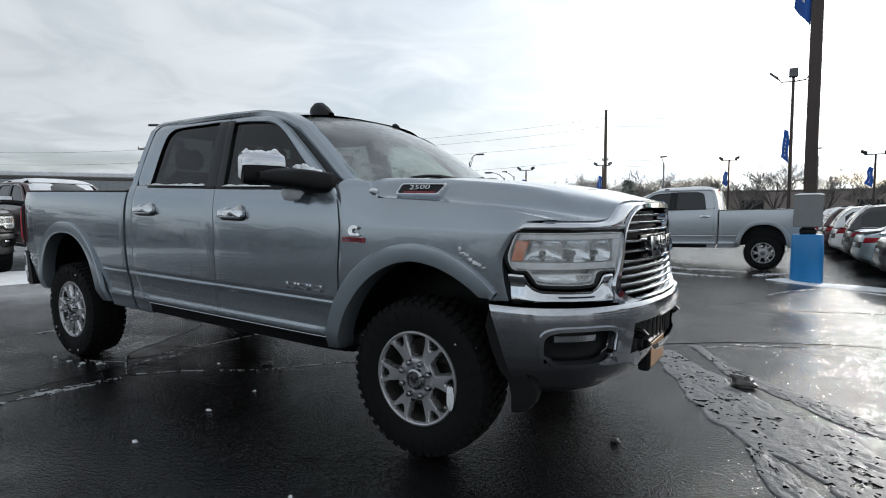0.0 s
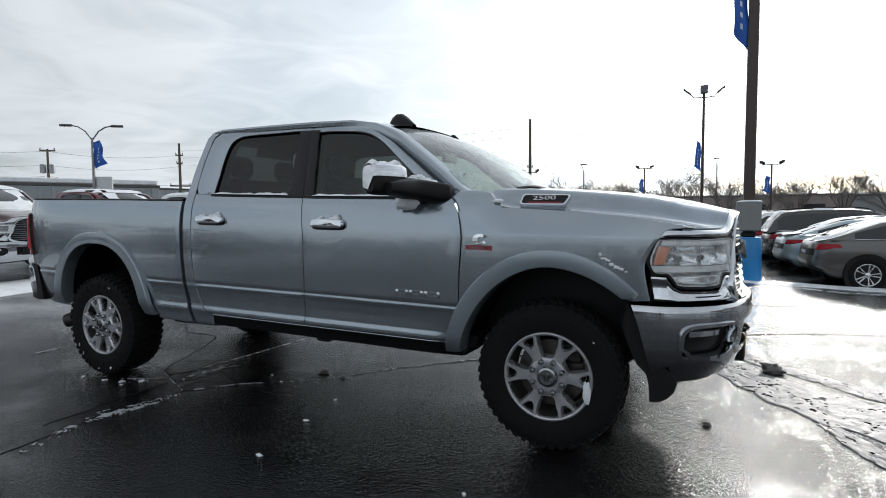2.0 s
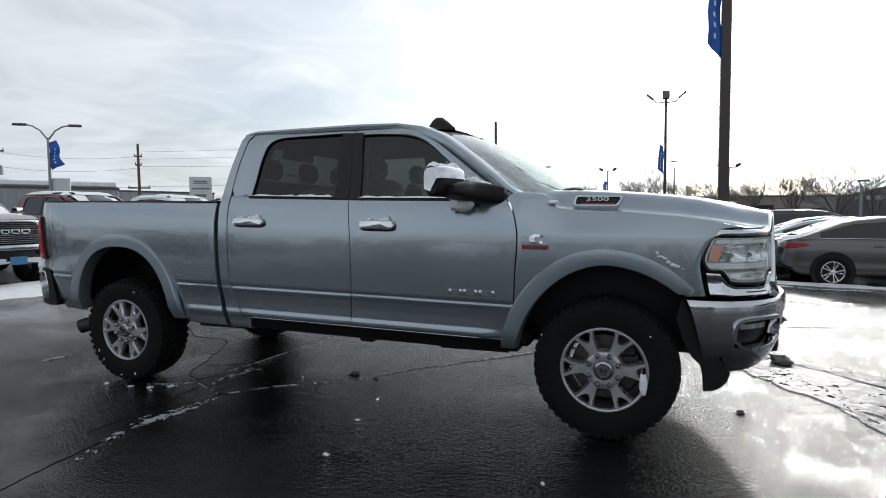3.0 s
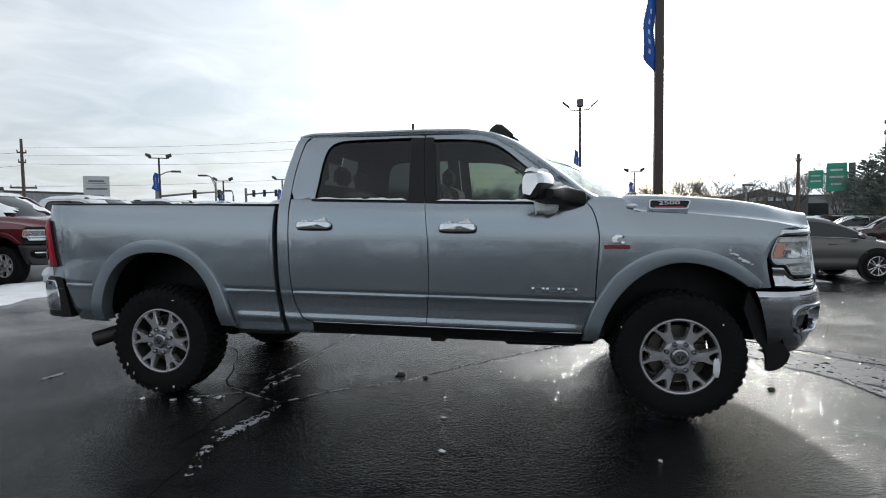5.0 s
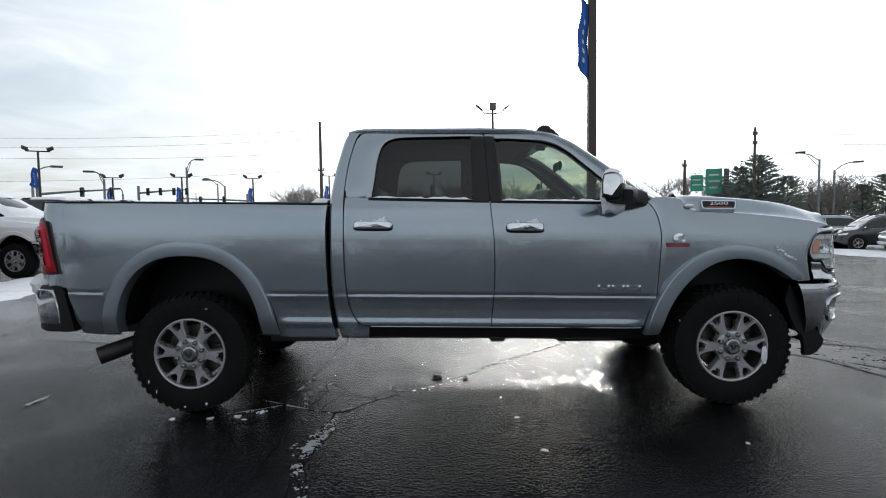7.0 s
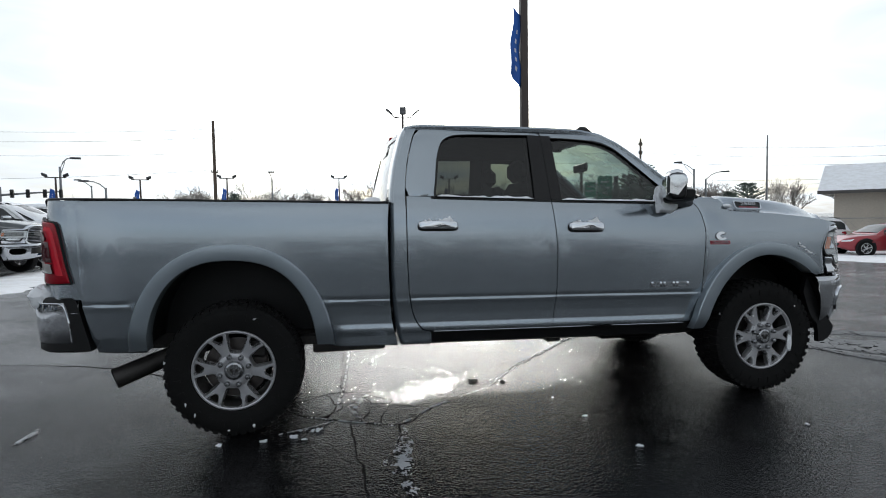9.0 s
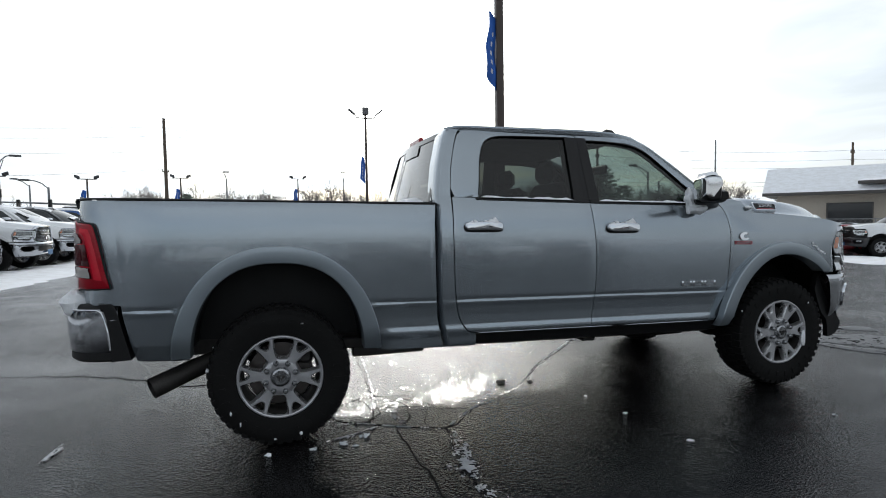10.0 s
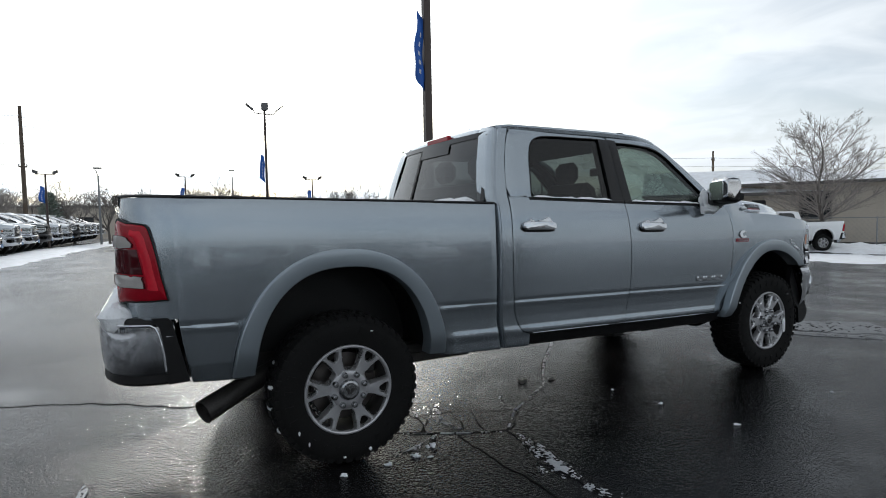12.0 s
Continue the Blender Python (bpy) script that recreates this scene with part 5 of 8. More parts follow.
    for i in range(40):
        y = -0.80 + 1.6 * i / 39
        h = 0.045 + 0.03 * noise.noise(Vector((y * 5, 0, 0))) * min(1.0, i / 4)
        rows.append([raked(x, y, z) for x, z in ((-1.09, 0.85), (-1.10, 0.86 + h), (-1.13, 0.86 + h), (-1.165, 0.855 + h * 0.6), (-1.18, 0.846))])
    SNOW_BITS.append((Geo().grid(rows), "snow_clump"))
    # exhaust
    pipe = [(0.02, -0.52, 0.52), (-0.30, -0.60, 0.462), (-0.52, -0.70, 0.392), (-0.74, -0.815, 0.315)]
    g = Geo().tube([raked(*p) for p in pipe], [0.055, 0.056, 0.06, 0.064], 18, False)
    g.tube([raked(*p) for p in pipe[::-1]], [0.060, 0.055, 0.050, 0.050], 18, False)
    part("exhaust_pipe", g, STEEL, truck, "dark steel exhaust tip")


tail_parts()


# chassis
def chassis():
    for s in (-1, 1):
        part("frame_rail", Geo().box(raked(1.9, s * 0.45, 0.56), (5.4, 0.09, 0.16), 0.01), STEEL, truck)
    part("cab_floor", Geo().box(raked(2.2, 0, 0.55), (2.3, 1.78, 0.09), 0.02), BLACK, truck)
    part("bed_floor", Geo().box(raked(-0.03, 0, 0.86), (2.0, 1.06, 0.06), 0.02), BLACK, truck)
    part("engine_block", Geo().box(raked(3.9, 0, 0.85), (1.3, 1.1, 0.7), 0.08), BLACK, truck)
    for x in (0.0, 3.8):
        part("axle", Geo().tube([(x, -0.78, 0.42), (x, -0.2, 0.42), (x, 0.2, 0.42), (x, 0.78, 0.42)], [0.055, 0.06, 0.06, 0.055], 12), STEEL, truck)
        part("differential", clump((x, 0.05 if x < 1 else -0.25, 0.42), (0.17, 0.16, 0.17), 3, rough=0.1), STEEL, truck)
    part("transfer_case", Geo().box((2.55, 0.0, 0.47), (0.9, 0.42, 0.20), 0.06), STEEL, truck)
    part("skid_plate", Geo().box((2.9, -0.55, 0.435), (0.55, 0.22, 0.09), 0.03), BLACK, truck)
    part("fuel_tank", Geo().box((1.55, -0.55, 0.50), (1.0, 0.36, 0.10), 0.04), BLACK, truck)
    part("body_mount", Geo().box((2.17, -0.80, 0.475), (0.11, 0.10, 0.06), 0.01), BLACK, truck)
    part("spare_cradle", Geo().box((-0.55, 0.0, 0.60), (0.6, 0.9, 0.14), 0.05), BLACK, truck)
    for x, z in ((0.72, 0.46), (0.45, 0.52)):
        part("leaf_spring", Geo().box((x, -0.62, z), (0.5, 0.08, 0.07), 0.01), STEEL, truck)


chassis()


# cabin
def cabin():
    def seat(name, cx, cy, w, back_h):
        st = part(name, Geo().box(raked(cx, cy, 0.98), (0.52, w, 0.20), 0.06), CABIN, truck, "charcoal upholstered seat")
        part("seat_back", Geo().box(raked(cx - 0.30, cy, 1.30), (0.16, w, back_h), 0.06, Euler((0, radians(-14), 0)).to_matrix()), CABIN, st)
        n = 1 if w < 0.8 else 3
        for k in range(n):
            y = cy + (k - (n - 1) / 2) * w * 0.36
            part("headrest", Geo().box(raked(cx - 0.40, y, 1.70), (0.10, 0.25, 0.17), 0.05), CABIN, st)
    for y in (-0.40, 0.40):
        seat("front_seat", 2.45, y, 0.52, 0.66)
    seat("rear_seat", 1.55, 0.0, 1.45, 0.62)
    part("dashboard", Geo().box(raked(3.22, 0, 1.26), (0.42, 1.62, 0.34), 0.08), CABIN, truck)
    part("headliner", Geo().box(raked(1.80, 0, 1.905), (1.42, 1.46, 0.02), 0.005), CABIN, truck)
    g = Geo()
    n = 28
    m = Matrix.Translation(raked(2.92, 0.40, 1.36)) @ Euler((0, radians(-62), 0)).to_matrix().to_4x4()
    g.grid([[m @ Vector(((0.185 + 0.016 * math.cos(b)) * math.cos(a), (0.185 + 0.016 * math.cos(b)) * math.sin(a), 0.016 * math.sin(b))) for a in np.linspace(0, 2 * math.pi, n, endpoint=False)] for b in np.linspace(0, 2 * math.pi, 8, endpoint=False)], True, True)
    part("steering_wheel", g, BLACK, truck)
    part("rear_view_mirror", Geo().box(raked(2.78, 0, 1.78), (0.03, 0.25, 0.075), 0.012), BLACK, truck)


cabin()


# wheels
def wheel_meshes():
    R, Wd = 0.424, 0.285
    tyre = Geo().lathe([(0.245, -0.112), (0.256, -0.130), (0.30, -0.140), (0.345, -0.143), (0.385, -0.136), (0.404, -0.125), (0.408, -0.10), (0.408, 0.10), (0.404, 0.125),
                        (0.385, 0.136), (0.345, 0.143), (0.30, 0.140), (0.262, 0.128), (0.252, 0.115)], 72)
    lugs = Geo()
    rnd = random.Random(2)
    n = 46
    for k in range(n):
        for y0, y1, sh, r0, r1 in ((-0.141, -0.075, 0.0, 0.385, R - 0.004), (0.075, 0.141, 0.5, 0.385, R - 0.004), (-0.065, -0.006, 0.35, 0.403, R), (0.006, 0.065, 0.8, 0.403, R)):
            a, w = 2 * math.pi * (k + sh) / n, 2 * math.pi / n * (0.33 if (k % 2) else 0.29)
            sk = 0.02 if abs(y0) < 0.07 else 0.0
            lo, hi = [], []
            for rr, lst, sq in ((r0, lo, 1.0), (r1, hi, 0.88)):
                for aa, yy in ((a - w * sq, y0), (a + w * sq, y0), (a + w * sq + sk, y1), (a - w * sq + sk, y1)):
                    rad = rr - (0.012 if rr == r1 and abs(yy) > 0.13 else 0)
                    lst.append((rad * math.cos(aa), yy * (0.985 if sq < 1 else 1), rad * math.sin(aa)))
            lugs.ring([lo, hi], False, True)
    # raised sidewall letters stay as plain ribs
    for k in range(26):
        a = 2 * math.pi * k / 26
        lugs.ring([[((0.335 + dr) * math.cos(a + da), sy * (0.1445 + dy), (0.335 + dr) * math.sin(a + da)) for dr, da in ((-0.02, -0.025), (0.022, -0.025), (0.022, 0.03), (-0.02, 0.03))] for sy in (-1,) for dy in (-0.004, 0.0015)], False, True)
    rim = Geo().lathe([(0.250, -0.112), (0.253, -0.126), (0.250, -0.133), (0.243, -0.134), (0.236, -0.130), (0.232, -0.120)], 72)
    barrel = Geo().lathe([(0.236, -0.118), (0.228, -0.09), (0.217, -0.05), (0.219, 0.05), (0.24, 0.12), (0.25, 0.12)], 60)
    # cast face: six broad windows and six small notches, with bevelled rims
    face, edges = Geo(), Geo()
    big_l = smooth_line(((-0.025, 0.117), (0.0, 0.116), (0.025, 0.117), (0.035, 0.126), (0.045, 0.160), (0.056, 0.202), (0.057, 0.220), (0.046, 0.229), (0.0, 0.234), (-0.046, 0.229), (-0.057, 0.220), (-0.056, 0.202), (-0.045, 0.160), (-0.035, 0.126)), 3, True)
    small_l = smooth_line(((-0.006, 0.184), (0.006, 0.184), (0.014, 0.192), (0.029, 0.217), (0.029, 0.226), (0.020, 0.230), (0.0, 0.232), (-0.020, 0.230), (-0.029, 0.226), (-0.029, 0.217), (-0.014, 0.192)), 3, True)
    for k in range(12):
        big = k % 2 == 0
        base = radians(30 * k + 30 - 90)
        lp_ = big_l if big else small_l
        hw = radians(19.5 if big else 10.5)
        edge = [(0.248 * math.sin(t), 0.248 * math.cos(t)) for t in np.linspace(-hw, hw, 7)] + [(0.082 * math.sin(t), 0.082 * math.cos(t)) for t in np.linspace(hw, -hw, 5)]
        mid = lp_.mean(0)
        grown = np.array([p + (p - mid) / np.hypot(*(p - mid)) * 0.0075 for p in lp_])
        far = frame_outer(lp_, edge)

        def put(p, dy):
            r = math.hypot(p[0], p[1])
            y = -0.131 + 0.007 * min(1.0, max(0.0, (0.235 - r) / 0.11)) + dy
            ca, sa = math.cos(base), math.sin(base)
            return (p[0] * ca - p[1] * sa, y, p[0] * sa + p[1] * ca)
        face.ring([[put(p, 0.0) for p in far], [put(p, 0.0) for p in grown]])
        edges.ring([[put(p, 0.0) for p in grown], [put(p, 0.012) for p in lp_], [put(mid + (p - mid) * 0.95, 0.05) for p in lp_]])
    face.lathe([(0.104, -0.1245), (0.100, -0.1265), (0.075, -0.1275), (0.060, -0.126)], 48)
    lug = Geo().lathe([(0.0, -0.158), (0.009, -0.157), (0.0145, -0.151), (0.017, -0.140), (0.018, -0.10)], 14)
    cap = Geo().lathe([(0.0, -0.1465), (0.034, -0.1465), (0.0355, -0.151), (0.0405, -0.151), (0.043, -0.146), (0.053, -0.142), (0.060, -0.131), (0.064, -0.10)], 36)
    mark = Geo()
    for sx in (-1, 1):
        mark.ring([[(sx * x, y, z) for x, z in ((0.004, 0.0), (0.010, 0.016), (0.022, 0.014), (0.024, 0.002), (0.014, -0.004), (0.008, -0.020), (0.003, -0.018))] for y in (-0.1465, -0.1515)], False, True)
    disc = Geo().lathe([(0.06, -0.02), (0.19, -0.02), (0.195, -0.012), (0.195, 0.01), (0.06, 0.01)], 40)
    cal = Geo().box((0.12, 0.0, 0.13), (0.13, 0.10, 0.13), 0.02)
    return (("tyre", tyre, RUBBER, "chunky all-terrain tyre with wet snow in its tread"), ("rim", rim, ALLOY_FACE, ""), ("rim_barrel", barrel, STEEL, ""), ("spokes", face, ALLOY_FACE, "six split spokes of grey alloy"), ("spoke_edge", edges, ALLOY, "bright cut edges of the spokes"), ("tread", lugs, RUBBER, ""), ("lug_nut", lug, DARK_NUT, ""),
            ("centre_cap", cap, DARK_NUT, ""), ("cap_emblem", mark, STEEL, ""), ("brake_disc", disc, DISC, ""), ("caliper", cal, STEEL, ""))


def wheels():
    parts = wheel_meshes()
    first = None
    for x, s, turn in ((0.0, -1, 6), (3.8, -1, 0), (0.0, 1, 0), (3.8, 1, 40)):
        w = new("wheel")
        w.parent = truck
        w.matrix_local = Matrix.Translation((x, s * 0.852, 0.420)) @ Euler((0, radians(turn), 0 if s < 0 else math.pi)).to_matrix().to_4x4()
        if first is None:
            first = []
            for nm, g, mt, lb in parts:
                ob = part(nm, g, mt, w, lb, 30, "stuff" if nm == "tread" else "")
                first.append((ob, nm, lb))
        else:
            for ob, nm, lb in first:
                o = new(nm, ob.data)
                o.parent = w
                tagged(o, lb, kind="stuff" if nm == "tread" else "")
        nut = [ob for ob, nm, lb in first if nm == "lug_nut"][0]
        for k in range(8):
            a = 2 * math.pi * (k + 0.5) / 8
            o = [c for c in w.children if c.data == nut.data][0] if k == 0 else new("lug_nut", nut.data)
            o.parent = w
            o.location = (0.090 * math.cos(a), 0, 0.090 * math.sin(a))


wheels()

def sill_snow():
    f = flank(-1)
    for x0, x1, sd in ((1.30, 1.99, 3), (2.19, 3.0, 8)):
        rows = []
        xs = np.linspace(x0, x1, 46)
        for i, x in enumerate(xs):
            h = max(0.002, 0.011 + 0.014 * noise.noise(Vector((x * 7, sd, 0))) + 0.008 * noise.noise(Vector((x * 23, sd, 0)))) * min(1.0, i / 3, (45 - i) / 3)
            b = belt(x) + 0.003
            rows.append([f(x, b, 0.020), f(x, b + h * 0.7, 0.016), f(x, b + h, 0.004), f(x, b + h, -0.012)])
        SNOW_BITS.append((Geo().grid(rows), "snow_ridge"))
    rows = []
    for i in range(30):
        y = -0.80 + 0.50 * i / 29
        h = max(0.0, 0.022 + 0.03 * noise.noise(Vector((y * 9, 2, 0)))) * min(1.0, i / 3, (29 - i) / 3)
        rows.append([raked(0.96 - 0.10 + k, y, 1.445 + h * q) for k, q in ((-0.03, 0.0), (0.0, 1.0), (0.05, 1.3), (0.09, 0.8))])
    SNOW_BITS.append((Geo().grid(rows), "snow_ridge"))
    SNOW_BITS.append((clump((3.50, -0.945, 1.405), (0.035, 0.02, 0.014), 71), "snow_clump"))
    rf = random.Random(8)
    for k in range(9):
        x = 4.09 + 0.015 * k + rf.uniform(-0.008, 0.008)
        z = 1.150 - 0.010 * k + rf.uniform(-0.008, 0.008)
        SNOW_BITS.append((clump(raked(x, -(half_width(x, z) + 0.004), z), (rf.uniform(0.008, 0.017), 0.005, rf.uniform(0.004, 0.009)), 75 + k, 8, 6, 0.7), "snow_fleck"))
    rnd = random.Random(12)
    for k in range(9):
        wx = 0.0 if k < 6 else 3.8
        a, r = rnd.uniform(3.7, 5.6) if k < 5 else rnd.uniform(0.4, 2.7), rnd.uniform(0.30, 0.415)
        SNOW_BITS.append((clump((wx + r * math.cos(a), -0.997 + 0.03 * (r > 0.38), max(0.05, 0.42 + r * math.sin(a))), (rnd.uniform(0.004, 0.010), 0.006, rnd.uniform(0.004, 0.012)), 90 + k, 8, 6, 0.9), "snow_fleck"))
    for k, a in enumerate(np.linspace(2.7, 3.6, 4)):
        SNOW_BITS.append((clump((0.415 * math.cos(a), -0.86 - 0.05 * (k % 2), 0.42 + 0.415 * math.sin(a)), (0.015, 0.035, 0.012), 110 + k, 8, 6), "snow_fleck"))
    SNOW_BITS.append((clump((4.02, -0.992, 0.36), (0.022, 0.008, 0.06), 120, 10, 8), "snow_fleck"))


sill_snow()
# loose snow that lies on the truck
for g, nm in SNOW_BITS:
    tagged(part(nm, g, SNOW, None, "small clump of wet white snow clinging to the truck"), category="snow")

# ---- snow and ice on the lot ----
def snow_bank(name, line, widths, height, label, seed, step=0.25, mat=None, cells=9, rag=0.35, broken=None, ruts=0.0):
    """A ragged bank of snow that follows a line on the ground."""
    p = resample(line, max(4, int(sum(math.dist(a, b) for a, b in zip(line, line[1:])) / step)))
    w = np.interp(np.linspace(0, 1, len(p)), np.linspace(0, 1, len(widths)), widths)
    rows = []
    for i in range(len(p)):
        d = p[min(i + 1, len(p) - 1)] - p[max(i - 1, 0)]
        d = d / np.hypot(*d)
        nrm_ = np.array((-d[1], d[0]))
        row = []
        for j in range(cells + 1):
            t = 2 * j / cells - 1
            e = 1 + rag * noise.noise(Vector((p[i][0] * 1.3 + 9 * (t > 0), p[i][1] * 1.3, seed))) + 0.5 * rag * noise.noise(Vector((p[i][0] * 5 + 5 * (t > 0), p[i][1] * 5, seed)))
            q = p[i] + nrm_ * t * w[i] / 2 * e
            if broken is not None and 0 < j < cells:
                q = q + np.array([noise.noise(Vector((q[0] * 90, q[1] * 90, seed + o_))) for o_ in (0, 40)]) * 0.9 * step
            end = min(1.0, i / 2, (len(p) - 1 - i) / 2)
            h = height * max(0.0, 1 - t * t) ** 0.6 * (0.55 + 0.6 * noise.noise(Vector((q[0] * 1.1, q[1] * 1.1, seed + 3))) + 0.3 * noise.noise(Vector((q[0] * 4, q[1] * 4, seed)))) * end
            if ruts:
                along = d[0] * q[0] + d[1] * q[1]
                across = nrm_[0] * q[0] + nrm_[1] * q[1]
                h += ruts * (0.5 - abs(noise.noise(Vector((along * 9, across * 22, seed)))) * 2.2) + 0.4 * ruts * noise.noise(Vector((along * 40, across * 40, seed)))
                h *= max(0.0, 1 - t ** 6) * end
            row.append((q[0], q[1], ground_z(q[0], q[1]) + max(-0.012, h) + (0.004 if 0 < j < cells else -0.012)))
        rows.append(row)
    g = Geo().grid(rows)
    if broken is not None:
        def whole(f):
            c = sum((Vector(g.v[i]) for i in f), Vector()) / 4
            return 0.7 * noise.noise(Vector((c.x * 4.1, c.y * 4.1, seed))) + noise.noise(Vector((c.x * 17, c.y * 17, seed))) + 0.8 * noise.noise(Vector((c.x * 60, c.y * 60, seed))) > broken
        g.f = [f for f in g.f if whole(f)]
    return part(name, g, mat or SNOW, None, label, 60, "stuff")


snow_bank("snow_bank", [(-7.6, -8), (-7.3, 0), (-6.9, 8), (-6.4, 17), (-5.6, 30), (-4.3, 55), (-3.2, 75)], (2.6, 2.6, 2.6, 2.4, 2.0, 1.6), 0.10, "ploughed snow bank in front of parked trucks", 1, 0.3)
snow_bank("snow_bank", [(26.4, 0), (24.6, 7), (23.0, 13), (21.2, 19), (19.2, 25), (17.2, 32)], (7.0, 6.6, 5.8, 5.0, 3.8, 3.2), 0.09, "ploughed snow bank along a row of cars", 2, 0.3)
snow_bank("snow_bank", [(5.0, 9.25), (5.6, 8.95), (6.4, 8.95), (7.6, 9.0), (9.2, 9.0)], (0.5, 0.9, 0.7, 0.5, 0.3), 0.05, "trodden snow round the lamp post foot", 3, 0.12, DIRTY_SNOW)
snow_bank("snow_bank", [(25, 34), (28, 24), (31, 14), (33, 2), (36, -10)], (6, 7, 7.5, 9), 0.45, "deep snow on the verge behind parked cars", 9, 0.5)

ICE = surface("grey_slush", (0.11, 0.113, 0.118), 0.50, 0.0, 0.6, 18.0, grain=1.0, grain_scale=60, spec=0.25)
PALE_ICE = surface("pale_ice", (0.34, 0.35, 0.365), 0.45, 0.0, 0.4, 22.0, grain=0.6, grain_scale=80)
for k, (ln, ww) in enumerate((
        ([(4.45, 2.05), (4.66, 1.62), (4.92, 1.12), (5.20, 0.72), (5.45, 0.36), (5.80, 0.0), (6.5, -0.7)], (0.15, 0.36, 0.48, 0.62, 0.75, 0.85)),
        ([(4.65, 2.37), (5.07, 1.55), (5.45, 1.15), (5.85, 0.8), (6.6, 0.3)], (0.08, 0.16, 0.26, 0.34)),
        ([(5.3, 0.1), (5.47, -0.32), (5.88, -0.92)], (0.10, 0.22, 0.15)))):
    snow_bank("slush_streak", ln, ww, 0.0045, "broad wheel-rutted streak of grey slush on wet asphalt", 20 + k, 0.018, ICE, 34, 0.5, -0.52, 0.005)
for k, (ln, ww) in enumerate((
        ([(0.97, -1.60), (1.0, -1.35), (1.03, -1.12)], (0.05, 0.09, 0.04)),
        ([(1.04, -1.10), (1.01, -1.36), (0.93, -1.64), (0.97, -1.80)], (0.04, 0.12, 0.19, 0.06)),
        ([(0.96, -1.82), (0.98, -1.90), (1.03, -2.02), (1.08, -2.2)], (0.05, 0.08, 0.04)),
        ([(-1.33, -0.80), (-1.28, -0.45)], (0.03, 0.06, 0.03)),
        ([(-3.47, 1.40), (-3.52, 2.0), (-3.7, 2.6)], (0.06, 0.10, 0.05)),
        ([(0.70, -0.64), (0.78, -0.50), (0.86, -0.36)], (0.03, 0.08, 0.04)),
        ([(0.79, -0.94), (0.72, -0.62), (0.76, -0.35)], (0.02, 0.04, 0.02)),
        ([(0.61, -0.86), (0.46, -0.95), (0.26, -1.02)], (0.02, 0.05, 0.03)),
        ([(4.66, 2.24), (5.0, 2.60), (5.30, 2.75), (5.60, 2.86)], (0.03, 0.05, 0.10, 0.04)))):
    snow_bank("slush_streak", ln, ww, 0.003, "thin ragged streak of pale slush on wet asphalt", 30 + k, 0.008, PALE_ICE if k != 4 else ICE, 16, 0.8, 0.27)
for k, (ln, ww) in enumerate((([(1.2, 9.4), (2.4, 9.9), (3.4, 9.9), (4.5, 10.3)], (0.10, 0.55, 0.40, 0.15)), ([(2.6, 8.9), (3.6, 8.7), (4.4, 8.9)], (0.06, 0.22, 0.08)), ([(4.7, 9.6), (5.0, 10.4), (5.5, 10.9)], (0.10, 0.35, 0.20)),
                              ([(6.3, 8.3), (7.1, 8.0), (8.0, 8.3)], (0.08, 0.16, 0.06)))):
    snow_bank("snow_patch", ln, ww, 0.012, "thin trodden patch of snow on wet asphalt", 70 + k, 0.03, DIRTY_SNOW, 14, 0.6, 0.0)
# ice that fills old joints in the asphalt
for k, (ln, ww) in enumerate((
        ([(1.05, -1.0), (1.27, -0.75), (1.46, -0.62), (1.66, -0.49), (1.82, -0.38), (2.02, -0.11), (2.23, 0.15), (2.57, 0.50), (2.85, 0.80), (3.6, 1.5)], (0.022, 0.03, 0.035, 0.045, 0.05, 0.045, 0.04, 0.03)),
        ([(0.76, 1.5), (0.74, 0.9), (0.70, 0.15), (0.665, -0.27), (0.63, -0.52)], (0.016, 0.022, 0.028, 0.024)),
        ([(5.06, 6.5), (5.12, 6.82), (5.53, 7.83), (5.98, 8.51)], (0.06, 0.09, 0.10, 0.08)),
        ([(0.42, -0.74), (0.69, -0.885), (0.98, -1.03)], (0.012, 0.016, 0.012)))):
    snow_bank("ice_seam", ln, ww, 0.003, "pale seam of ice along a joint in the asphalt", 50 + k, 0.006, PALE_ICE, 6, 0.9, 0.02)

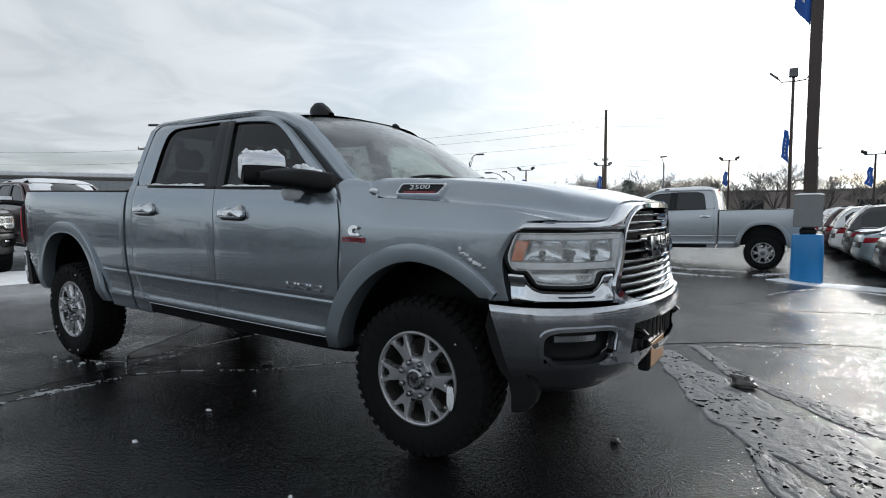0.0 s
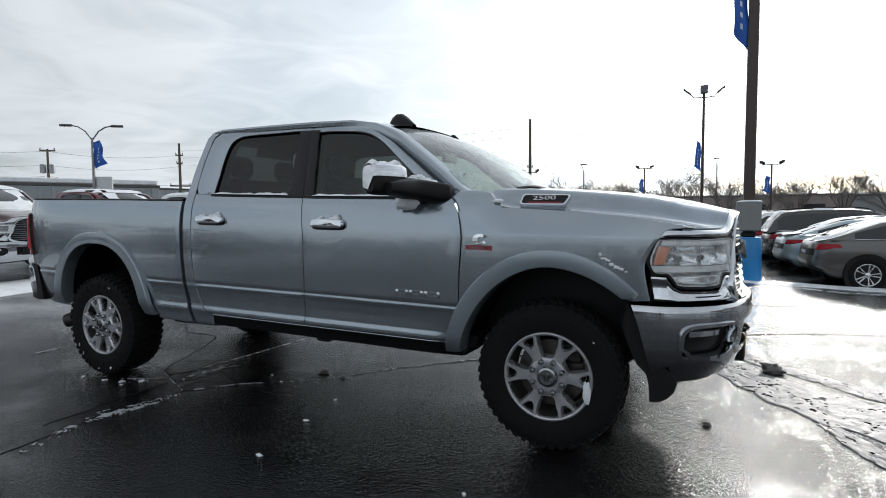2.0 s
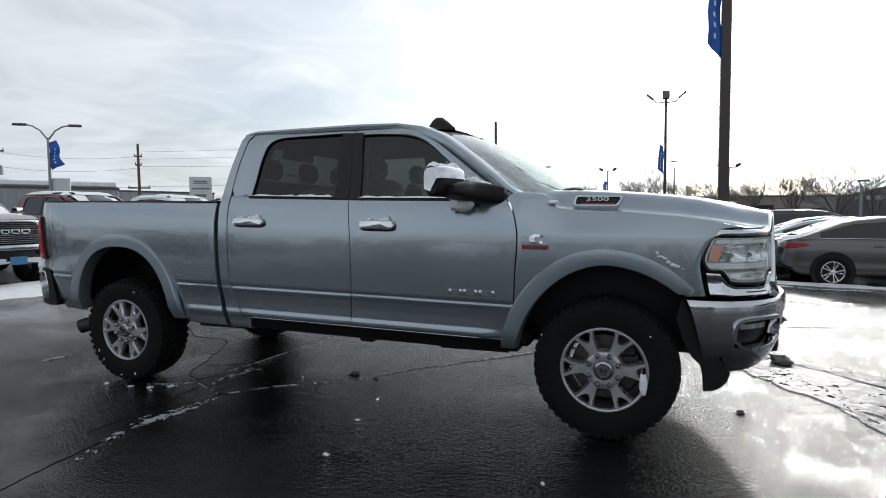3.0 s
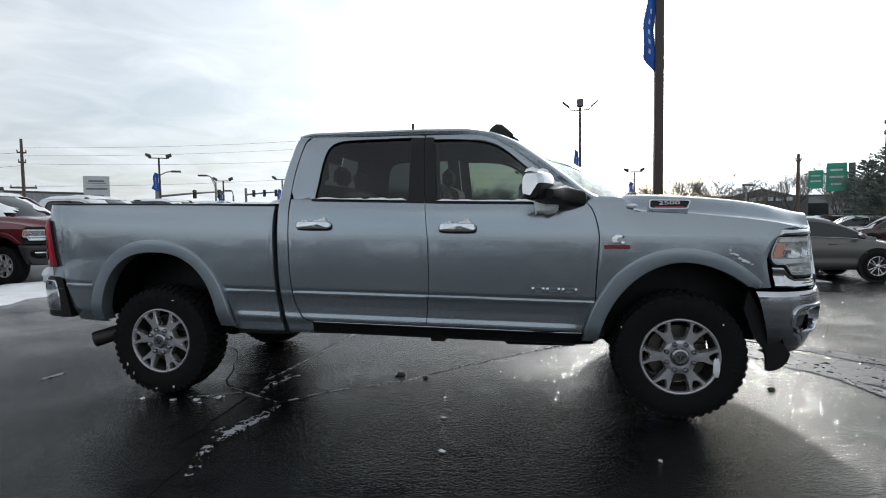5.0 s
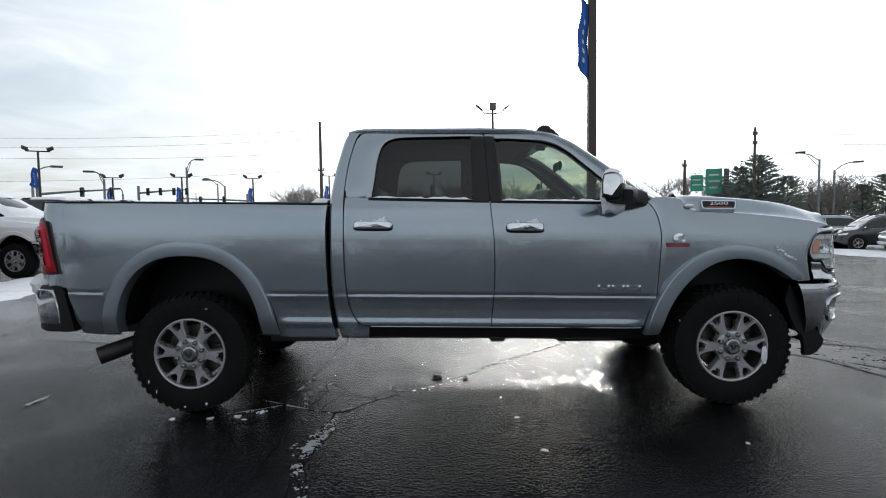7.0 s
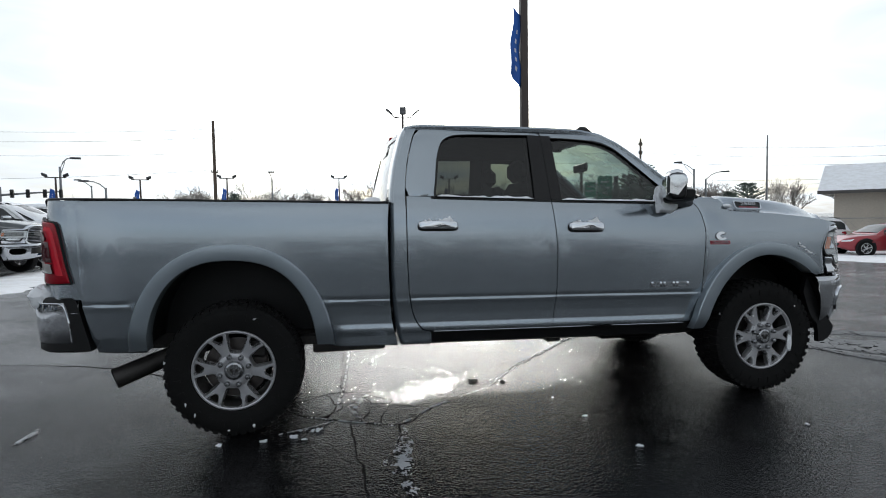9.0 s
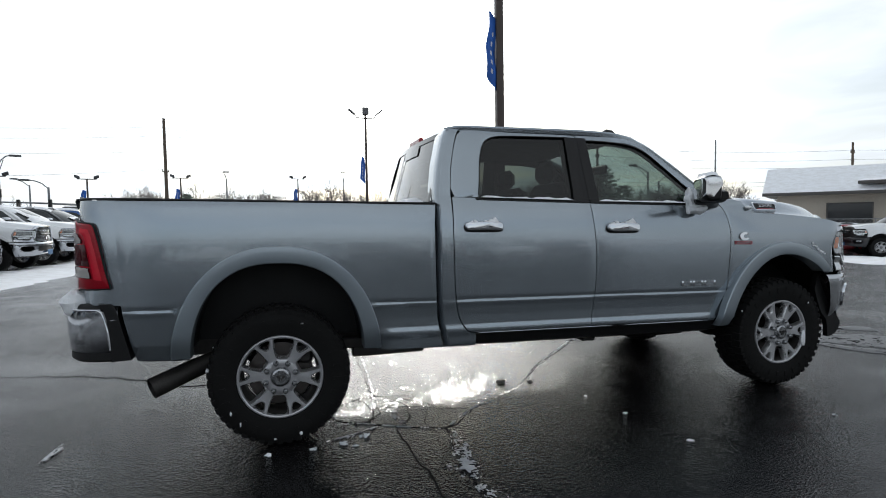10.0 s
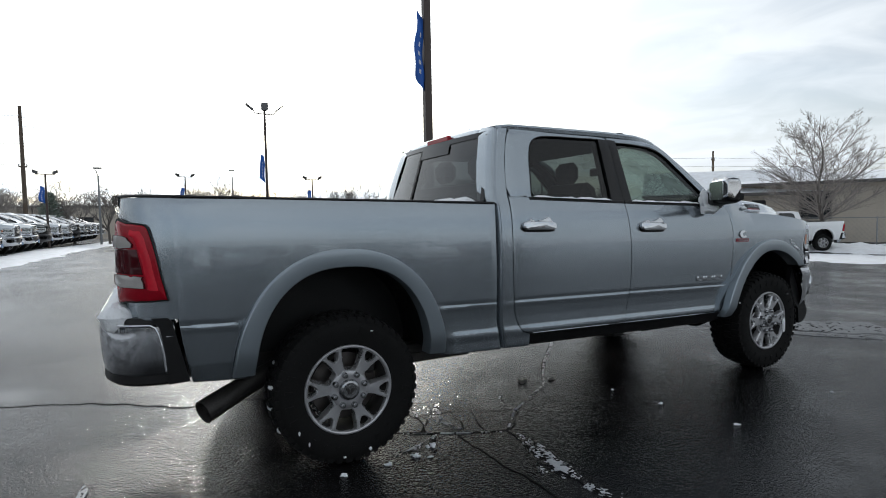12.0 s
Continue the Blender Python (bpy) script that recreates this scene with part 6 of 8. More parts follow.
CRACK = surface("open_crack", (0.004, 0.004, 0.004), 0.75, 0.0, 0.2, 30.0, spec=0.1)
for ln in ([(0.36, -0.68), (0.69, -0.87), (1.03, -1.01), (1.31, -0.73), (1.64, -0.50), (2.11, 0.03), (2.85, 0.80), (3.6, 1.5)],
           [(0.72, 1.6), (0.70, 1.0), (0.67, 0.2), (0.65, -0.53), (0.52, -0.80)],
           [(1.03, -1.01), (0.98, -1.34), (0.95, -1.85), (1.05, -2.6)],
           [(-3.0, 1.5), (-1.93, 1.24), (-1.26, 0.92), (-0.77, 0.55), (-0.2, 0.4), (0.36, -0.68)],
           [(2.85, 0.80), (4.4, 2.3), (6.2, 3.4), (9.0, 4.2)], [(4.5, 5.1), (4.8, 5.36), (5.21, 5.49), (5.48, 5.22), (7.5, 6.4), (11, 7.2)],
           [(0.30, -0.42), (0.37, -0.38), (0.54, -0.27), (0.80, -0.28), (1.04, -0.41), (1.28, -0.52), (1.27, -0.72)], [(0.70, -0.94), (0.75, -1.52), (0.77, -1.9)],
           [(0.54, -0.27), (0.60, -0.52), (0.56, -0.82)], [(0.80, -0.28), (0.86, -0.55), (0.78, -0.92)], [(0.60, -0.52), (0.86, -0.55), (1.10, -0.66), (1.27, -0.72)],
           [(1.04, -0.41), (1.00, -0.60), (0.93, -0.80), (0.90, -1.0)], [(1.28, -0.52), (1.66, -0.37), (1.92, -0.30)], [(0.86, -0.36), (1.18, -0.71)], [(1.27, -0.72), (1.62, -0.82), (1.95, -0.78)]):
    pts = smooth_line(ln, 22)
    rows = []
    for i, q in enumerate(pts):
        d = pts[min(i + 1, len(pts) - 1)] - pts[max(i - 1, 0)]
        d = d / np.hypot(*d)
        j = np.array((-d[1], d[0]))
        c = q + j * (0.03 * noise.noise(Vector((q[0] * 6, q[1] * 6, 4))) + 0.012 * noise.noise(Vector((q[0] * 31, q[1] * 31, 8))))
        w = max(0.0012, 0.0035 + 0.006 * noise.noise(Vector((q[0] * 7, q[1] * 7, 1))))
        rows.append([(*(c + j * k * w), ground_z(*c) + h) for k, h in ((-1.6, -0.004), (-1, 0.0022), (0, 0.0018), (1, 0.0022), (1.6, -0.004))])
    part("pavement_crack", Geo().grid(rows), CRACK, None, "dark sealed crack in the asphalt", kind="structure")


def stones():
    rnd = random.Random(7)
    for k, (x, y, r) in enumerate(((1.72, -0.23, 0.032), (4.63, -0.22, 0.022), (5.15, 1.27, 0.065), (2.26, -1.165, 0.014), (2.347, -1.687, 0.015), (3.56, -1.63, 0.012), (0.35, -1.08, 0.018), (0.50, -1.0, 0.024),
                                   (0.18, -1.10, 0.015), (0.75, -0.62, 0.014), (1.95, -0.30, 0.016), (2.2, -0.75, 0.010), (1.35, -0.45, 0.010), (-0.08, -1.10, 0.015), (0.42, -1.13, 0.012))):
        snowy = k not in (0, 1, 2, 10)
        g = Geo()
        for q in range(7 if snowy else 4):
            a, d = rnd.uniform(0, 6.28), r * (rnd.uniform(0.2, 1.5) if q else 0.0)
            rr = r * (rnd.uniform(0.22, 0.55) if q else (0.75 if snowy else 1.1))
            px, py = x + d * math.cos(a), y + d * math.sin(a)
            g.add(clump((px, py, ground_z(px, py) + rr * 0.3), (rr * rnd.uniform(0.9, 1.4), rr * rnd.uniform(0.7, 1.1), rr * rnd.uniform(0.45, 0.7)), k * 9 + q + 40, 12, 8, 0.8))
        tagged(part("snow_lump" if snowy else "ice_chunk", g, DIRTY_SNOW if snowy else CHUNK, None,
                    "small lump of snow on wet asphalt" if snowy else "dark lump of dirty ice on wet asphalt"), category="lump", group="lumps on the ground")


CHUNK = surface("dirty_ice", (0.10, 0.095, 0.09), 0.5, 0.0, 0.4, 20.0, grain=0.5, grain_scale=60)
stones()

# ---- lamp post with the blue foot ----
BROWN_STEEL = surface("brown_painted_steel", (0.055, 0.040, 0.035), 0.45, 0.3, 0.2, 4.0)
BLUE_PLASTIC = surface("blue_plastic_sleeve", (0.020, 0.215, 0.52), 0.35, 0.0, 0.12, 4.0)
GREY_BOX = surface("grey_metal_box", (0.22, 0.23, 0.235), 0.45, 0.2, 0.12, 5.0)
FLAG_BLUE = surface("blue_banner_cloth", (0.014, 0.10, 0.42), 0.65, 0.0, 0.2, 3.0)
FLAG_WHITE = surface("white_banner_print", (0.6, 0.62, 0.66), 0.65, 0.0, 0.05, 3.0)
LAMP_GREY = surface("lamp_head_metal", (0.10, 0.10, 0.105), 0.4, 0.5, 0.1, 8.0)


def banner(p, w, h, yaw, seed, parent_label, drop=0.0):
    """A hanging cloth banner with folds, on the side of its post; its print is plain bars."""
    fl = thing("banner", parent_label, "flag", Matrix.Translation(p) @ Euler((0, 0, radians(yaw))).to_matrix().to_4x4(), "blue lot banners")
    def pt(u, v, o=0.0):
        fold = 0.10 * w * math.sin(6 * u + 3.0 * v + seed) * (0.25 + v) + 0.06 * w * math.sin(13 * v + seed * 2)
        x = -w * u * (0.42 + 0.58 * (0.35 + 0.65 * v)) + 0.05 * w * math.sin(9 * v + seed)
        return (x * (1 - 0.15 * math.sin(4 * v + seed) ** 2), fold + o, -h * v * (1 - 0.10 * u) + h * 0.10 * u - h * drop * u * v)
    rows = [[pt(u, v, 0.0) for u in np.linspace(0, 1, 9)] for v in np.linspace(0, 1, 17)]
    rows2 = [[pt(u, v, 0.006) for u in np.linspace(0, 1, 9)] for v in np.linspace(0, 1, 17)]
    part("cloth", Geo().grid(rows).grid(rows2), FLAG_BLUE, fl)
    for k in range(5):
        v = 0.28 + 0.13 * k
        g = Geo()
        for o in (-0.006, 0.012):
            g.grid([[pt(u, v + dv, o) for u in np.linspace(0.45, 0.60, 4)] for dv in (0.0, 0.03, 0.06)])
        part("print_bar", g, FLAG_WHITE, fl)
    return fl


def near_post():
    x, y = 5.56, 9.2
    post = thing("lamp_post", "tall brown steel lamp post with blue plastic foot and grey box", "lamp post", Matrix.Translation((x, y, -0.052)))
    part("shaft", Geo().ring([[(sx * w, sy * w, z) for sx, sy in ((1, 0.8), (0.8, 1), (-0.8, 1), (-1, 0.8), (-1, -0.8), (-0.8, -1), (0.8, -1), (1, -0.8))] for z, w in ((0.8, 0.105), (4.6, 0.098), (9.2, 0.09))], False, True), BROWN_STEEL, post)
    part("sleeve", Geo().lathe([(0.0, -0.07), (0.262, -0.07), (0.268, -0.02), (0.262, 0.45), (0.258, 0.82), (0.245, 0.86), (0.12, 0.872), (0.0, 0.872)], 40, axis="z"), BLUE_PLASTIC, post, "blue plastic sleeve scuffed at its foot")
    part("collar", Geo().box((0, 0, 0.92), (0.27, 0.27, 0.10), 0.02), BLACK, post)
    part("switch_box", Geo().box((-0.01, -0.17, 1.30), (0.46, 0.16, 0.60), 0.015), GREY_BOX, post, "grey electric box with snow on top")
    g = Geo()
    rows = [[(0.24 * u, -0.17 + 0.085 * v, 1.60 + 0.03 * max(0, 1 - u ** 4) * max(0, 1 - v ** 4) + 0.006 * noise.noise(Vector((u * 3, v * 3, 0)))) for u in np.linspace(-1, 1, 12)] for v in np.linspace(-1, 1, 6)]
    tagged(part("thin_snow", Geo().grid(rows).mapped(lambda a, b, c: (a + x, b + y, c - 0.052)), SNOW, None, "thin cap of snow on the switch box"), category="snow")
    ar = part("arm", Geo().tube([(-0.9, 0, 9.2), (0, 0, 9.25), (0.9, 0, 9.2)], 0.04, 8), BROWN_STEEL, post)
    for sx in (-1, 1):
        part("lamp_head", Geo().box((sx * 0.95, 0, 9.25), (0.35, 0.45, 0.14), 0.03), LAMP_GREY, post)
    banner((x - 0.10, y - 0.02, 6.50), 0.31, 1.85, 8, 0.6, "blue cloth banner with white print hanging on a lamp post")


near_post()


# ---- parked trucks and cars ----
SKIP = {"emblem", "crescent_emblem", "badge_strip", "badge_lettering", "badge_bezel", "badge_plate", "badge_stripe", "badge_number", "inner_frame", "inner_panel", "front_seat", "rear_seat", "seat_back", "headrest", "dashboard", "headliner", "steering_wheel",
        "rear_view_mirror", "axle", "differential", "transfer_case", "skid_plate", "fuel_tank", "body_mount", "spare_cradle", "leaf_spring", "engine_block", "brake_disc", "caliper", "cap_emblem", "lug_nut",
        "mesh_bar", "plate_bracket", "plate_panel", "exhaust_pipe", "roof_lamp_fin", "slider_post", "handle_recess", "reflector", "lamp_bar", "running_lamp", "wiper", "lamp_floor", "frame_rail", "splash_flap"}
DARK_GLASS = surface("dark_car_glass", (0.02, 0.023, 0.025), 0.05, 0.0, 0.1, 2.0)
PLATE_BLUE = surface("blue_dealer_plate", (0.03, 0.13, 0.28), 0.4, 0.0, 0.1, 20.0)


def base_name(n):
    return n.rsplit(".", 1)[0] if n.rsplit(".", 1)[-1].isdigit() else n


SOURCE = [o for o in truck.children_recursive]


THINNED = {}


def thinned(me, most):
    """The same mesh with fewer faces, for trucks that stand farther off."""
    if len(me.polygons) <= most:
        return me
    if (me.name, most) not in THINNED:
        tmp = bpy.data.objects.new("thin", me)
        scene.collection.objects.link(tmp)
        md = tmp.modifiers.new("fewer", "DECIMATE")
        md.ratio = most / len(me.polygons)
        THINNED[me.name, most] = bpy.data.meshes.new_from_object(tmp.evaluated_get(bpy.context.evaluated_depsgraph_get()))
        bpy.data.objects.remove(tmp)
    return THINNED[me.name, most]


def parked_truck(paint, m, label, dark_front=False, group="parked pickup trucks", far=False):
    """A parked truck of the same build as the near one, with its own paint."""
    t = thing("parked_pickup", label, "pickup truck", m, group)
    made = {truck: t}
    for o in SOURCE:
        nm = base_name(o.name)
        if nm in SKIP or o.parent not in made or (far and nm in ("grille_emblem", "window_rubber", "mirror_glass", "fog_lamp", "fog_recess", "bed_liner", "tow_hook", "rail_cap", "spokes_far")):
            continue
        c = o.copy()
        scene.collection.objects.link(c)
        c.parent = made[o.parent]
        c.matrix_parent_inverse = o.matrix_parent_inverse
        made[o] = c
        if o.type == "MESH":
            mt = o.data.materials[0]
            c.data = thinned(o.data, 260 if far else 900)
            new_mat = paint if mt in (PAINT, FLARE) else DARK_GLASS if mt in (TINT, SOFT_TINT, DEEP_TINT, FROSTED) else None
            if dark_front and nm in ("grille_bar", "grille_surround", "front_bumper", "lamp_brow", "lamp_trim", "fog_bezel", "nose_panel"):
                new_mat = BLACK if nm != "front_bumper" else SATIN
            if new_mat:
                c.material_slots[0].link = "OBJECT"
                c.material_slots[0].material = new_mat
        lb = o.get("label", "")
        if "snow" in lb or "salt" in lb:
            c["label"] = lb.split(" dusted")[0].split(" capped")[0].split(" with")[0].split(" streaked")[0].split(" dulled")[0]
    pl = part("dealer_plate", Geo().box(raked(4.90, -0.02, 0.60), (0.012, 0.31, 0.155), 0.003), PLATE_BLUE, t, "blue dealer plate without readable print")
    return t


SATIN = surface("satin_black_bumper", (0.03, 0.03, 0.032), 0.35, 0.1, 0.15, 8.0)


def truck_snow(m, seed, hood_=0.8, screen=0.9, roof_=1.0, bed_=0.6):
    """Snow lying on hood, windscreen, roof and bed of a parked truck."""
    def sheet(fn, nu, nv, thick, cut):
        rows, keep = [], []
        for j in range(nv + 1):
            row = []
            for i in range(nu + 1):
                u, v = i / nu, j / nv
                p = Vector(fn(u, v))
                n_ = noise.noise(p * 1.6 + Vector((seed * 7.3, 0, 0))) + 0.5 * noise.noise(p * 5 + Vector((0, seed, 0)))
                e = min(1.0, 7 * min(u, 1 - u), 7 * min(v, 1 - v))
                p.z += 0.012 + thick * e * (0.8 + 0.5 * n_) - (0.03 if e == 0 else 0)
                row.append(tuple(p))
                keep.append(n_ + 0.6 * e)
            rows.append(row)
        g = Geo().grid(rows)
        k = nu + 1
        g.f = [f for f in g.f if sum(keep[i] for i in f) / 4 > cut]
        return g
    lay = []
    if hood_:
        lay.append(sheet(lambda u, v: raked(3.50 + 1.0 * u, (v - 0.5) * 1.7 * (1 - 0.12 * u), 1.50 - 0.012 * u - 0.11 * u ** 3 - 0.06 * abs(2 * v - 1) ** 4), 12, 14, 0.025, 1.0 - hood_))
    if screen:
        lay.append(sheet(lambda u, v: raked(2.62 + 0.83 * u + 0.2 * (1 - (2 * v - 1) ** 2) * u, (v - 0.5) * 1.45, 1.97 - 0.45 * u), 10, 12, 0.03, 1.0 - screen))
    if roof_:
        lay.append(sheet(lambda u, v: raked(1.14 + 1.45 * u, (v - 0.5) * 1.5, 2.0 - 0.03 * (2 * v - 1) ** 4), 12, 12, 0.07, 1.0 - roof_))
    if bed_:
        lay.append(sheet(lambda u, v: raked(-1.0 + 1.95 * u, (v - 0.5) * 1.6, 1.30), 8, 8, 0.12, 1.0 - bed_))
    for g in lay:
        ob = part("snow_cover", g, SNOW, None, "uneven blanket of snow on a parked truck", 60)
        ob.matrix_world = m
        tagged(ob, category="snow", kind="stuff")


WHITE = car_paint("white_paint", (0.78, 0.79, 0.80), 0.0, 0.3, 0.3)
MAROON = car_paint("dark_maroon_paint", (0.055, 0.014, 0.016), 0.4, 0.3, 0.35)
UMBER = car_paint("dark_brown_paint", (0.035, 0.026, 0.026), 0.4, 0.3, 0.35)
RUBY = car_paint("dark_ruby_paint", (0.12, 0.010, 0.016), 0.3, 0.3, 0.3)
RED = car_paint("red_paint", (0.30, 0.015, 0.025), 0.2, 0.3, 0.2)
CHARCOAL = car_paint("charcoal_paint", (0.045, 0.05, 0.056), 0.5, 0.3, 0.3)
BLACK_PAINT = car_paint("black_paint", (0.010, 0.010, 0.012), 0.2, 0.25, 0.3)
SILVER = car_paint("light_silver_paint", (0.42, 0.45, 0.48), 0.5, 0.33, 0.25)
BLUE = car_paint("blue_paint", (0.02, 0.10, 0.32), 0.4, 0.3, 0.2)
GREY = car_paint("taupe_grey_paint", (0.095, 0.090, 0.085), 0.55, 0.33, 0.25)
ICE_BLUE = car_paint("pale_blue_paint", (0.34, 0.42, 0.46), 0.45, 0.35, 0.3)


def row_place(y):
    x_nose = -7.75 + 0.055 * y
    return Matrix.Translation((x_nose - 4.85, y, 0)) @ Euler((0, 0, radians(-1.5))).to_matrix().to_4x4()


ROW = ((0.6, UMBER, 1, "dark brown pickup truck with black grille and snowy roof"), (3.1, MAROON, 0, "dark maroon pickup truck with snow-covered windscreen in a parked row"),
       (6.2, RUBY, 1, "dark red pickup truck with black front and snow on its roof"), (9.3, WHITE, 0, "white pickup truck with frosted windscreen in a parked row"),
       (12.4, CHARCOAL, 0, "charcoal pickup truck with chrome grille behind a snow bank"), (15.4, WHITE, 0, "white pickup truck with chrome bumper in a parked row"),
       (18.4, WHITE, 0, "white pickup truck with chrome bumper in a parked row"), (21.4, CHARCOAL, 1, "charcoal pickup truck with black front in a parked row"),
       (24.4, BLUE, 0, "blue pickup truck with snowy hood in a parked row"), (27.4, SILVER, 0, "silver pickup truck in a long parked row"),
       (30.4, WHITE, 0, "white pickup truck with chrome bumper in a parked row"), (33.4, CHARCOAL, 1, "charcoal pickup truck with black front in a parked row"), (36.4, SILVER, 0, "silver pickup truck in a long parked row"),
       (39.4, WHITE, 0, "white pickup truck with chrome bumper in a parked row"), (42.4, BLACK_PAINT, 1, "black pickup truck in a long parked row"), (45.4, WHITE, 0, "white pickup truck with chrome bumper in a parked row"), (48.4, SILVER, 0, "silver pickup truck in a long parked row"),
       (51.4, CHARCOAL, 0, "charcoal pickup truck in a long parked row"), (54.4, WHITE, 0, "white pickup truck with chrome bumper in a parked row"))
ROW += ((-2.4, CHARCOAL, 1, "charcoal pickup truck in a parked row"), (-5.4, BLACK_PAINT, 0, "black pickup truck in a parked row"), (-8.4, WHITE, 0, "white pickup truck in a parked row"),
        (-11.4, MAROON, 0, "dark maroon pickup truck in a parked row"), (-14.4, SILVER, 1, "silver pickup truck in a parked row"))
for k, (y, pnt, dark, lb) in enumerate(ROW):
    m = row_place(y)
    parked_truck(pnt, m, lb, bool(dark), far=y > 12)
    truck_snow(m, k + 1, hood_=(0.3, 0.25, 0.5, 1.0, 0.4)[k % 5], screen=(1.1, 0.9, 0.6, 1.1, 0.8)[k % 5], roof_=1.1)

m = Matrix.Translation((4.74, 12.0, ground_z(4.7, 11.2))) @ Euler((0, 0, math.pi)).to_matrix().to_4x4() @ Matrix.Diagonal((0.93, 0.93, 0.93, 1))
parked_truck(SILVER, m, "light silver pickup truck with snow in its bed", True)
truck_snow(m, 31, 0.3, 0.0, 0.9, 1.0)
for y, pnt, dark, lb in ((7.1, BLACK_PAINT, True, "black pickup truck nosed up to a snow bank"), (14.4, WHITE, True, "white pickup truck with black grille nosed up to a snow bank")):
    x_nose = 23.3 + 0.37 * (y - 7.1) - (0.55 if y > 10 else 0)
    x_nose, y = (x_nose - 0.36, y + 0.69) if y > 10 else (x_nose + 0.36, y - 0.69)
    m = Matrix.Translation((x_nose, y, ground_z(25, y))) @ Euler((0, 0, radians(148))).to_matrix().to_4x4() @ Matrix.Translation((-4.85, 0, 0))
    parked_truck(pnt, m, lb, dark)


def car(kind, label, paint, m, L, W, H, wb, belt_l, roof_l, wheel_r=0.33, snow=0.0, group="parked cars", nose_plate=False, chrome_line=True, rail=False):
    """A parked car from its side lines: belt_l (hood, window foot, deck) and roof_l, both from tail to nose."""
    c = thing(kind, label, "car", m, group)
    bx, bz = [p[0] for p in belt_l], [p[1] for p in belt_l]
    rx, rz = [p[0] for p in roof_l], [p[1] for p in roof_l]

    def hw(x):
        k = abs(2 * x / L)
        return W / 2 * (1 - 0.16 * k ** 5)

    def lower(x):
        k = abs(2 * x / L)
        return 0.24 + 0.14 * max(0, k - 0.86) / 0.14

    def skin(t, k, o=0.0):
        """The body's outside: t round the plan in degrees from the nose, k from the sill (0) to the belt (1)."""
        ct, st = math.cos(radians(t)), math.sin(radians(t))
        px, py = math.copysign(abs(ct) ** 0.40, ct), math.copysign(abs(st) ** 0.40, st)
        x = px * L / 2
        zt, zb = float(np.interp(x, bx, bz)), lower(x)
        lean = float(np.interp(k, (0.0, 0.08, 0.28, 0.40, 0.55, 0.75, 0.90, 0.97, 1.0), (0.955, 0.985, 1.0, 0.992, 0.985, 0.975, 0.962, 0.948, 0.925)))
        side = float(np.interp(k, (0.0, 0.08, 0.25, 0.32, 0.55, 0.75, 0.90, 0.97, 1.0), (0.90, 0.965, 0.985, 0.975, 1.0, 0.995, 0.975, 0.945, 0.905)))
        return (px * (L / 2 * lean + o), py * (W / 2 * side + o), zb + (zt - zb) * k)
    ts = np.linspace(0, 360, 96, endpoint=False)
    rings = [[skin(t, k) for t in ts] for k in (0.0, 0.04, 0.10, 0.18, 0.26, 0.32, 0.42, 0.55, 0.66, 0.75, 0.84, 0.90, 0.95, 0.98, 1.0)]
    for q, up in ((0.86, 0.012), (0.60, 0.022), (0.25, 0.028)):
        rings.append([(p[0] * (0.5 + 0.5 * q) if abs(p[0]) > 0 else 0.0, p[1] * q, float(np.interp(p[0] * (0.5 + 0.5 * q), bx, bz)) + up) for p in rings[14]])
    body = part("body", Geo().ring(rings, True, True), paint, c, "", 50)
    # cabin shell
    gx = np.linspace(rx[0], rx[-1], 25)
    rows = []
    for x in gx:
        zt, zb = float(np.interp(x, rx, rz)), float(np.interp(x, bx, bz)) - 0.03
        k = max(0.0, min(1.0, (zt - zb) / (H - zb)))
        wb_, wt = hw(x) * 0.925, hw(x) * (0.925 - 0.21 * k)
        half = [(wb_, zb), (wb_ + (wt - wb_) * 0.9, zb + (zt - zb) * 0.86), (wt * 0.95, zb + (zt - zb) * 0.955), (wt * 0.7, zt - 0.004), (0, zt + 0.012 * k)]
        rows.append([(x, -a, b) for a, b in half] + [(x, a, b) for a, b in half[-2::-1]])
    part("roof", Geo().grid(rows), paint, c, "", 60)

    def cab(x, v, o):
        zt, zb = float(np.interp(x, rx, rz)), float(np.interp(x, bx, bz)) - 0.03
        k = max(0.0, min(1.0, (zt - zb) / (H - zb)))
        wb_, wt = hw(x) * 0.925, hw(x) * (0.925 - 0.21 * k)
        return (wb_ + (wt - wb_) * 0.9 * v / 0.86 + o, zb + (zt - zb) * v)
    # side windows
    tall = [x for x in gx if np.interp(x, rx, rz) - np.interp(x, bx, bz) > 0.10]
    x0, x1 = tall[0] + 0.12, tall[-1] - 0.10
    mid = (x0 + x1) / 2 - 0.05
    for s in (-1, 1):
        for a, b in ((x0, mid - 0.03), (mid + 0.03, x1)):
            rows = []
            for v in (0.13, 0.45, 0.80):
                rows.append([(x, s * cab(x, v, 0.006)[0], cab(x, v, 0.006)[1]) for x in np.linspace(a, b, 9)])
            part("side_window", Geo().grid(rows), DARK_GLASS, c)
        if chrome_line:
            part("window_trim", Geo().tube([(x, s * (cab(x, 0.10, 0.010)[0]), cab(x, 0.10, 0)[1]) for x in np.linspace(x0, x1, 9)], 0.008, 5), CHROME, c)
        part("door_seam", Geo().tube([(mid, s * (hw(mid) * 1.0 + 0.001), 0.35), (mid, s * (hw(mid) * 1.0 + 0.001), 0.75), (mid, s * (hw(mid) * 0.965), float(np.interp(mid, bx, bz)) - 0.06)], 0.004, 4), BLACK, c)
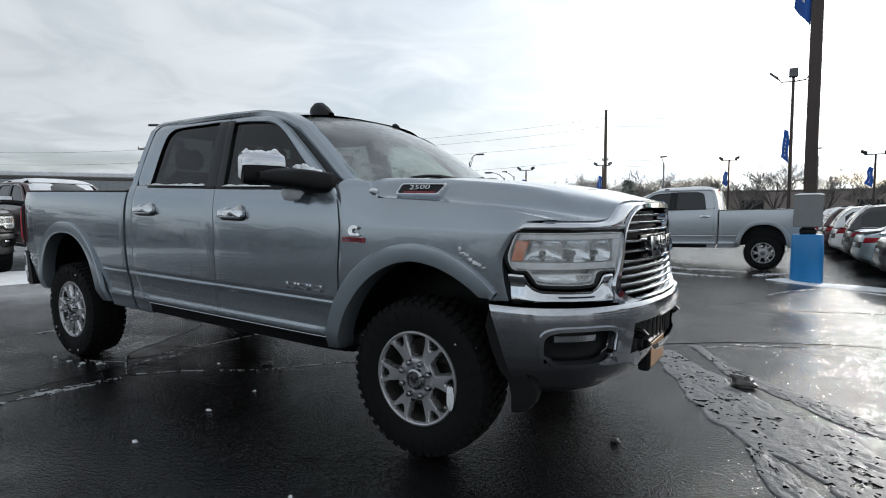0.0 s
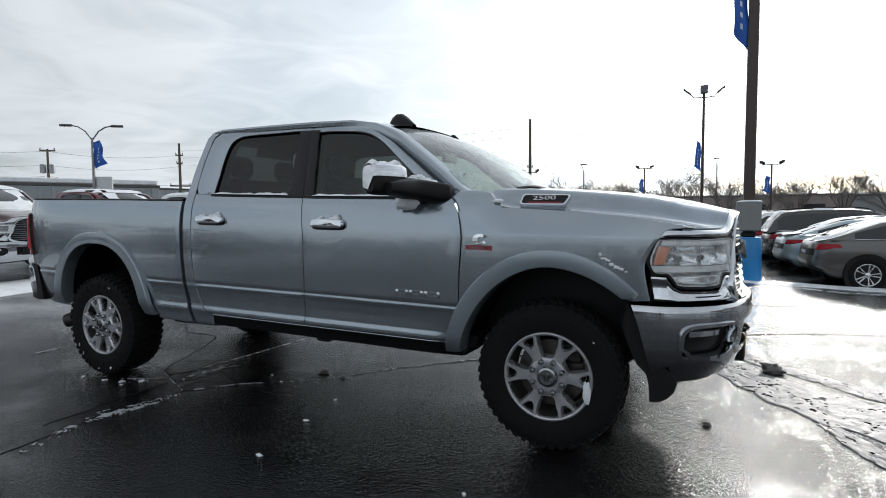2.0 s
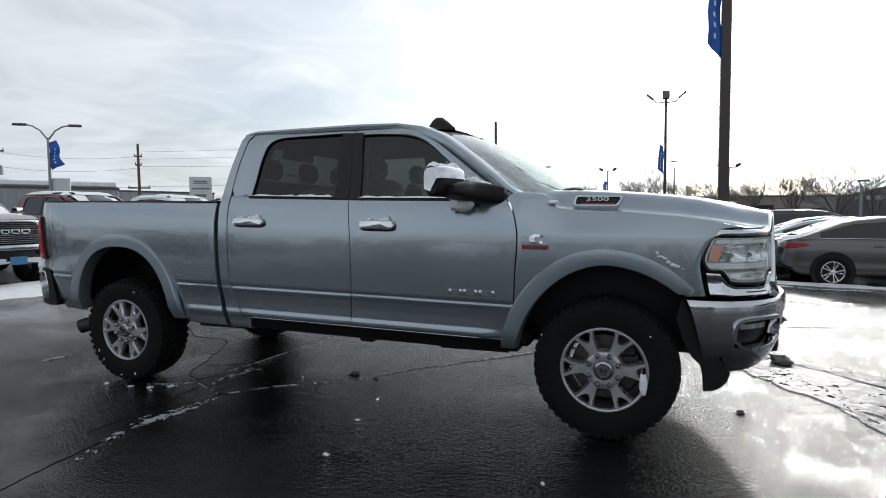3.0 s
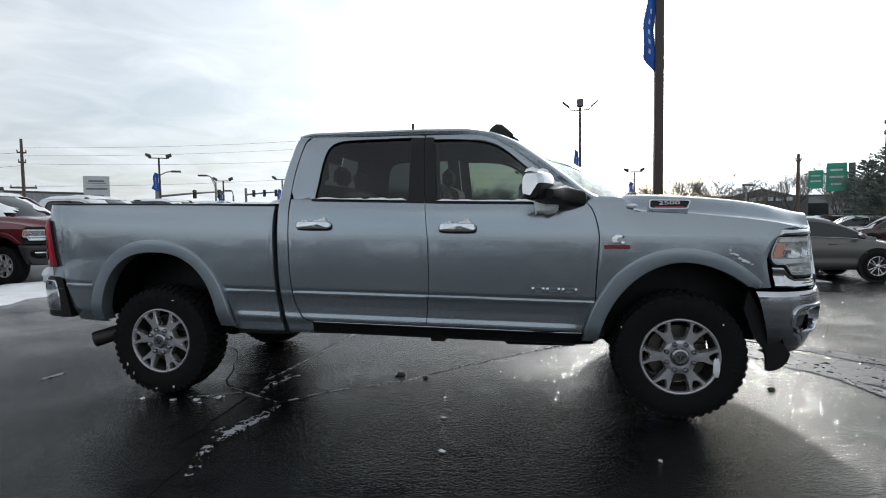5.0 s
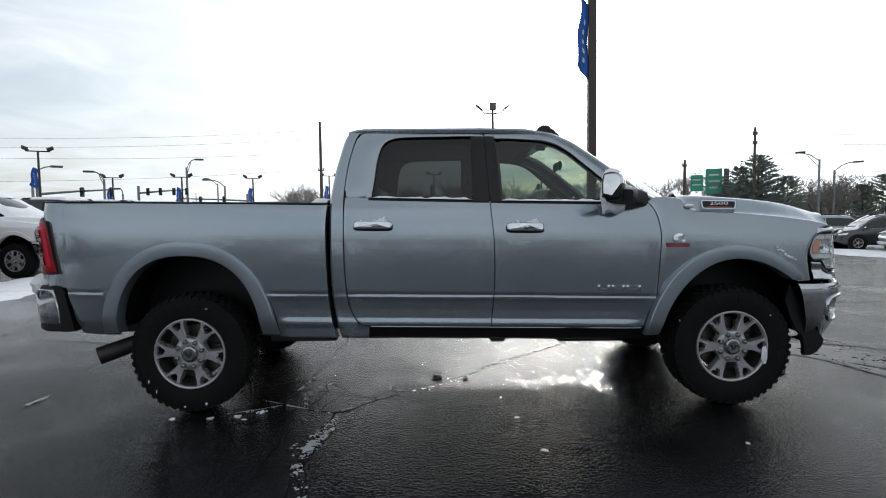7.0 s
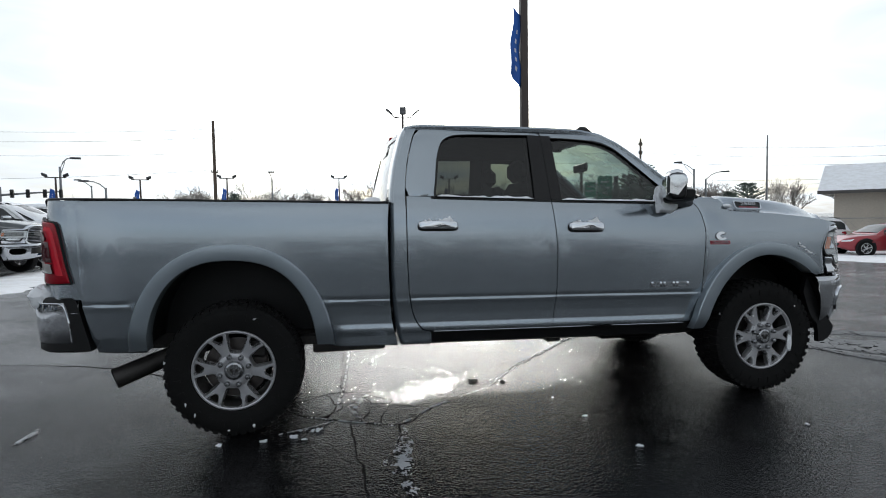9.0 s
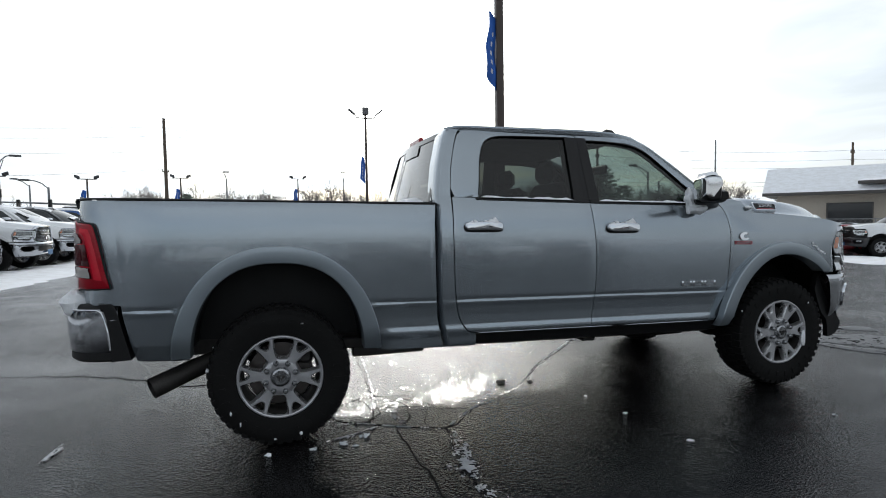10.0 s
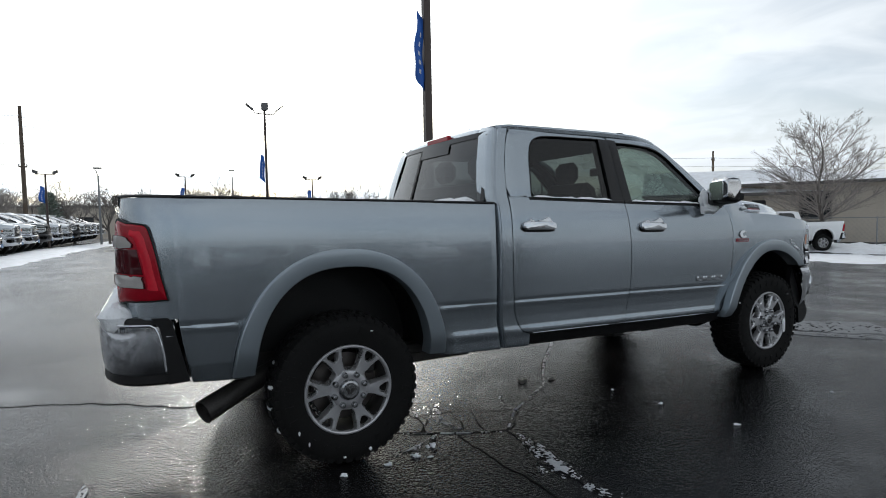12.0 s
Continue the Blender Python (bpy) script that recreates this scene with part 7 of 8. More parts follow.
        for hx in (mid - 0.22, mid + 0.75):
            part("handle", Geo().box((hx, s * (hw(hx) * 0.995), float(np.interp(hx, bx, bz)) - 0.13), (0.17, 0.03, 0.03), 0.01), paint, c)
        mx = x1 - 0.02
        part("mirror", Geo().box((mx, s * (hw(mx) + 0.09), float(np.interp(mx, bx, bz)) + 0.06), (0.12, 0.20, 0.13), 0.04), paint, c)
        # lamps
        up_ = 1.0 if rail else 0.93
        rows = []
        for j, k in enumerate(np.linspace(up_ - (0.34 if rail else 0.27), up_ - 0.01, 5)):
            r = 1 - abs(j - 2.4) / 4.0
            rows.append([skin(s * -t, k, 0.010 if 0 < i < 11 and 0 < j < 4 else -0.01) for i, t in enumerate(np.linspace(180 - 62 * r - 2, 160, 12))])
        part("tail_lamp", Geo().grid(rows), RED_LENS, c, "red tail lamp")
        rows = []
        for j, k in enumerate(np.linspace(0.66, 0.88, 4)):
            rows.append([skin(s * t, k, 0.008 if 0 < i < 9 and 0 < j < 3 else -0.01) for i, t in enumerate(np.linspace(20, 50 + 3 * j, 10))])
        part("head_lamp", Geo().grid(rows), REFLECTOR, c, "clear head lamp")
        for wx in (-wb / 2, wb / 2):
            part("wheel_arch", Geo().lathe([(0.0, 0.0), (wheel_r + 0.065, 0.0), (wheel_r + 0.075, -0.012 * -s), (wheel_r + 0.06, -0.10 * s)], 30, (wx, s * (hw(wx) + 0.004), wheel_r + 0.01)), BLACK, c, "dark wheel arch")
            wh = new("wheel")
            wh.parent = c
            wh.matrix_local = Matrix.Translation((wx, s * (hw(wx) - 0.072), wheel_r)) @ Euler((0, 0, 0 if s < 0 else math.pi)).to_matrix().to_4x4() @ Matrix.Diagonal((wheel_r / 0.33,) * 3 + (1,))
            for nm, gg, mt in CAR_WHEEL:
                if isinstance(gg, Geo):
                    continue
                o = new(nm, gg)
                o.parent = wh
    # grille, bumper mouth, plates
    part("grille", Geo().grid([[skin(t, k, 0.006) for t in np.linspace(-17, 17, 13)] for k in (0.34, 0.50, 0.70)]), GLOSS_BLACK, c)
    part("rear_bumper_insert", Geo().grid([[skin(t, k, 0.006) for t in np.linspace(140, 220, 17)] for k in (0.0, 0.06, 0.16)]), BLACK, c)
    part("plate_recess", Geo().grid([[skin(t, k, 0.004) for t in np.linspace(160, 200, 9)] for k in (0.50, 0.60, 0.72)]), BLACK, c)
    part("rear_plate", Geo().box((-L / 2 * 0.978 - 0.01, 0, 0.24 + (bz[0] - 0.24) * 0.61), (0.02, 0.31, 0.155), 0.004, Euler((0, radians(-6), 0)).to_matrix()), FLAG_WHITE, c, "blank dealer plate")
    # windscreen and back window
    for a, b, nm in ((rx[0], next(x for x in gx if np.interp(x, rx, rz) > H - 0.09), "back_window"), (rx[-1], next(x for x in gx[::-1] if np.interp(x, rx, rz) > H - 0.07), "windscreen")):
        rows = []
        for v in np.linspace(0.12, 0.95, 6):
            x = a + (b - a) * v
            z = float(np.interp(x, rx, rz)) + 0.012
            w = cab(x, 0.86, 0)[0] * 0.90
            rows.append([(x + (0.012 if nm == "windscreen" else -0.012), t * w, z + 0.012 * (1 - t * t) - 0.02 * abs(t) ** 6) for t in np.linspace(-1, 1, 9)])
        part(nm, Geo().grid(rows), DARK_GLASS, c)
    if rail:
        for s in (-1, 1):
            part("roof_rail", Geo().tube([(x, s * hw(x) * 0.66, float(np.interp(x, rx, rz)) + 0.045) for x in np.linspace(rx[0] + 0.5, rx[-1] - 1.1, 7)], 0.016, 6), BLACK, c)
    if nose_plate:
        part("front_plate", Geo().box((L / 2 + 0.01, 0, 0.50), (0.012, 0.31, 0.155), 0.003), PLATE_BLUE, c, "blue dealer plate without readable print")
    if snow:
        def top(x):
            return max(float(np.interp(x, bx, bz)) + 0.02, float(np.interp(x, rx, rz, left=0, right=0)) + 0.006)
        rows, keep = [], []
        xs_ = np.linspace(-L / 2 + 0.08, L / 2 - 0.12, 44)
        for x in xs_:
            cabh = float(np.interp(x, rx, rz, left=0, right=0)) - float(np.interp(x, bx, bz))
            w = hw(x) * (0.66 if cabh > 0.12 else 0.80)
            row = []
            for t in np.linspace(-1, 1, 11):
                n_ = noise.noise(Vector((x * 1.4 + m.translation.x, t * 1.5, m.translation.y))) + 0.5 * noise.noise(Vector((x * 4, t * 4, 2)))
                row.append((x, t * w, top(x) - 0.02 * abs(t) ** 4 + (0.03 + 0.025 * n_ if abs(t) < 1 else -0.012)))
                keep.append(n_ + 0.5 * (cabh > H - 0.95) + snow)
            rows.append(row)
        g = Geo().grid(rows)
        g.f = [f for f in g.f if sum(keep[i] for i in f) / 4 > 0.45]
        ob = part("snow_cover", g, SNOW, None, "patchy snow lying on a parked car", 60, "stuff")
        ob.matrix_world = m
        tagged(ob, category="snow")
    return c


def car_wheel():
    ty = Geo().lathe([(0.215, -0.09), (0.25, -0.105), (0.30, -0.102), (0.325, -0.085), (0.33, -0.05), (0.33, 0.05), (0.325, 0.085), (0.25, 0.1)], 40)
    rm = Geo().lathe([(0.222, -0.095), (0.215, -0.100), (0.205, -0.092), (0.195, -0.04), (0.19, 0.06)], 40)
    sp = Geo()
    for k in range(5):
        for d in (-11, 11):
            a = radians(72 * k + d)
            rows = []
            for r, w, y in ((0.03, 0.03, -0.085), (0.10, 0.021, -0.092), (0.21, 0.026, -0.096)):
                da = w / r / 2 if r > 0.05 else 0.35
                rows.append([(r * math.cos(a - da * 1.0), y + 0.03, r * math.sin(a - da)), (r * math.cos(a - da * 0.8), y, r * math.sin(a - da * 0.8)), (r * math.cos(a + da * 0.8), y, r * math.sin(a + da * 0.8)), (r * math.cos(a + da), y + 0.03, r * math.sin(a + da))])
            sp.grid(rows)
    sp.lathe([(0.0, -0.10), (0.035, -0.099), (0.05, -0.088)], 20)
    bk = Geo().lathe([(0.0, -0.01), (0.19, -0.01)], 30)
    out = []
    for nm, g, mt in (("tyre", ty, RUBBER), ("rim", rm, ALLOY), ("spokes", sp, ALLOY), ("brake_disc", bk, STEEL)):
        ob = part(nm, g, mt)
        out.append((nm, ob.data, mt))
        bpy.data.objects.remove(ob)
    return out


CAR_WHEEL = car_wheel()
SEDAN_B = ((-2.33, 0.98), (-2.0, 1.03), (-1.6, 1.03), (-0.5, 0.99), (0.9, 0.96), (1.3, 0.93), (1.9, 0.82), (2.2, 0.70), (2.33, 0.60))
SEDAN_R = ((-1.95, 1.03), (-1.5, 1.20), (-0.95, 1.40), (-0.3, 1.465), (0.15, 1.45), (0.6, 1.33), (1.35, 0.95))
SUV_B = ((-2.35, 1.02), (-2.2, 1.08), (-0.5, 1.06), (0.8, 1.04), (1.2, 1.03), (1.9, 0.96), (2.25, 0.84), (2.35, 0.72))
SUV_R = ((-2.30, 1.06), (-2.1, 1.40), (-1.85, 1.64), (-1.2, 1.71), (-0.2, 1.72), (0.35, 1.66), (0.75, 1.45), (1.3, 1.05))
COUPE_B = ((-2.5, 0.98), (-2.2, 1.04), (-1.0, 1.05), (0.5, 0.98), (0.9, 0.96), (1.9, 0.90), (2.4, 0.80), (2.5, 0.66))
COUPE_R = ((-1.75, 1.05), (-1.2, 1.30), (-0.7, 1.43), (-0.1, 1.45), (0.35, 1.36), (1.0, 0.98))


def at(x, y, yaw, dz=0.0):
    return Matrix.Translation((x, y, ground_z(x, y) + dz)) @ Euler((0, 0, radians(yaw))).to_matrix().to_4x4()


car("grey_sedan", "taupe grey sedan with wet paint and snow on its roof", GREY, at(8.93, 10.15, 3), 4.56, 1.80, 1.465, 2.70, SEDAN_B, SEDAN_R, snow=0.35)
car("pale_blue_sedan", "pale blue sedan with snow on its rear window", ICE_BLUE, at(8.80, 12.95, 3), 4.67, 1.80, 1.465, 2.70, SEDAN_B, SEDAN_R, snow=0.6)
car("black_suv", "black wagon with red tail lamps in a parked row", BLACK_PAINT, at(8.75, 15.7, 3), 4.7, 1.90, 1.72, 2.75, SUV_B, SUV_R, 0.36, 0.2, rail=True)
car("white_suv", "white wagon with snow on its roof in a parked row", WHITE, at(8.55, 18.5, 3), 4.7, 1.95, 1.75, 2.75, SUV_B, SUV_R, 0.36, 0.5, rail=True)
car("maroon_suv", "dark maroon wagon in a parked row", MAROON, at(8.35, 21.3, 3), 4.7, 1.95, 1.75, 2.75, SUV_B, SUV_R, 0.36, 0.4, rail=True)
for k, (y, pnt, lb) in enumerate(((23.8, WHITE, "white wagon under snow in a parked row"), (26.7, CHARCOAL, "charcoal wagon under snow in a parked row"), (29.6, SILVER, "silver wagon under snow in a parked row"))):
    car("parked_suv", lb, pnt, at(8.3, y, 4), 4.7, 1.92, 1.73, 2.75, SUV_B, SUV_R, 0.36, 0.5, rail=True)
car("red_coupe", "red two-door coupe parked behind a snow bank", RED, at(25.6, 16.4, 165), 5.0, 1.92, 1.45, 2.95, COUPE_B, COUPE_R, 0.36, 0.0)
car("charcoal_suv", "charcoal compact wagon with blue dealer plate and snow on its roof", CHARCOAL, at(23.9, 23.2, 168), 4.4, 1.84, 1.66, 2.64, SUV_B, SUV_R, 0.35, 0.4, nose_plate=True, rail=True)
car("silver_suv", "silver wagon with snowy roof nosed up to a snow bank", SILVER, at(22.6, 26.6, 168), 4.6, 1.86, 1.68, 2.7, SUV_B, SUV_R, 0.36, 0.5, nose_plate=True, rail=True)
for y, pnt, lb in ((29.6, MAROON, "dark maroon wagon under patchy snow"), (32.4, WHITE, "white wagon under patchy snow"), (35.2, MAROON, "dark maroon wagon under patchy snow"), (20.0, WHITE, "white compact wagon nosed up to a snow bank")):
    car("parked_suv", lb, pnt, at(22.2 - 0.25 * (y - 28), y, 168), 4.6, 1.88, 1.70, 2.7, SUV_B, SUV_R, 0.36, 0.6, rail=True)
# a second row under the building
for x, y, pnt, lb in ((30.5, 19.6, CHARCOAL, "charcoal sedan parked by the fence"), (32.5, 15.2, SILVER, "silver sedan parked by the building")):
    car("parked_car", lb, pnt, at(x, y, 150), 4.67, 1.82, 1.465, 2.70, SEDAN_B, SEDAN_R, 0.33, 0.5)

# ---- posts, wires, signals ----
WOOD_POLE = surface("weathered_pole_wood", (0.10, 0.075, 0.055), 0.8, 0.0, 0.3, 5.0, grain=0.4, grain_scale=40)
WIRE = surface("dark_wire", (0.03, 0.03, 0.032), 0.5, 0.2, 0.1, 2.0)
GALV = surface("galvanised_steel", (0.24, 0.25, 0.26), 0.45, 0.7, 0.2, 6.0)
SIGNAL = surface("signal_housing", (0.03, 0.03, 0.03), 0.5, 0.0, 0.2, 6.0)
SIGN_GREEN = surface("green_sign_sheet", (0.03, 0.30, 0.19), 0.4, 0.0, 0.12, 2.0)
SIGN_WHITE = surface("white_sign_sheet", (0.55, 0.57, 0.58), 0.45, 0.0, 0.12, 2.0)
SIGN_GREY = surface("grey_sign_print", (0.16, 0.17, 0.18), 0.5, 0.0, 0.1, 3.0)


def lot_lamp(x, y, top, heads=2, flag=True, yaw=0, r=0.07, head=0.30):
    """A steel lot lamp: shaft, cross arm, floodlight heads, and a banner where one hangs."""
    p = thing("lot_lamp", "dark steel lot lamp with floodlight heads", "lamp post", Matrix.Translation((x, y, 0)) @ Euler((0, 0, radians(yaw))).to_matrix().to_4x4(), "lot lamps")
    part("shaft", Geo().tube([(0, 0, -0.3), (0, 0, top * 0.5), (0, 0, top - 0.1)], [r, r * 0.85, r * 0.65], 8), BROWN_STEEL, p)
    w = 0.48 if heads == 2 else 0.62
    if heads == 2:
        part("arm", Geo().tube([(-w, 0, top - 0.12), (0, 0, top - 0.12), (w, 0, top - 0.12)], 0.03, 6), BROWN_STEEL, p)
        for sx in (-1, 1):
            part("lamp_head", Geo().box((sx * w, -0.06, top - 0.0), (head * 0.95, head * 0.8, head * 0.30), 0.02, Euler((radians(-30), radians(-22 * sx), radians(12 * sx))).to_matrix()), LAMP_GREY, p)
    else:
        part("arm", Geo().tube([(-w, 0, top - 0.25), (-w * 0.8, 0, top - 0.42), (0, 0, top - 0.45), (w * 0.8, 0, top - 0.42), (w, 0, top - 0.25)], 0.03, 6), BROWN_STEEL, p)
        for sx in (-1, 1):
            part("lamp_head", Geo().box((sx * (w + 0.18), 0, top - 0.10), (0.48, 0.34, 0.07), 0.02, Euler((0, radians(-40 * sx), 0)).to_matrix()), LAMP_GREY, p)
        part("lamp_head", Geo().box((0, -0.08, top - 0.05), (0.36, 0.22, 0.42), 0.03), LAMP_GREY, p)
    if flag:
        banner((x - r, y, top * flag), 0.34 * (1 if heads == 2 else 1.0), 0.95 if heads == 2 else 1.5, yaw, x, "small blue banner hanging on a lot lamp")
    return p


lot_lamp(4.86, 28.3, 7.75, 3, 0.64, 0, 0.09)
for x, y, z, yw in ((1.2, 38.4, 4.62, 6), (8.45, 32.3, 4.12, -4), (-6.3, 35.2, 4.40, 10), (-10.9, 32.6, 4.12, 12), (-17.06, 21.3, 4.72, 30), (-13.9, 28.8, 3.98, 14), (-17.5, 27.84, 3.93, 20)):
    lot_lamp(x, y, z, 2, 0.80, yw)


def street_lamp(x, y, top, reach, yaw, double=False, flag=False, truss=False):
    """A galvanised street lamp with one or two curved arms."""
    p = thing("street_lamp", "grey street lamp with curved arm", "street lamp", Matrix.Translation((x, y, 0)) @ Euler((0, 0, radians(yaw))).to_matrix().to_4x4(), "street lamps")
    part("shaft", Geo().tube([(0, 0, -0.3), (0, 0, top * 0.5), (0, 0, top * 0.90)], [0.09, 0.075, 0.06], 8), GALV, p)
    for sx in ((-1, 1) if double else (1,)):
        part("arm", Geo().tube([(0, 0, top * 0.88), (sx * reach * 0.35, 0, top * 0.955), (sx * reach * 0.7, 0, top * 0.99), (sx * reach, 0, top)], 0.035, 6), GALV, p)
        if truss:
            part("brace", Geo().tube([(0, 0, top * 0.80), (sx * reach * 0.5, 0, top * 0.955)], 0.022, 5), GALV, p)
        part("lamp_head", Geo().ring([[(sx * (reach + a), b * w, top + h) for b, h in ((-1, 0), (-0.6, 0.06), (0.6, 0.06), (1, 0), (0.6, -0.05), (-0.6, -0.05))] for a, w in ((0.0, 0.05), (0.15, 0.13), (0.42, 0.13), (0.55, 0.05))], True, True), LAMP_GREY, p)
    if flag:
        banner((x + 0.05, y, top * 0.86), -0.55, 1.25, yaw, 2.0, "blue banner with white print on a street lamp")


street_lamp(-22.05, 13.6, 5.70, 0.85, 35, True, True)
for x, y, z, rch, yw, tr in ((-14.8, 31.46, 5.2, 0.5, 20, True), (-17.36, 26.78, 4.06, 0.45, -146, True), (-13.45, 34.28, 4.02, 0.9, -157, False), (-19.48, 24.13, 4.2, 0.8, 35, False), (-19.09, 31.59, 3.36, 0.1, -150, False), (-20.6, 50.8, 5.3, -1.4, 0, False),
                             (-4.45, 45.96, 5.6, -0.3, 0, False), (6.4, 55.6, 6.5, -0.3, 0, False), (25.52, 30.13, 5.03, -1.3, -38, True), (26.96, 30.81, 4.33, 0.95, -38, False), (14.6, 31.0, 2.95, -0.2, 0, False)):
    street_lamp(x, y, z, rch, yw, truss=tr)


def utility_pole(x, y, top, arms, yaw, r=0.11, box=False):
    p = thing("utility_pole", "weathered wooden utility pole with cross arms", "utility pole", Matrix.Translation((x, y, 0)) @ Euler((0, 0, radians(yaw))).to_matrix().to_4x4(), "utility poles")
    part("mast", Geo().tube([(0, 0, -0.5), (0, 0, top * 0.5), (0, 0, top)], [r, r * 0.85, r * 0.65], 9), WOOD_POLE, p)
    for z, w in arms:
        part("cross_arm", Geo().box((0, 0, z), (2 * w, 0.09, 0.10), 0.01), WOOD_POLE, p)
        for k in (-0.9, 0.9):
            part("insulator", Geo().lathe([(0.0, 0.14), (0.035, 0.13), (0.045, 0.06), (0.03, 0.0)], 8, (k * w, 0, z + 0.05), "z"), GALV, p)
    if box:
        for k in (-0.25, 0.25):
            part("transformer", Geo().lathe([(0.0, 0.62), (0.16, 0.60), (0.18, 0.5), (0.18, 0.05), (0.0, 0.0)], 14, (k, -0.12, top * 0.72), "z"), GALV, p)


UP = {"a": (-8.7, 43.7, 9.55), "b": (22.1, 31.3, 6.75), "c": (38.9, 25.4, 6.30), "d": (-34.0, 18.5, 5.75), "e": (-29.4, 24.8, 6.55), "f": (62.0, 17.0, 6.8), "g": (-48.0, 8.0, 6.2)}
utility_pole(*UP["a"], ((5.4, 0.25),), 0, 0.16)
utility_pole(*UP["b"], ((6.3, 0.18), (5.7, 0.18)), 20)
utility_pole(*UP["c"], ((5.6, 0.32), (5.0, 0.22)), 20)
utility_pole(*UP["d"], ((5.65, 0.45),), 40, 0.10, True)
utility_pole(*UP["e"], ((5.7, 0.25), (5.1, 0.2), (3.5, 0.7)), 40, 0.12)
utility_pole(*UP["f"], ((6.2, 0.4),), 20)
utility_pole(*UP["g"], ((5.9, 0.5),), 40)
utility_pole(17.0, 30.0, 4.6, ((4.2, 0.15),), 0, 0.12)
sp = thing("steel_pole", "thin grey steel pole behind the far cars", "pole", Matrix.Translation((30.4, 29.0, 0)))
part("mast", Geo().tube([(0, 0, -0.5), (0, 0, 3), (0, 0, 6.75)], [0.08, 0.07, 0.05], 8), GALV, sp)


def wire(a, b, sag, r=0.008):
    a, b = Vector(a), Vector(b)
    pts = [a.lerp(b, t) - Vector((0, 0, sag * 4 * t * (1 - t))) for t in np.linspace(0, 1, 14)]
    tagged(part("overhead_wire", Geo().tube(pts, r, 4, False), WIRE, None, "thin overhead power line between poles"), category="wire", group="overhead wires")


for z0, z1, z2, z3, sg in ((8.8, 6.35, 5.75, 6.3, 0.5), (8.2, 5.75, 5.1, 5.8, 0.5), (7.0, 5.1, 4.6, 5.2, 0.45), (5.4, 3.9, 3.7, 4.0, 0.4), (4.9, 3.6, 3.4, 3.7, 0.4)):
    wire((*UP["a"][:2], z0), (*UP["b"][:2], z1), sg)
    wire((*UP["b"][:2], z1), (*UP["c"][:2], z2), sg * 0.5)
    wire((*UP["c"][:2], z2), (*UP["f"][:2], z3), sg * 0.6)
for z0, z1, sg in ((8.9, 6.0, 0.4), (8.2, 5.5, 0.4), (7.0, 5.0, 0.4), (5.6, 3.6, 0.4)):
    wire((*UP["a"][:2], z0), (*UP["e"][:2], z1), sg)
for z0, z1 in ((5.7, 5.6), (4.9, 4.7), (3.6, 4.0)):
    wire((*UP["e"][:2], z0), (*UP["d"][:2], z1), 0.3)
    wire((*UP["d"][:2], z1), (*UP["g"][:2], z0), 0.3)


def signal_mast(x, y, top, reach, yaw, lights):
    p = thing("traffic_signal", "traffic signals hanging from a grey mast arm", "traffic signal", Matrix.Translation((x, y, 0)) @ Euler((0, 0, radians(yaw))).to_matrix().to_4x4())
    part("shaft", Geo().tube([(0, 0, -0.3), (0, 0, top * 0.5), (0, 0, top + 0.35)], 0.085, 8), GALV, p)
    part("arm", Geo().tube([(0, 0, top - 0.1), (reach * 0.5, 0, top + 0.02), (reach, 0, top + 0.10)], [0.07, 0.055, 0.04], 6), GALV, p)
    for k in lights:
        h = part("signal_head", Geo().box((reach * k, -0.08, top - 0.02), (0.17, 0.14, 0.46), 0.02), SIGNAL, p)
        for j in (-1, 0, 1):
            part("visor", Geo().lathe([(0.05, 0.0), (0.055, -0.09)], 10, (reach * k, -0.15, top - 0.02 + j * 0.14)), SIGNAL, h)


signal_mast(-17.9, 22.3, 2.75, 3.4, 8, (0.60, 1.0))
signal_mast(-17.3, 30.2, 3.10, 3.0, 6, (0.2, 0.45, 0.72, 0.98))
signal_mast(-10.8, 31.2, 2.55, -4.2, 4, (0.35, 0.7, 1.0))


def board(name, label, x, y, z, w, h, yaw, mat, bars, bar_mat, posts=True):
    p = thing(name, label, "sign", Matrix.Translation((x, y, 0)) @ Euler((0, 0, radians(yaw))).to_matrix().to_4x4())
    part("panel", Geo().box((0, 0, z), (w, 0.12, h), 0.02), mat, p)
    for cz, bw, bh in bars:
        part("print_bar", Geo().box((0, -0.066, z + cz * h), (bw * w, 0.008, bh * h), 0.001), bar_mat, p)
    if posts:
        for sx in (-0.3, 0.3):
            part("post", Geo().tube([(sx * w, 0, -0.3), (sx * w, 0, z)], 0.06, 6), GALV, p)
    return p


board("pylon_sign", "white dealer pylon sign with unreadable grey lettering", -27.4, 28.4, 3.55, 1.55, 1.75, 42, SIGN_WHITE, ((0.30, 0.6, 0.07), (0.22, 0.7, 0.03), (0.0, 0.8, 0.07), (-0.30, 0.5, 0.12)), SIGN_GREY)
board("white_sign", "small white sign on a post", -21.8, 13.9, 2.9, 0.85, 0.75, 30, SIGN_WHITE, (), SIGN_GREY)
gs = board("road_sign", "large green highway sign on a grey gantry", 19.8, 34.4, 3.35, 0.80, 1.15, -28, SIGN_GREEN, ((0.2, 0.6, 0.08), (-0.1, 0.7, 0.08)), SIGN_WHITE, False)
gs = board("road_sign", "large green highway sign on a grey gantry", 20.75, 33.9, 3.45, 1.05, 1.75, -28, SIGN_GREEN, ((0.25, 0.6, 0.07), (0.0, 0.7, 0.07), (-0.25, 0.5, 0.07)), SIGN_WHITE, False)
gp = thing("sign_gantry", "grey steel gantry that carries green signs", "gantry", Matrix.Translation((21.45, 33.55, 0)) @ Euler((0, 0, radians(-28))).to_matrix().to_4x4())
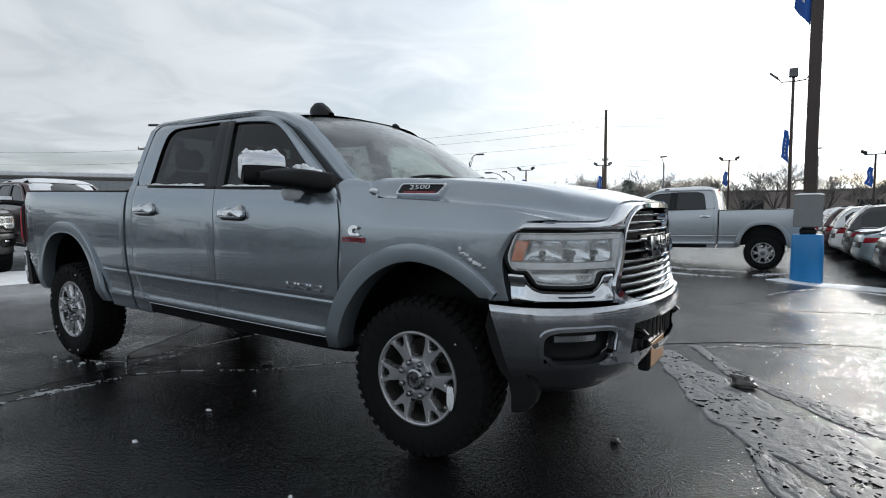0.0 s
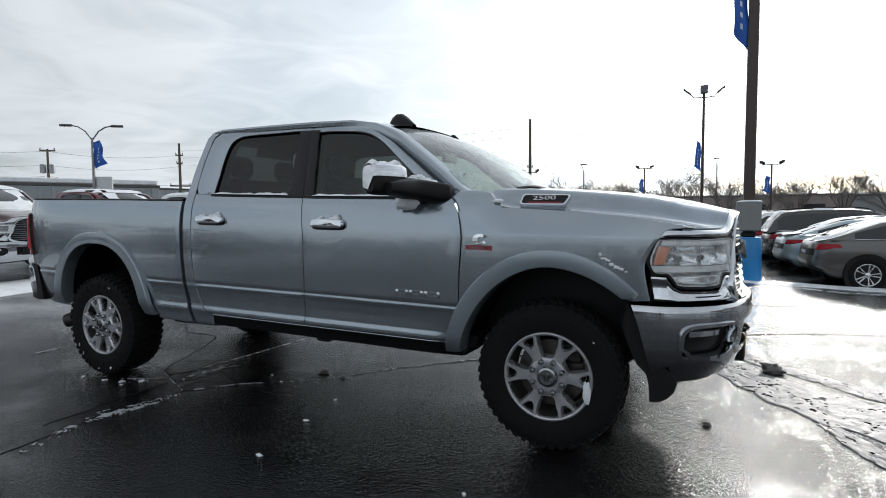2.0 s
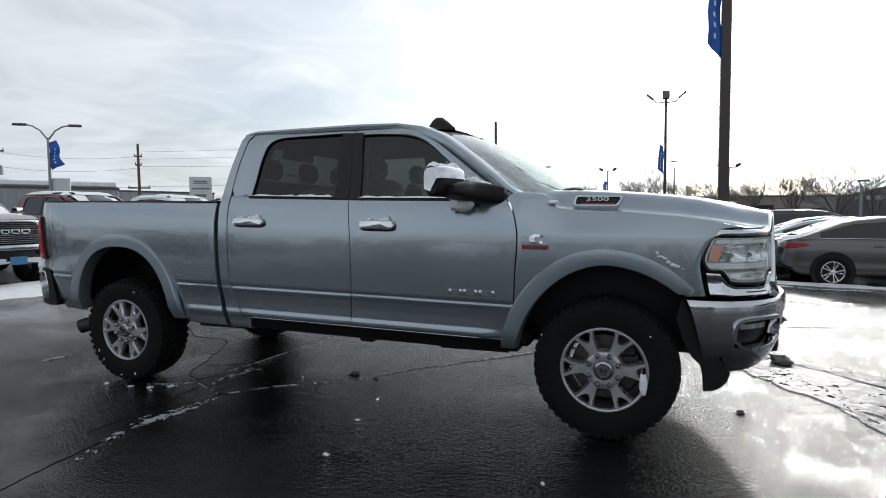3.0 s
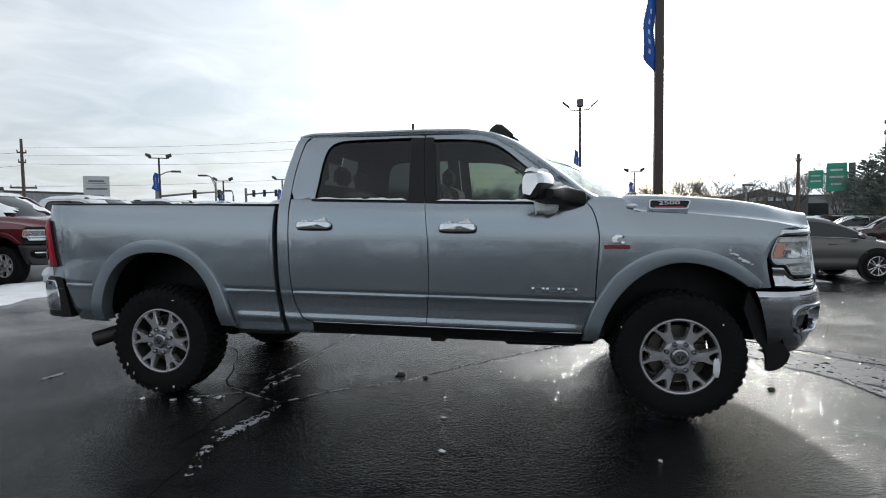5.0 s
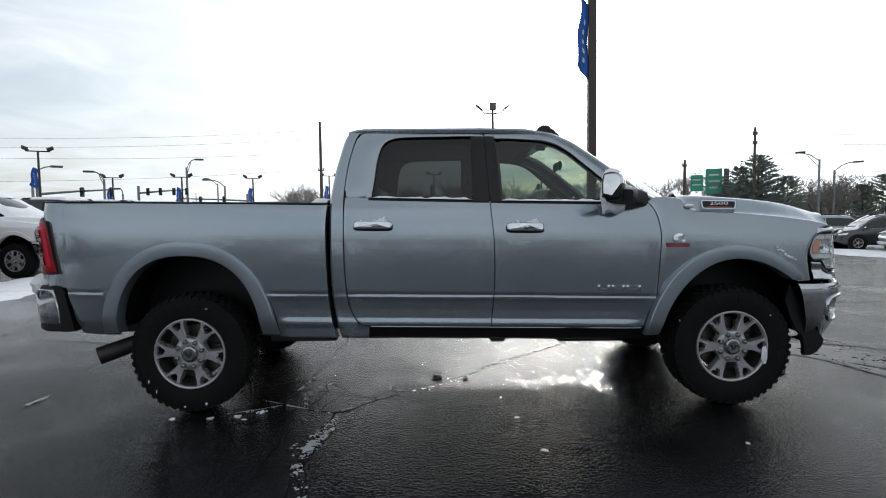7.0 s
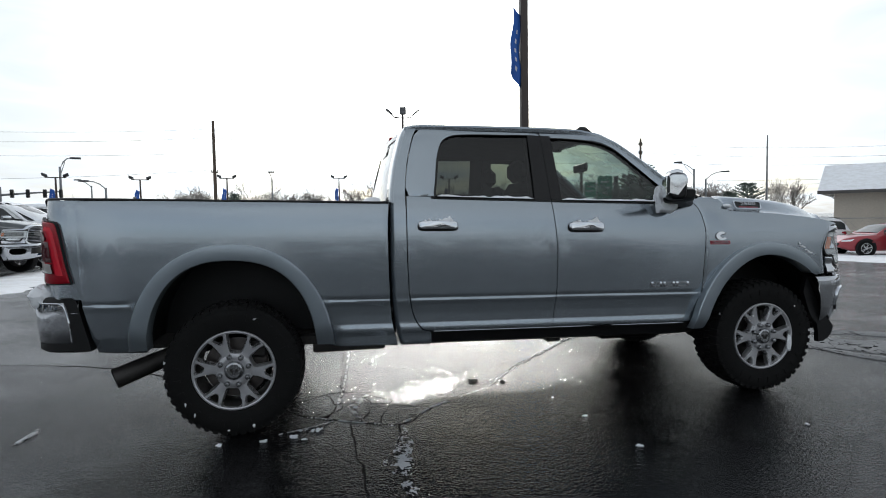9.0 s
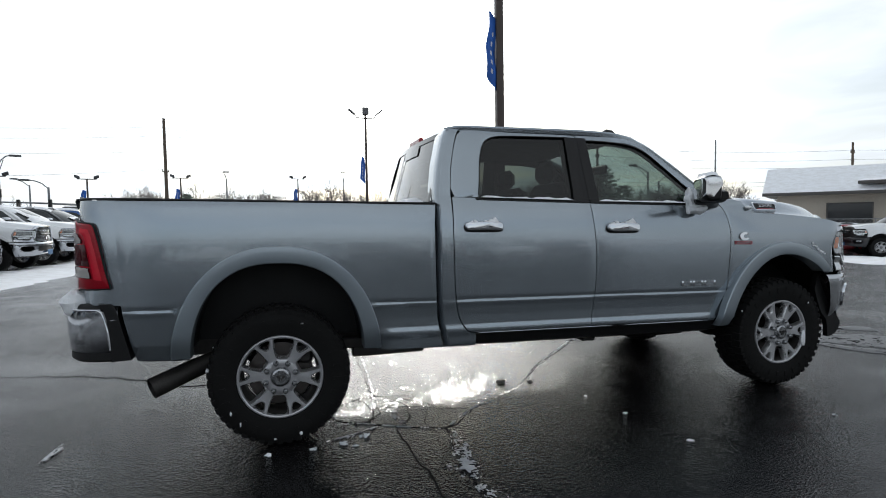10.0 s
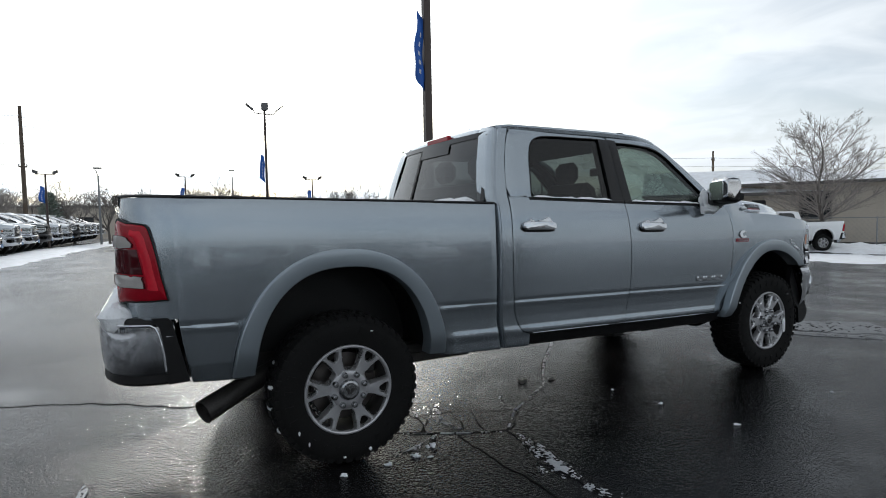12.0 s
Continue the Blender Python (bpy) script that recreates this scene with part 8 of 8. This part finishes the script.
part("mast", Geo().box((0, 0.1, 1.9), (0.34, 0.3, 4.8), 0.02), LAMP_GREY, gp)
for z in (3.1, 3.7):
    part("arm", Geo().box((-1.0, 0.2, z), (2.2, 0.12, 0.12), 0.01), GALV, gp)


# ---- buildings ----
RIB_WALL = surface("ribbed_steel_wall", (0.30, 0.32, 0.33), 0.5, 0.2, 0.12, 1.0)
TAN_WALL = surface("tan_painted_wall", (0.46, 0.41, 0.345), 0.8, 0.0, 0.12, 0.8, grain=0.3, grain_scale=30)
BROWN_WALL = surface("brown_block_wall", (0.27, 0.23, 0.21), 0.85, 0.0, 0.18, 0.7, grain=0.4, grain_scale=25)
DARK_TRIM = surface("dark_roof_trim", (0.08, 0.075, 0.07), 0.6, 0.0, 0.2, 2.0)
GREY_WALL = surface("grey_block_wall", (0.26, 0.265, 0.27), 0.8, 0.0, 0.15, 0.6, grain=0.3, grain_scale=25)
OPENING = surface("dark_window_glass", (0.02, 0.023, 0.026), 0.08, 0.0, 0.1, 2.0)


def building(name, label, x, y, yaw, w, d, h, wall, ribs=0.0, windows=(), roof_snow=0.18, gable=0.0, eave=0.25, units=()):
    """A low building: its front lies along local x at local y = 0. windows: (x, z, width, height)."""
    b = thing(name, label, "building", Matrix.Translation((x, y, 0)) @ Euler((0, 0, radians(yaw))).to_matrix().to_4x4())
    body = part("wall", Geo().box((0, d / 2, h / 2 - 0.3), (w, d, h + 0.6), 0.02), wall, b)
    if ribs:
        for k in range(int(w / ribs)):
            xx = -w / 2 + ribs * (k + 0.5)
            part("rib", Geo().box((xx, -0.03, h / 2), (ribs * 0.35, 0.07, h - 0.1), 0.01), wall, body)
    rf = Geo()
    if gable:
        rf.ring([[(sx * (w / 2 + eave), -eave, h), (sx * (w / 2 + eave), d + eave, h), (sx * (w / 2 + eave), d + eave, h + 0.15), (sx * (w / 2 + eave), d / 2, h + gable), (sx * (w / 2 + eave), -eave, h + 0.15)] for sx in (-1, 1)], True, True)
        part("roof", rf, SNOW if roof_snow else DARK_TRIM, b, "roof under smooth snow" if roof_snow else "dark pitched roof")
        part("fascia", Geo().box((0, -eave - 0.03, h + 0.06), (w + 2 * eave, 0.08, 0.2), 0.01), DARK_TRIM, b)
    else:
        part("parapet", Geo().box((0, d / 2, h + 0.06), (w + 0.1, d + 0.1, 0.16), 0.02), DARK_TRIM, b)
        if roof_snow:
            part("roof", Geo().box((0, d / 2, h + 0.14 + roof_snow / 2), (w - 0.1, d - 0.1, roof_snow), 0.05), SNOW, b, "flat roof under snow")
    for wx, wz, ww, wh in windows:
        wn = part("window", Geo().box((wx, -0.03, wz), (ww + 0.14, 0.10, wh + 0.14), 0.01), DARK_TRIM, b)
        part("pane", Geo().box((wx, -0.085, wz), (ww, 0.01, wh), 0.002), OPENING, wn)
    for ux, uw, uh in units:
        part("roof_unit", Geo().box((ux, d * 0.4, h + 0.15 + uh / 2), (uw, uw, uh), 0.03), LAMP_GREY, b)
    return b


building("steel_shed", "long white steel shed with snowy roof", -28.5, 11.0, 62, 18, 10, 3.0, RIB_WALL, 0.6, (), 0.28, units=((-4, 0.6, 0.35), (-1.5, 0.7, 0.45), (3.5, 0.8, 0.4)))
building("ribbed_hall", "grey ribbed steel hall with flat roof", -38.5, 31.5, 72, 16, 12, 3.7, RIB_WALL, 0.8, (), 0.0, units=((-3, 1.2, 0.5), (-4.5, 0.7, 0.4)))
building("roadside_building", "pale flat-roofed building across the road", -50, 34.0, 60, 20, 10, 3.6, GREY_WALL, 0, ((-4, 1.8, 3, 1.2), (2, 1.8, 3, 1.2)), 0.1)
building("long_brown_building", "long brown low building behind bare trees", 8, 78, 0, 70, 14, 3.35, BROWN_WALL, 0, [(x, 1.6, 2.4, 1.3) for x in range(-32, 33, 6)], 0.12)
building("grey_store", "grey flat-roofed store with plain facade", 38, 72, -16, 34, 14, 3.2, GREY_WALL, 0, ((-10, 1.5, 3, 1.6), (-2, 1.5, 3, 1.6), (6, 1.5, 3, 1.6)), 0.1)
gb = building("gabled_store", "dark gabled storefront with pale lettering bars", 27, 64, -16, 9, 8, 2.7, LAMP_GREY, 0, (), 0.0, 0.0)
part("gable", Geo().ring([[(-4.6, yy, 2.75), (4.6, yy, 2.75), (0, yy, 4.0)] for yy in (-0.1, 0.3)], True, True), LAMP_GREY, gb)
for k, bw in enumerate((0.55, 0.5, 0.75, 0.6, 0.5, 0.8, 0.6)):
    part("letter_bar", Geo().box((-2.7 + 0.9 * k, -0.14, 2.75), (bw, 0.05, 0.42), 0.01), SIGN_WHITE, gb)
building("brown_warehouse", "brown warehouse at the end of the truck row", -14, 72, 4, 22, 12, 3.3, TAN_WALL, 0, ((-6, 1.5, 2, 1.2), (0, 1.5, 2, 1.2), (6, 1.5, 2, 1.2)), 0.1, units=((2, 0.8, 0.4),))
building("tan_hall", "tan building with deep snow on its pitched roof", 40.2, 9.8, -62, 24, 14, 3.1, TAN_WALL, 0, ((-7.5, 1.7, 1.6, 1.5), (-2.5, 1.6, 1.2, 1.5), (1.5, 1.5, 1.8, 1.6), (6.0, 1.5, 1.8, 1.6)), 1, 1.15, 0.9)
building("entrance_wing", "brick entrance wing with snowy canopy roof", 34.2, 20.4, -50, 10, 8, 2.5, TAN_WALL, 0, ((-1.2, 1.3, 2.2, 1.2), (1.8, 1.2, 1.2, 1.8)), 1, 2.0, 0.8)
building("pale_house", "pale multi-storey house behind the trees", 23.6, 36.5, -30, 3.2, 6, 3.2, SIGN_WHITE, 0, ((-0.7, 2.3, 0.5, 0.6), (0.6, 2.3, 0.5, 0.6), (-0.7, 1.2, 0.5, 0.6)), 0.1)
# the sales building behind the camera closes the lot
building("sales_hall", "white sales building with a long glass front", 3, -50, 180, 46, 12, 4.2, SIGN_WHITE, 0, [(x, 1.7, 4.2, 2.6) for x in range(-20, 21, 5)], 0.15)

# ---- trees ----
BARK = surface("grey_bark", (0.11, 0.097, 0.088), 0.85, 0.0, 0.3, 8.0, grain=0.5, grain_scale=40)
DARK_TWIG = surface("wet_brown_twigs", (0.23, 0.21, 0.195), 0.85, 0.0, 0.3, 6.0)
TWIG = surface("frosted_twigs", (0.25, 0.225, 0.21), 0.85, 0.0, 0.3, 6.0)
NEEDLE = surface("dark_fir_needles", (0.24, 0.29, 0.25), 0.8, 0.0, 0.4, 5.0)


def bare_tree_meshes(seed, h, spread, levels=5, thin=0.008, width=3.6, taper=0.50):
    rnd = random.Random(seed)
    trunk, crown = Geo(), Geo()

    def grow(p, d, ln, r, lv):
        q = p
        pts, rs = [tuple(p)], [r]
        for k in range(3):
            d = (d + Vector((rnd.uniform(-1, 1), rnd.uniform(-1, 1), rnd.uniform(-0.3, 0.6))) * 0.15).normalized()
            q = q + d * ln / 3
            pts.append(tuple(q))
            rs.append(max(thin * 0.6, r * (1 - 0.16 * (k + 1))))
        if lv >= max(4, levels - 1):
            (crown).tube([pts[0], pts[2], pts[3]][:: 2 if lv == levels else 1], [rs[0], rs[2], rs[3]][:: 2 if lv == levels else 1], 3, False)
            if lv == levels:
                return
        else:
            (trunk if lv <= 1 else crown).tube(pts, rs, 7 if lv <= 1 else (4 if lv == 2 else 3), False)
        n = (7, 5, 4, 4, 3, 3)[min(lv, 5)]
        for k in range(n):
            t = 0.35 + 0.65 * (k + 1) / n if lv else 0.62 + 0.38 * (k + 1) / n
            i = min(2, int(t * 3))
            base = Vector(pts[i]).lerp(Vector(pts[i + 1]), t * 3 - i) if t < 1 else Vector(pts[3])
            a = rnd.uniform(0, 2 * math.pi) if lv else 2 * math.pi * k / n + rnd.uniform(-0.4, 0.4)
            side_ = Vector((math.cos(a), math.sin(a), rnd.uniform(-0.2, 0.3)))
            nd = (d * 0.85 + side_ * spread * rnd.uniform(0.6, 1.15) + Vector((0, 0, 0.12))).normalized()
            grow(base, nd, ln * (1.25 if lv == 0 else 0.66) * rnd.uniform(0.75, 1.1), max(thin, r * taper), lv + 1)
    grow(Vector((0, 0, -0.2)), Vector((0, 0, 1)), h * 0.27, h * 0.022, 0)
    # to the true height and breadth
    every = np.array(trunk.v + crown.v)
    kz, kr = h / every[:, 2].max(), width / 2 / np.percentile(np.hypot(every[:, 0], every[:, 1]), 97)
    for g in (trunk, crown):
        g.mapped(lambda x, y, z: (x * kr, y * kr, z * kz))
    return trunk, crown


def leader_tree_meshes(seed, h, width):
    """A bare tree with one leading stem and a rounded crown of fine twigs."""
    rnd = random.Random(seed)
    trunk, crown = Geo(), Geo()
    stem = [Vector((0.10 * math.sin(2.0 * k), 0.10 * math.cos(1.7 * k) - 0.10, h * k / 8 - 0.2 * (k == 0))) for k in range(9)]
    trunk.tube(stem, [0.15 * (1 - k / 8) ** 1.3 + 0.006 for k in range(9)], 8)

    def on_stem(u):
        k = min(7, int(u * 8))
        return stem[k].lerp(stem[k + 1], u * 8 - k)

    def spray(p, d, ln, r, lv):
        wob = Vector((rnd.uniform(-1, 1), rnd.uniform(-1, 1), rnd.uniform(-1.6, 0.2)))
        mid = p + d * ln * 0.5 + wob * ln * (0.07 if lv == 1 else 0.05)
        tip = p + d * ln + Vector((rnd.uniform(-1, 1), rnd.uniform(-1, 1), rnd.uniform(0, 1.2))) * ln * 0.08
        crown.tube([p, mid, tip] if lv < 4 else [p, tip], [r, r * 0.75, r * 0.5] if lv < 4 else [r, r * 0.6], 5 if lv == 1 else 3, False)
        if lv == 4:
            return
        n = (11, 8, 5)[lv - 1]
        for k in range(n):
            t = 0.22 + 0.78 * (k + rnd.random()) / n
            q = p.lerp(mid, t * 2) if t < 0.5 else mid.lerp(tip, t * 2 - 1)
            a = rnd.uniform(0, 2 * math.pi)
            e = (d + Vector((math.cos(a), math.sin(a), rnd.uniform(-0.5, 0.75))) * rnd.uniform(0.6, 1.1)).normalized()
            spray(q, e, ln * rnd.uniform(0.30, 0.50) * (1.15 - 0.45 * t), max(0.0036, r * 0.42), lv + 1)
    for k in range(36):
        u = 0.36 + 0.60 * (k + rnd.random()) / 36
        reach = width / 2 * math.sqrt(max(0.03, 1 - ((u - 0.52) / 0.48) ** 2)) * rnd.uniform(0.66, 0.90)
        a = k * 2.39996 + rnd.uniform(-0.5, 0.5)
        p = on_stem(0.17 + 0.62 * (u - 0.36) + 0.95 * max(0.0, u - 0.66) + rnd.uniform(0, 0.05))
        q = Vector((math.cos(a) * reach, math.sin(a) * reach, h * u + rnd.uniform(-0.2, 0.3)))
        spray(p, (q - p).normalized(), (q - p).length, 0.045 * (1.1 - u) + 0.010, 1)
    return trunk, crown


TREES = []
for k, (sd, sp_) in enumerate(((3, 0.66), (11, 0.58), (27, 0.72))):
    tr, cr = bare_tree_meshes(sd, 5.25, sp_ + 0.10, 5, 0.009, 4.3 + 0.3 * k, 0.46)
    t = thing("bare_tree", "bare winter tree with fine brown twigs", "tree", Matrix.Translation((0, 0, -60)), "bare trees")
    part("trunk", tr, BARK, t)
    part("crown", cr, DARK_TWIG, t, "crown of fine leafless twigs")
    TREES.append(t)
rnd_t = random.Random(4)
used = [False] * 3
for k, (x, y, h) in enumerate(((-4.0, 48, 1.0), (-2.3, 48, 0.98), (1.3, 48, 0.95), (3.6, 48, 1.06), (6.8, 48, 0.98), (9.7, 48, 1.0), (12.3, 48.5, 1.0), (15.2, 48, 0.95), (18.1, 48, 1.02), (20.5, 48, 1.0), (23.5, 47, 1.05),
                               (-6.6, 50, 1.0), (-9.5, 52, 1.0), (-12.5, 50, 0.95), (26.5, 40.0, 0.9), (30.4, 34.0, 0.8), (33.5, 30.0, 0.78), (-12.8, 28.8, 0.62),
                               (-10.0, 40, 0.85), (36, 27, 0.78), (23.1, 36.4, 1.05), (21.2, 35.0, 0.9))):
    v = k % 3
    m = Matrix.Translation((x, y, -0.1)) @ Euler((0, 0, rnd_t.uniform(0, 6.28))).to_matrix().to_4x4() @ Matrix.Diagonal((h, h, h * rnd_t.uniform(0.9, 1.05), 1))
    if not used[v]:
        TREES[v].matrix_world = m
        used[v] = True
    else:
        c = copy_thing(TREES[v], Matrix())
        c.matrix_world = m
tr, cr = leader_tree_meshes(41, 7.3, 6.0)
t = thing("lone_bare_tree", "large bare tree with frosted twigs before the tan building", "tree", Matrix.Translation((30.2, 12.8, -0.9)) @ Euler((0, 0, 0.7)).to_matrix().to_4x4())
part("trunk", tr, BARK, t)
part("crown", cr, TWIG, t, "wide crown of fine leafless twigs")


# dense low trees by the fence
tr, cr = bare_tree_meshes(77, 3.2, 0.80, 5, 0.009, 3.4)
t = thing("shrubby_tree", "low rounded bare tree thick with frosted twigs", "tree", Matrix.Translation((27.1, 32.6, -0.5)) @ Matrix.Diagonal((1.6, 1.6, 1.4, 1)), "shrubby trees")
part("trunk", tr, BARK, t)
part("crown", cr, TWIG, t, "dense crown of fine frosted twigs")
c = copy_thing(t, Matrix())
c.matrix_world = Matrix.Translation((29.1, 33.6, -0.5)) @ Euler((0, 0, 2.1)).to_matrix().to_4x4() @ Matrix.Diagonal((1.4, 1.4, 1.25, 1))


def fir(x, y, h, r, seed, tops=((0, 0, 1.0, 1.0),)):
    """A bushy conifer: whorls of drooping boughs with needle sprays, snow on the upper sides."""
    rnd = random.Random(seed)
    t = thing("fir_tree", "grey-green fir tree lightly dusted with snow", "tree", Matrix.Translation((x, y, -0.2)), "fir trees")
    tr, g, s_ = Geo(), Geo(), Geo()
    for ox, oy, hk, rk in tops:
        hh, rr_ = h * hk, r * rk
        tr.tube([(ox * 0.4, oy * 0.4, 0), (ox, oy, hh * 0.5), (ox, oy, hh * 0.96)], [hh * 0.03, hh * 0.018, 0.01], 7)
        nb = int(95 * rk * (1 if h > 3 else 0.6)) + 20
        for k in range(nb):
            u = (k + rnd.random()) / nb
            z0 = hh * (0.10 + 0.86 * u)
            reach = rr_ * (1 - u ** 2.4) ** 0.75 * rnd.uniform(0.72, 1.08) + 0.10
            a = k * 2.39996 + rnd.uniform(-0.3, 0.3)
            d = Vector((math.cos(a), math.sin(a), 0))
            lift = 0.10 + 0.5 * u
            n = max(4, int(reach / 0.16))
            for i in range(n):
                q = (i + 1) / n
                p = Vector((ox, oy, z0)) + d * reach * q + Vector((0, 0, reach * (lift * q - 0.25 * q * q + 0.12 * q ** 3)))
                for w in range(5):
                    b = a + rnd.uniform(-1.2, 1.2)
                    e = Vector((math.cos(b), math.sin(b), rnd.uniform(-0.15, 0.75))).normalized()
                    ln = rnd.uniform(0.14, 0.30) * (0.75 + 0.25 * h / 4)
                    sd = e.cross(Vector((rnd.uniform(-0.4, 0.4), rnd.uniform(-0.4, 0.4), 1))).normalized() * ln * 0.20
                    up = e.cross(sd).normalized() * ln * 0.12
                    m1 = p + e * ln * 0.45
                    g.poly([p, m1 + sd, p + e * ln, m1 - sd])
                    g.poly([p, m1 + up, p + e * ln, m1 - up])
                    if rnd.random() < 0.36:
                        lift_ = Vector((0, 0, 0.018))
                        s_.poly([p + lift_, m1 + sd * 0.8 + lift_, p + e * ln * 0.9 + lift_, m1 - sd * 0.8 + lift_])
    part("trunk", tr, BARK, t)
    part("crown", g, NEEDLE, t, "dense grey-green needle boughs", 0)
    part("snow_dusting", s_, SNOW, t, "", 0)


fir(22.7, 31.9, 5.35, 1.75, 1, ((0, 0, 1.0, 1.0), (-0.95, 0.5, 0.86, 0.7), (1.6, -0.6, 0.72, 0.62), (0.6, 0.6, 0.95, 0.7)))
fir(29.05, 31.1, 3.2, 0.95, 2)
fir(30.3, 30.7, 3.8, 1.45, 5)
fir(-7.9, 48, 4.1, 0.75, 3)
fir(-0.8, 48.5, 3.6, 1.0, 4)

# ---- chain-link fence ----
fence = thing("chain_link_fence", "grey chain-link fence behind the parked cars", "fence")
line = resample([(20.5, 35.0), (27.5, 24.5), (32.0, 12.5), (34.5, 0.0)], 18)
for x, y in line:
    part("post", Geo().tube([(x, y, -1.2), (x, y, 1.05)], 0.035, 6), GALV, fence)
for z in (-0.45, 1.0):
    part("rail", Geo().tube([(x, y, z) for x, y in line], 0.022, 5), GALV, fence)
mesh = Geo()
fine_l = resample(line, 170)
for i in range(len(fine_l) - 6):
    for a, b in ((0, 6), (6, 0)):
        p, q = fine_l[i + a], fine_l[i + b]
        mesh.tube([(p[0], p[1], -0.5), (q[0], q[1], 1.0)], 0.004, 3, False)
part("wire_mesh", mesh, GALV, fence, "", 0, "stuff")

# ---- cars behind the camera, seen only in the paint ----
for k, (x, pnt, lb) in enumerate(((-9, CHARCOAL, "charcoal wagon in the row before the sales building"), (-5.6, BLACK_PAINT, "black wagon in the row before the sales building"), (-2.2, WHITE, "white wagon in the row before the sales building"),
                                  (1.2, SILVER, "silver wagon in the row before the sales building"), (4.6, GREY, "grey wagon in the row before the sales building"), (8.0, WHITE, "white wagon in the row before the sales building"), (11.4, MAROON, "maroon wagon in the row before the sales building"))):
    car("parked_suv", lb, pnt, at(x, -17.5, 90), 4.7, 1.92, 1.73, 2.75, SUV_B, SUV_R, 0.36, 0.3)
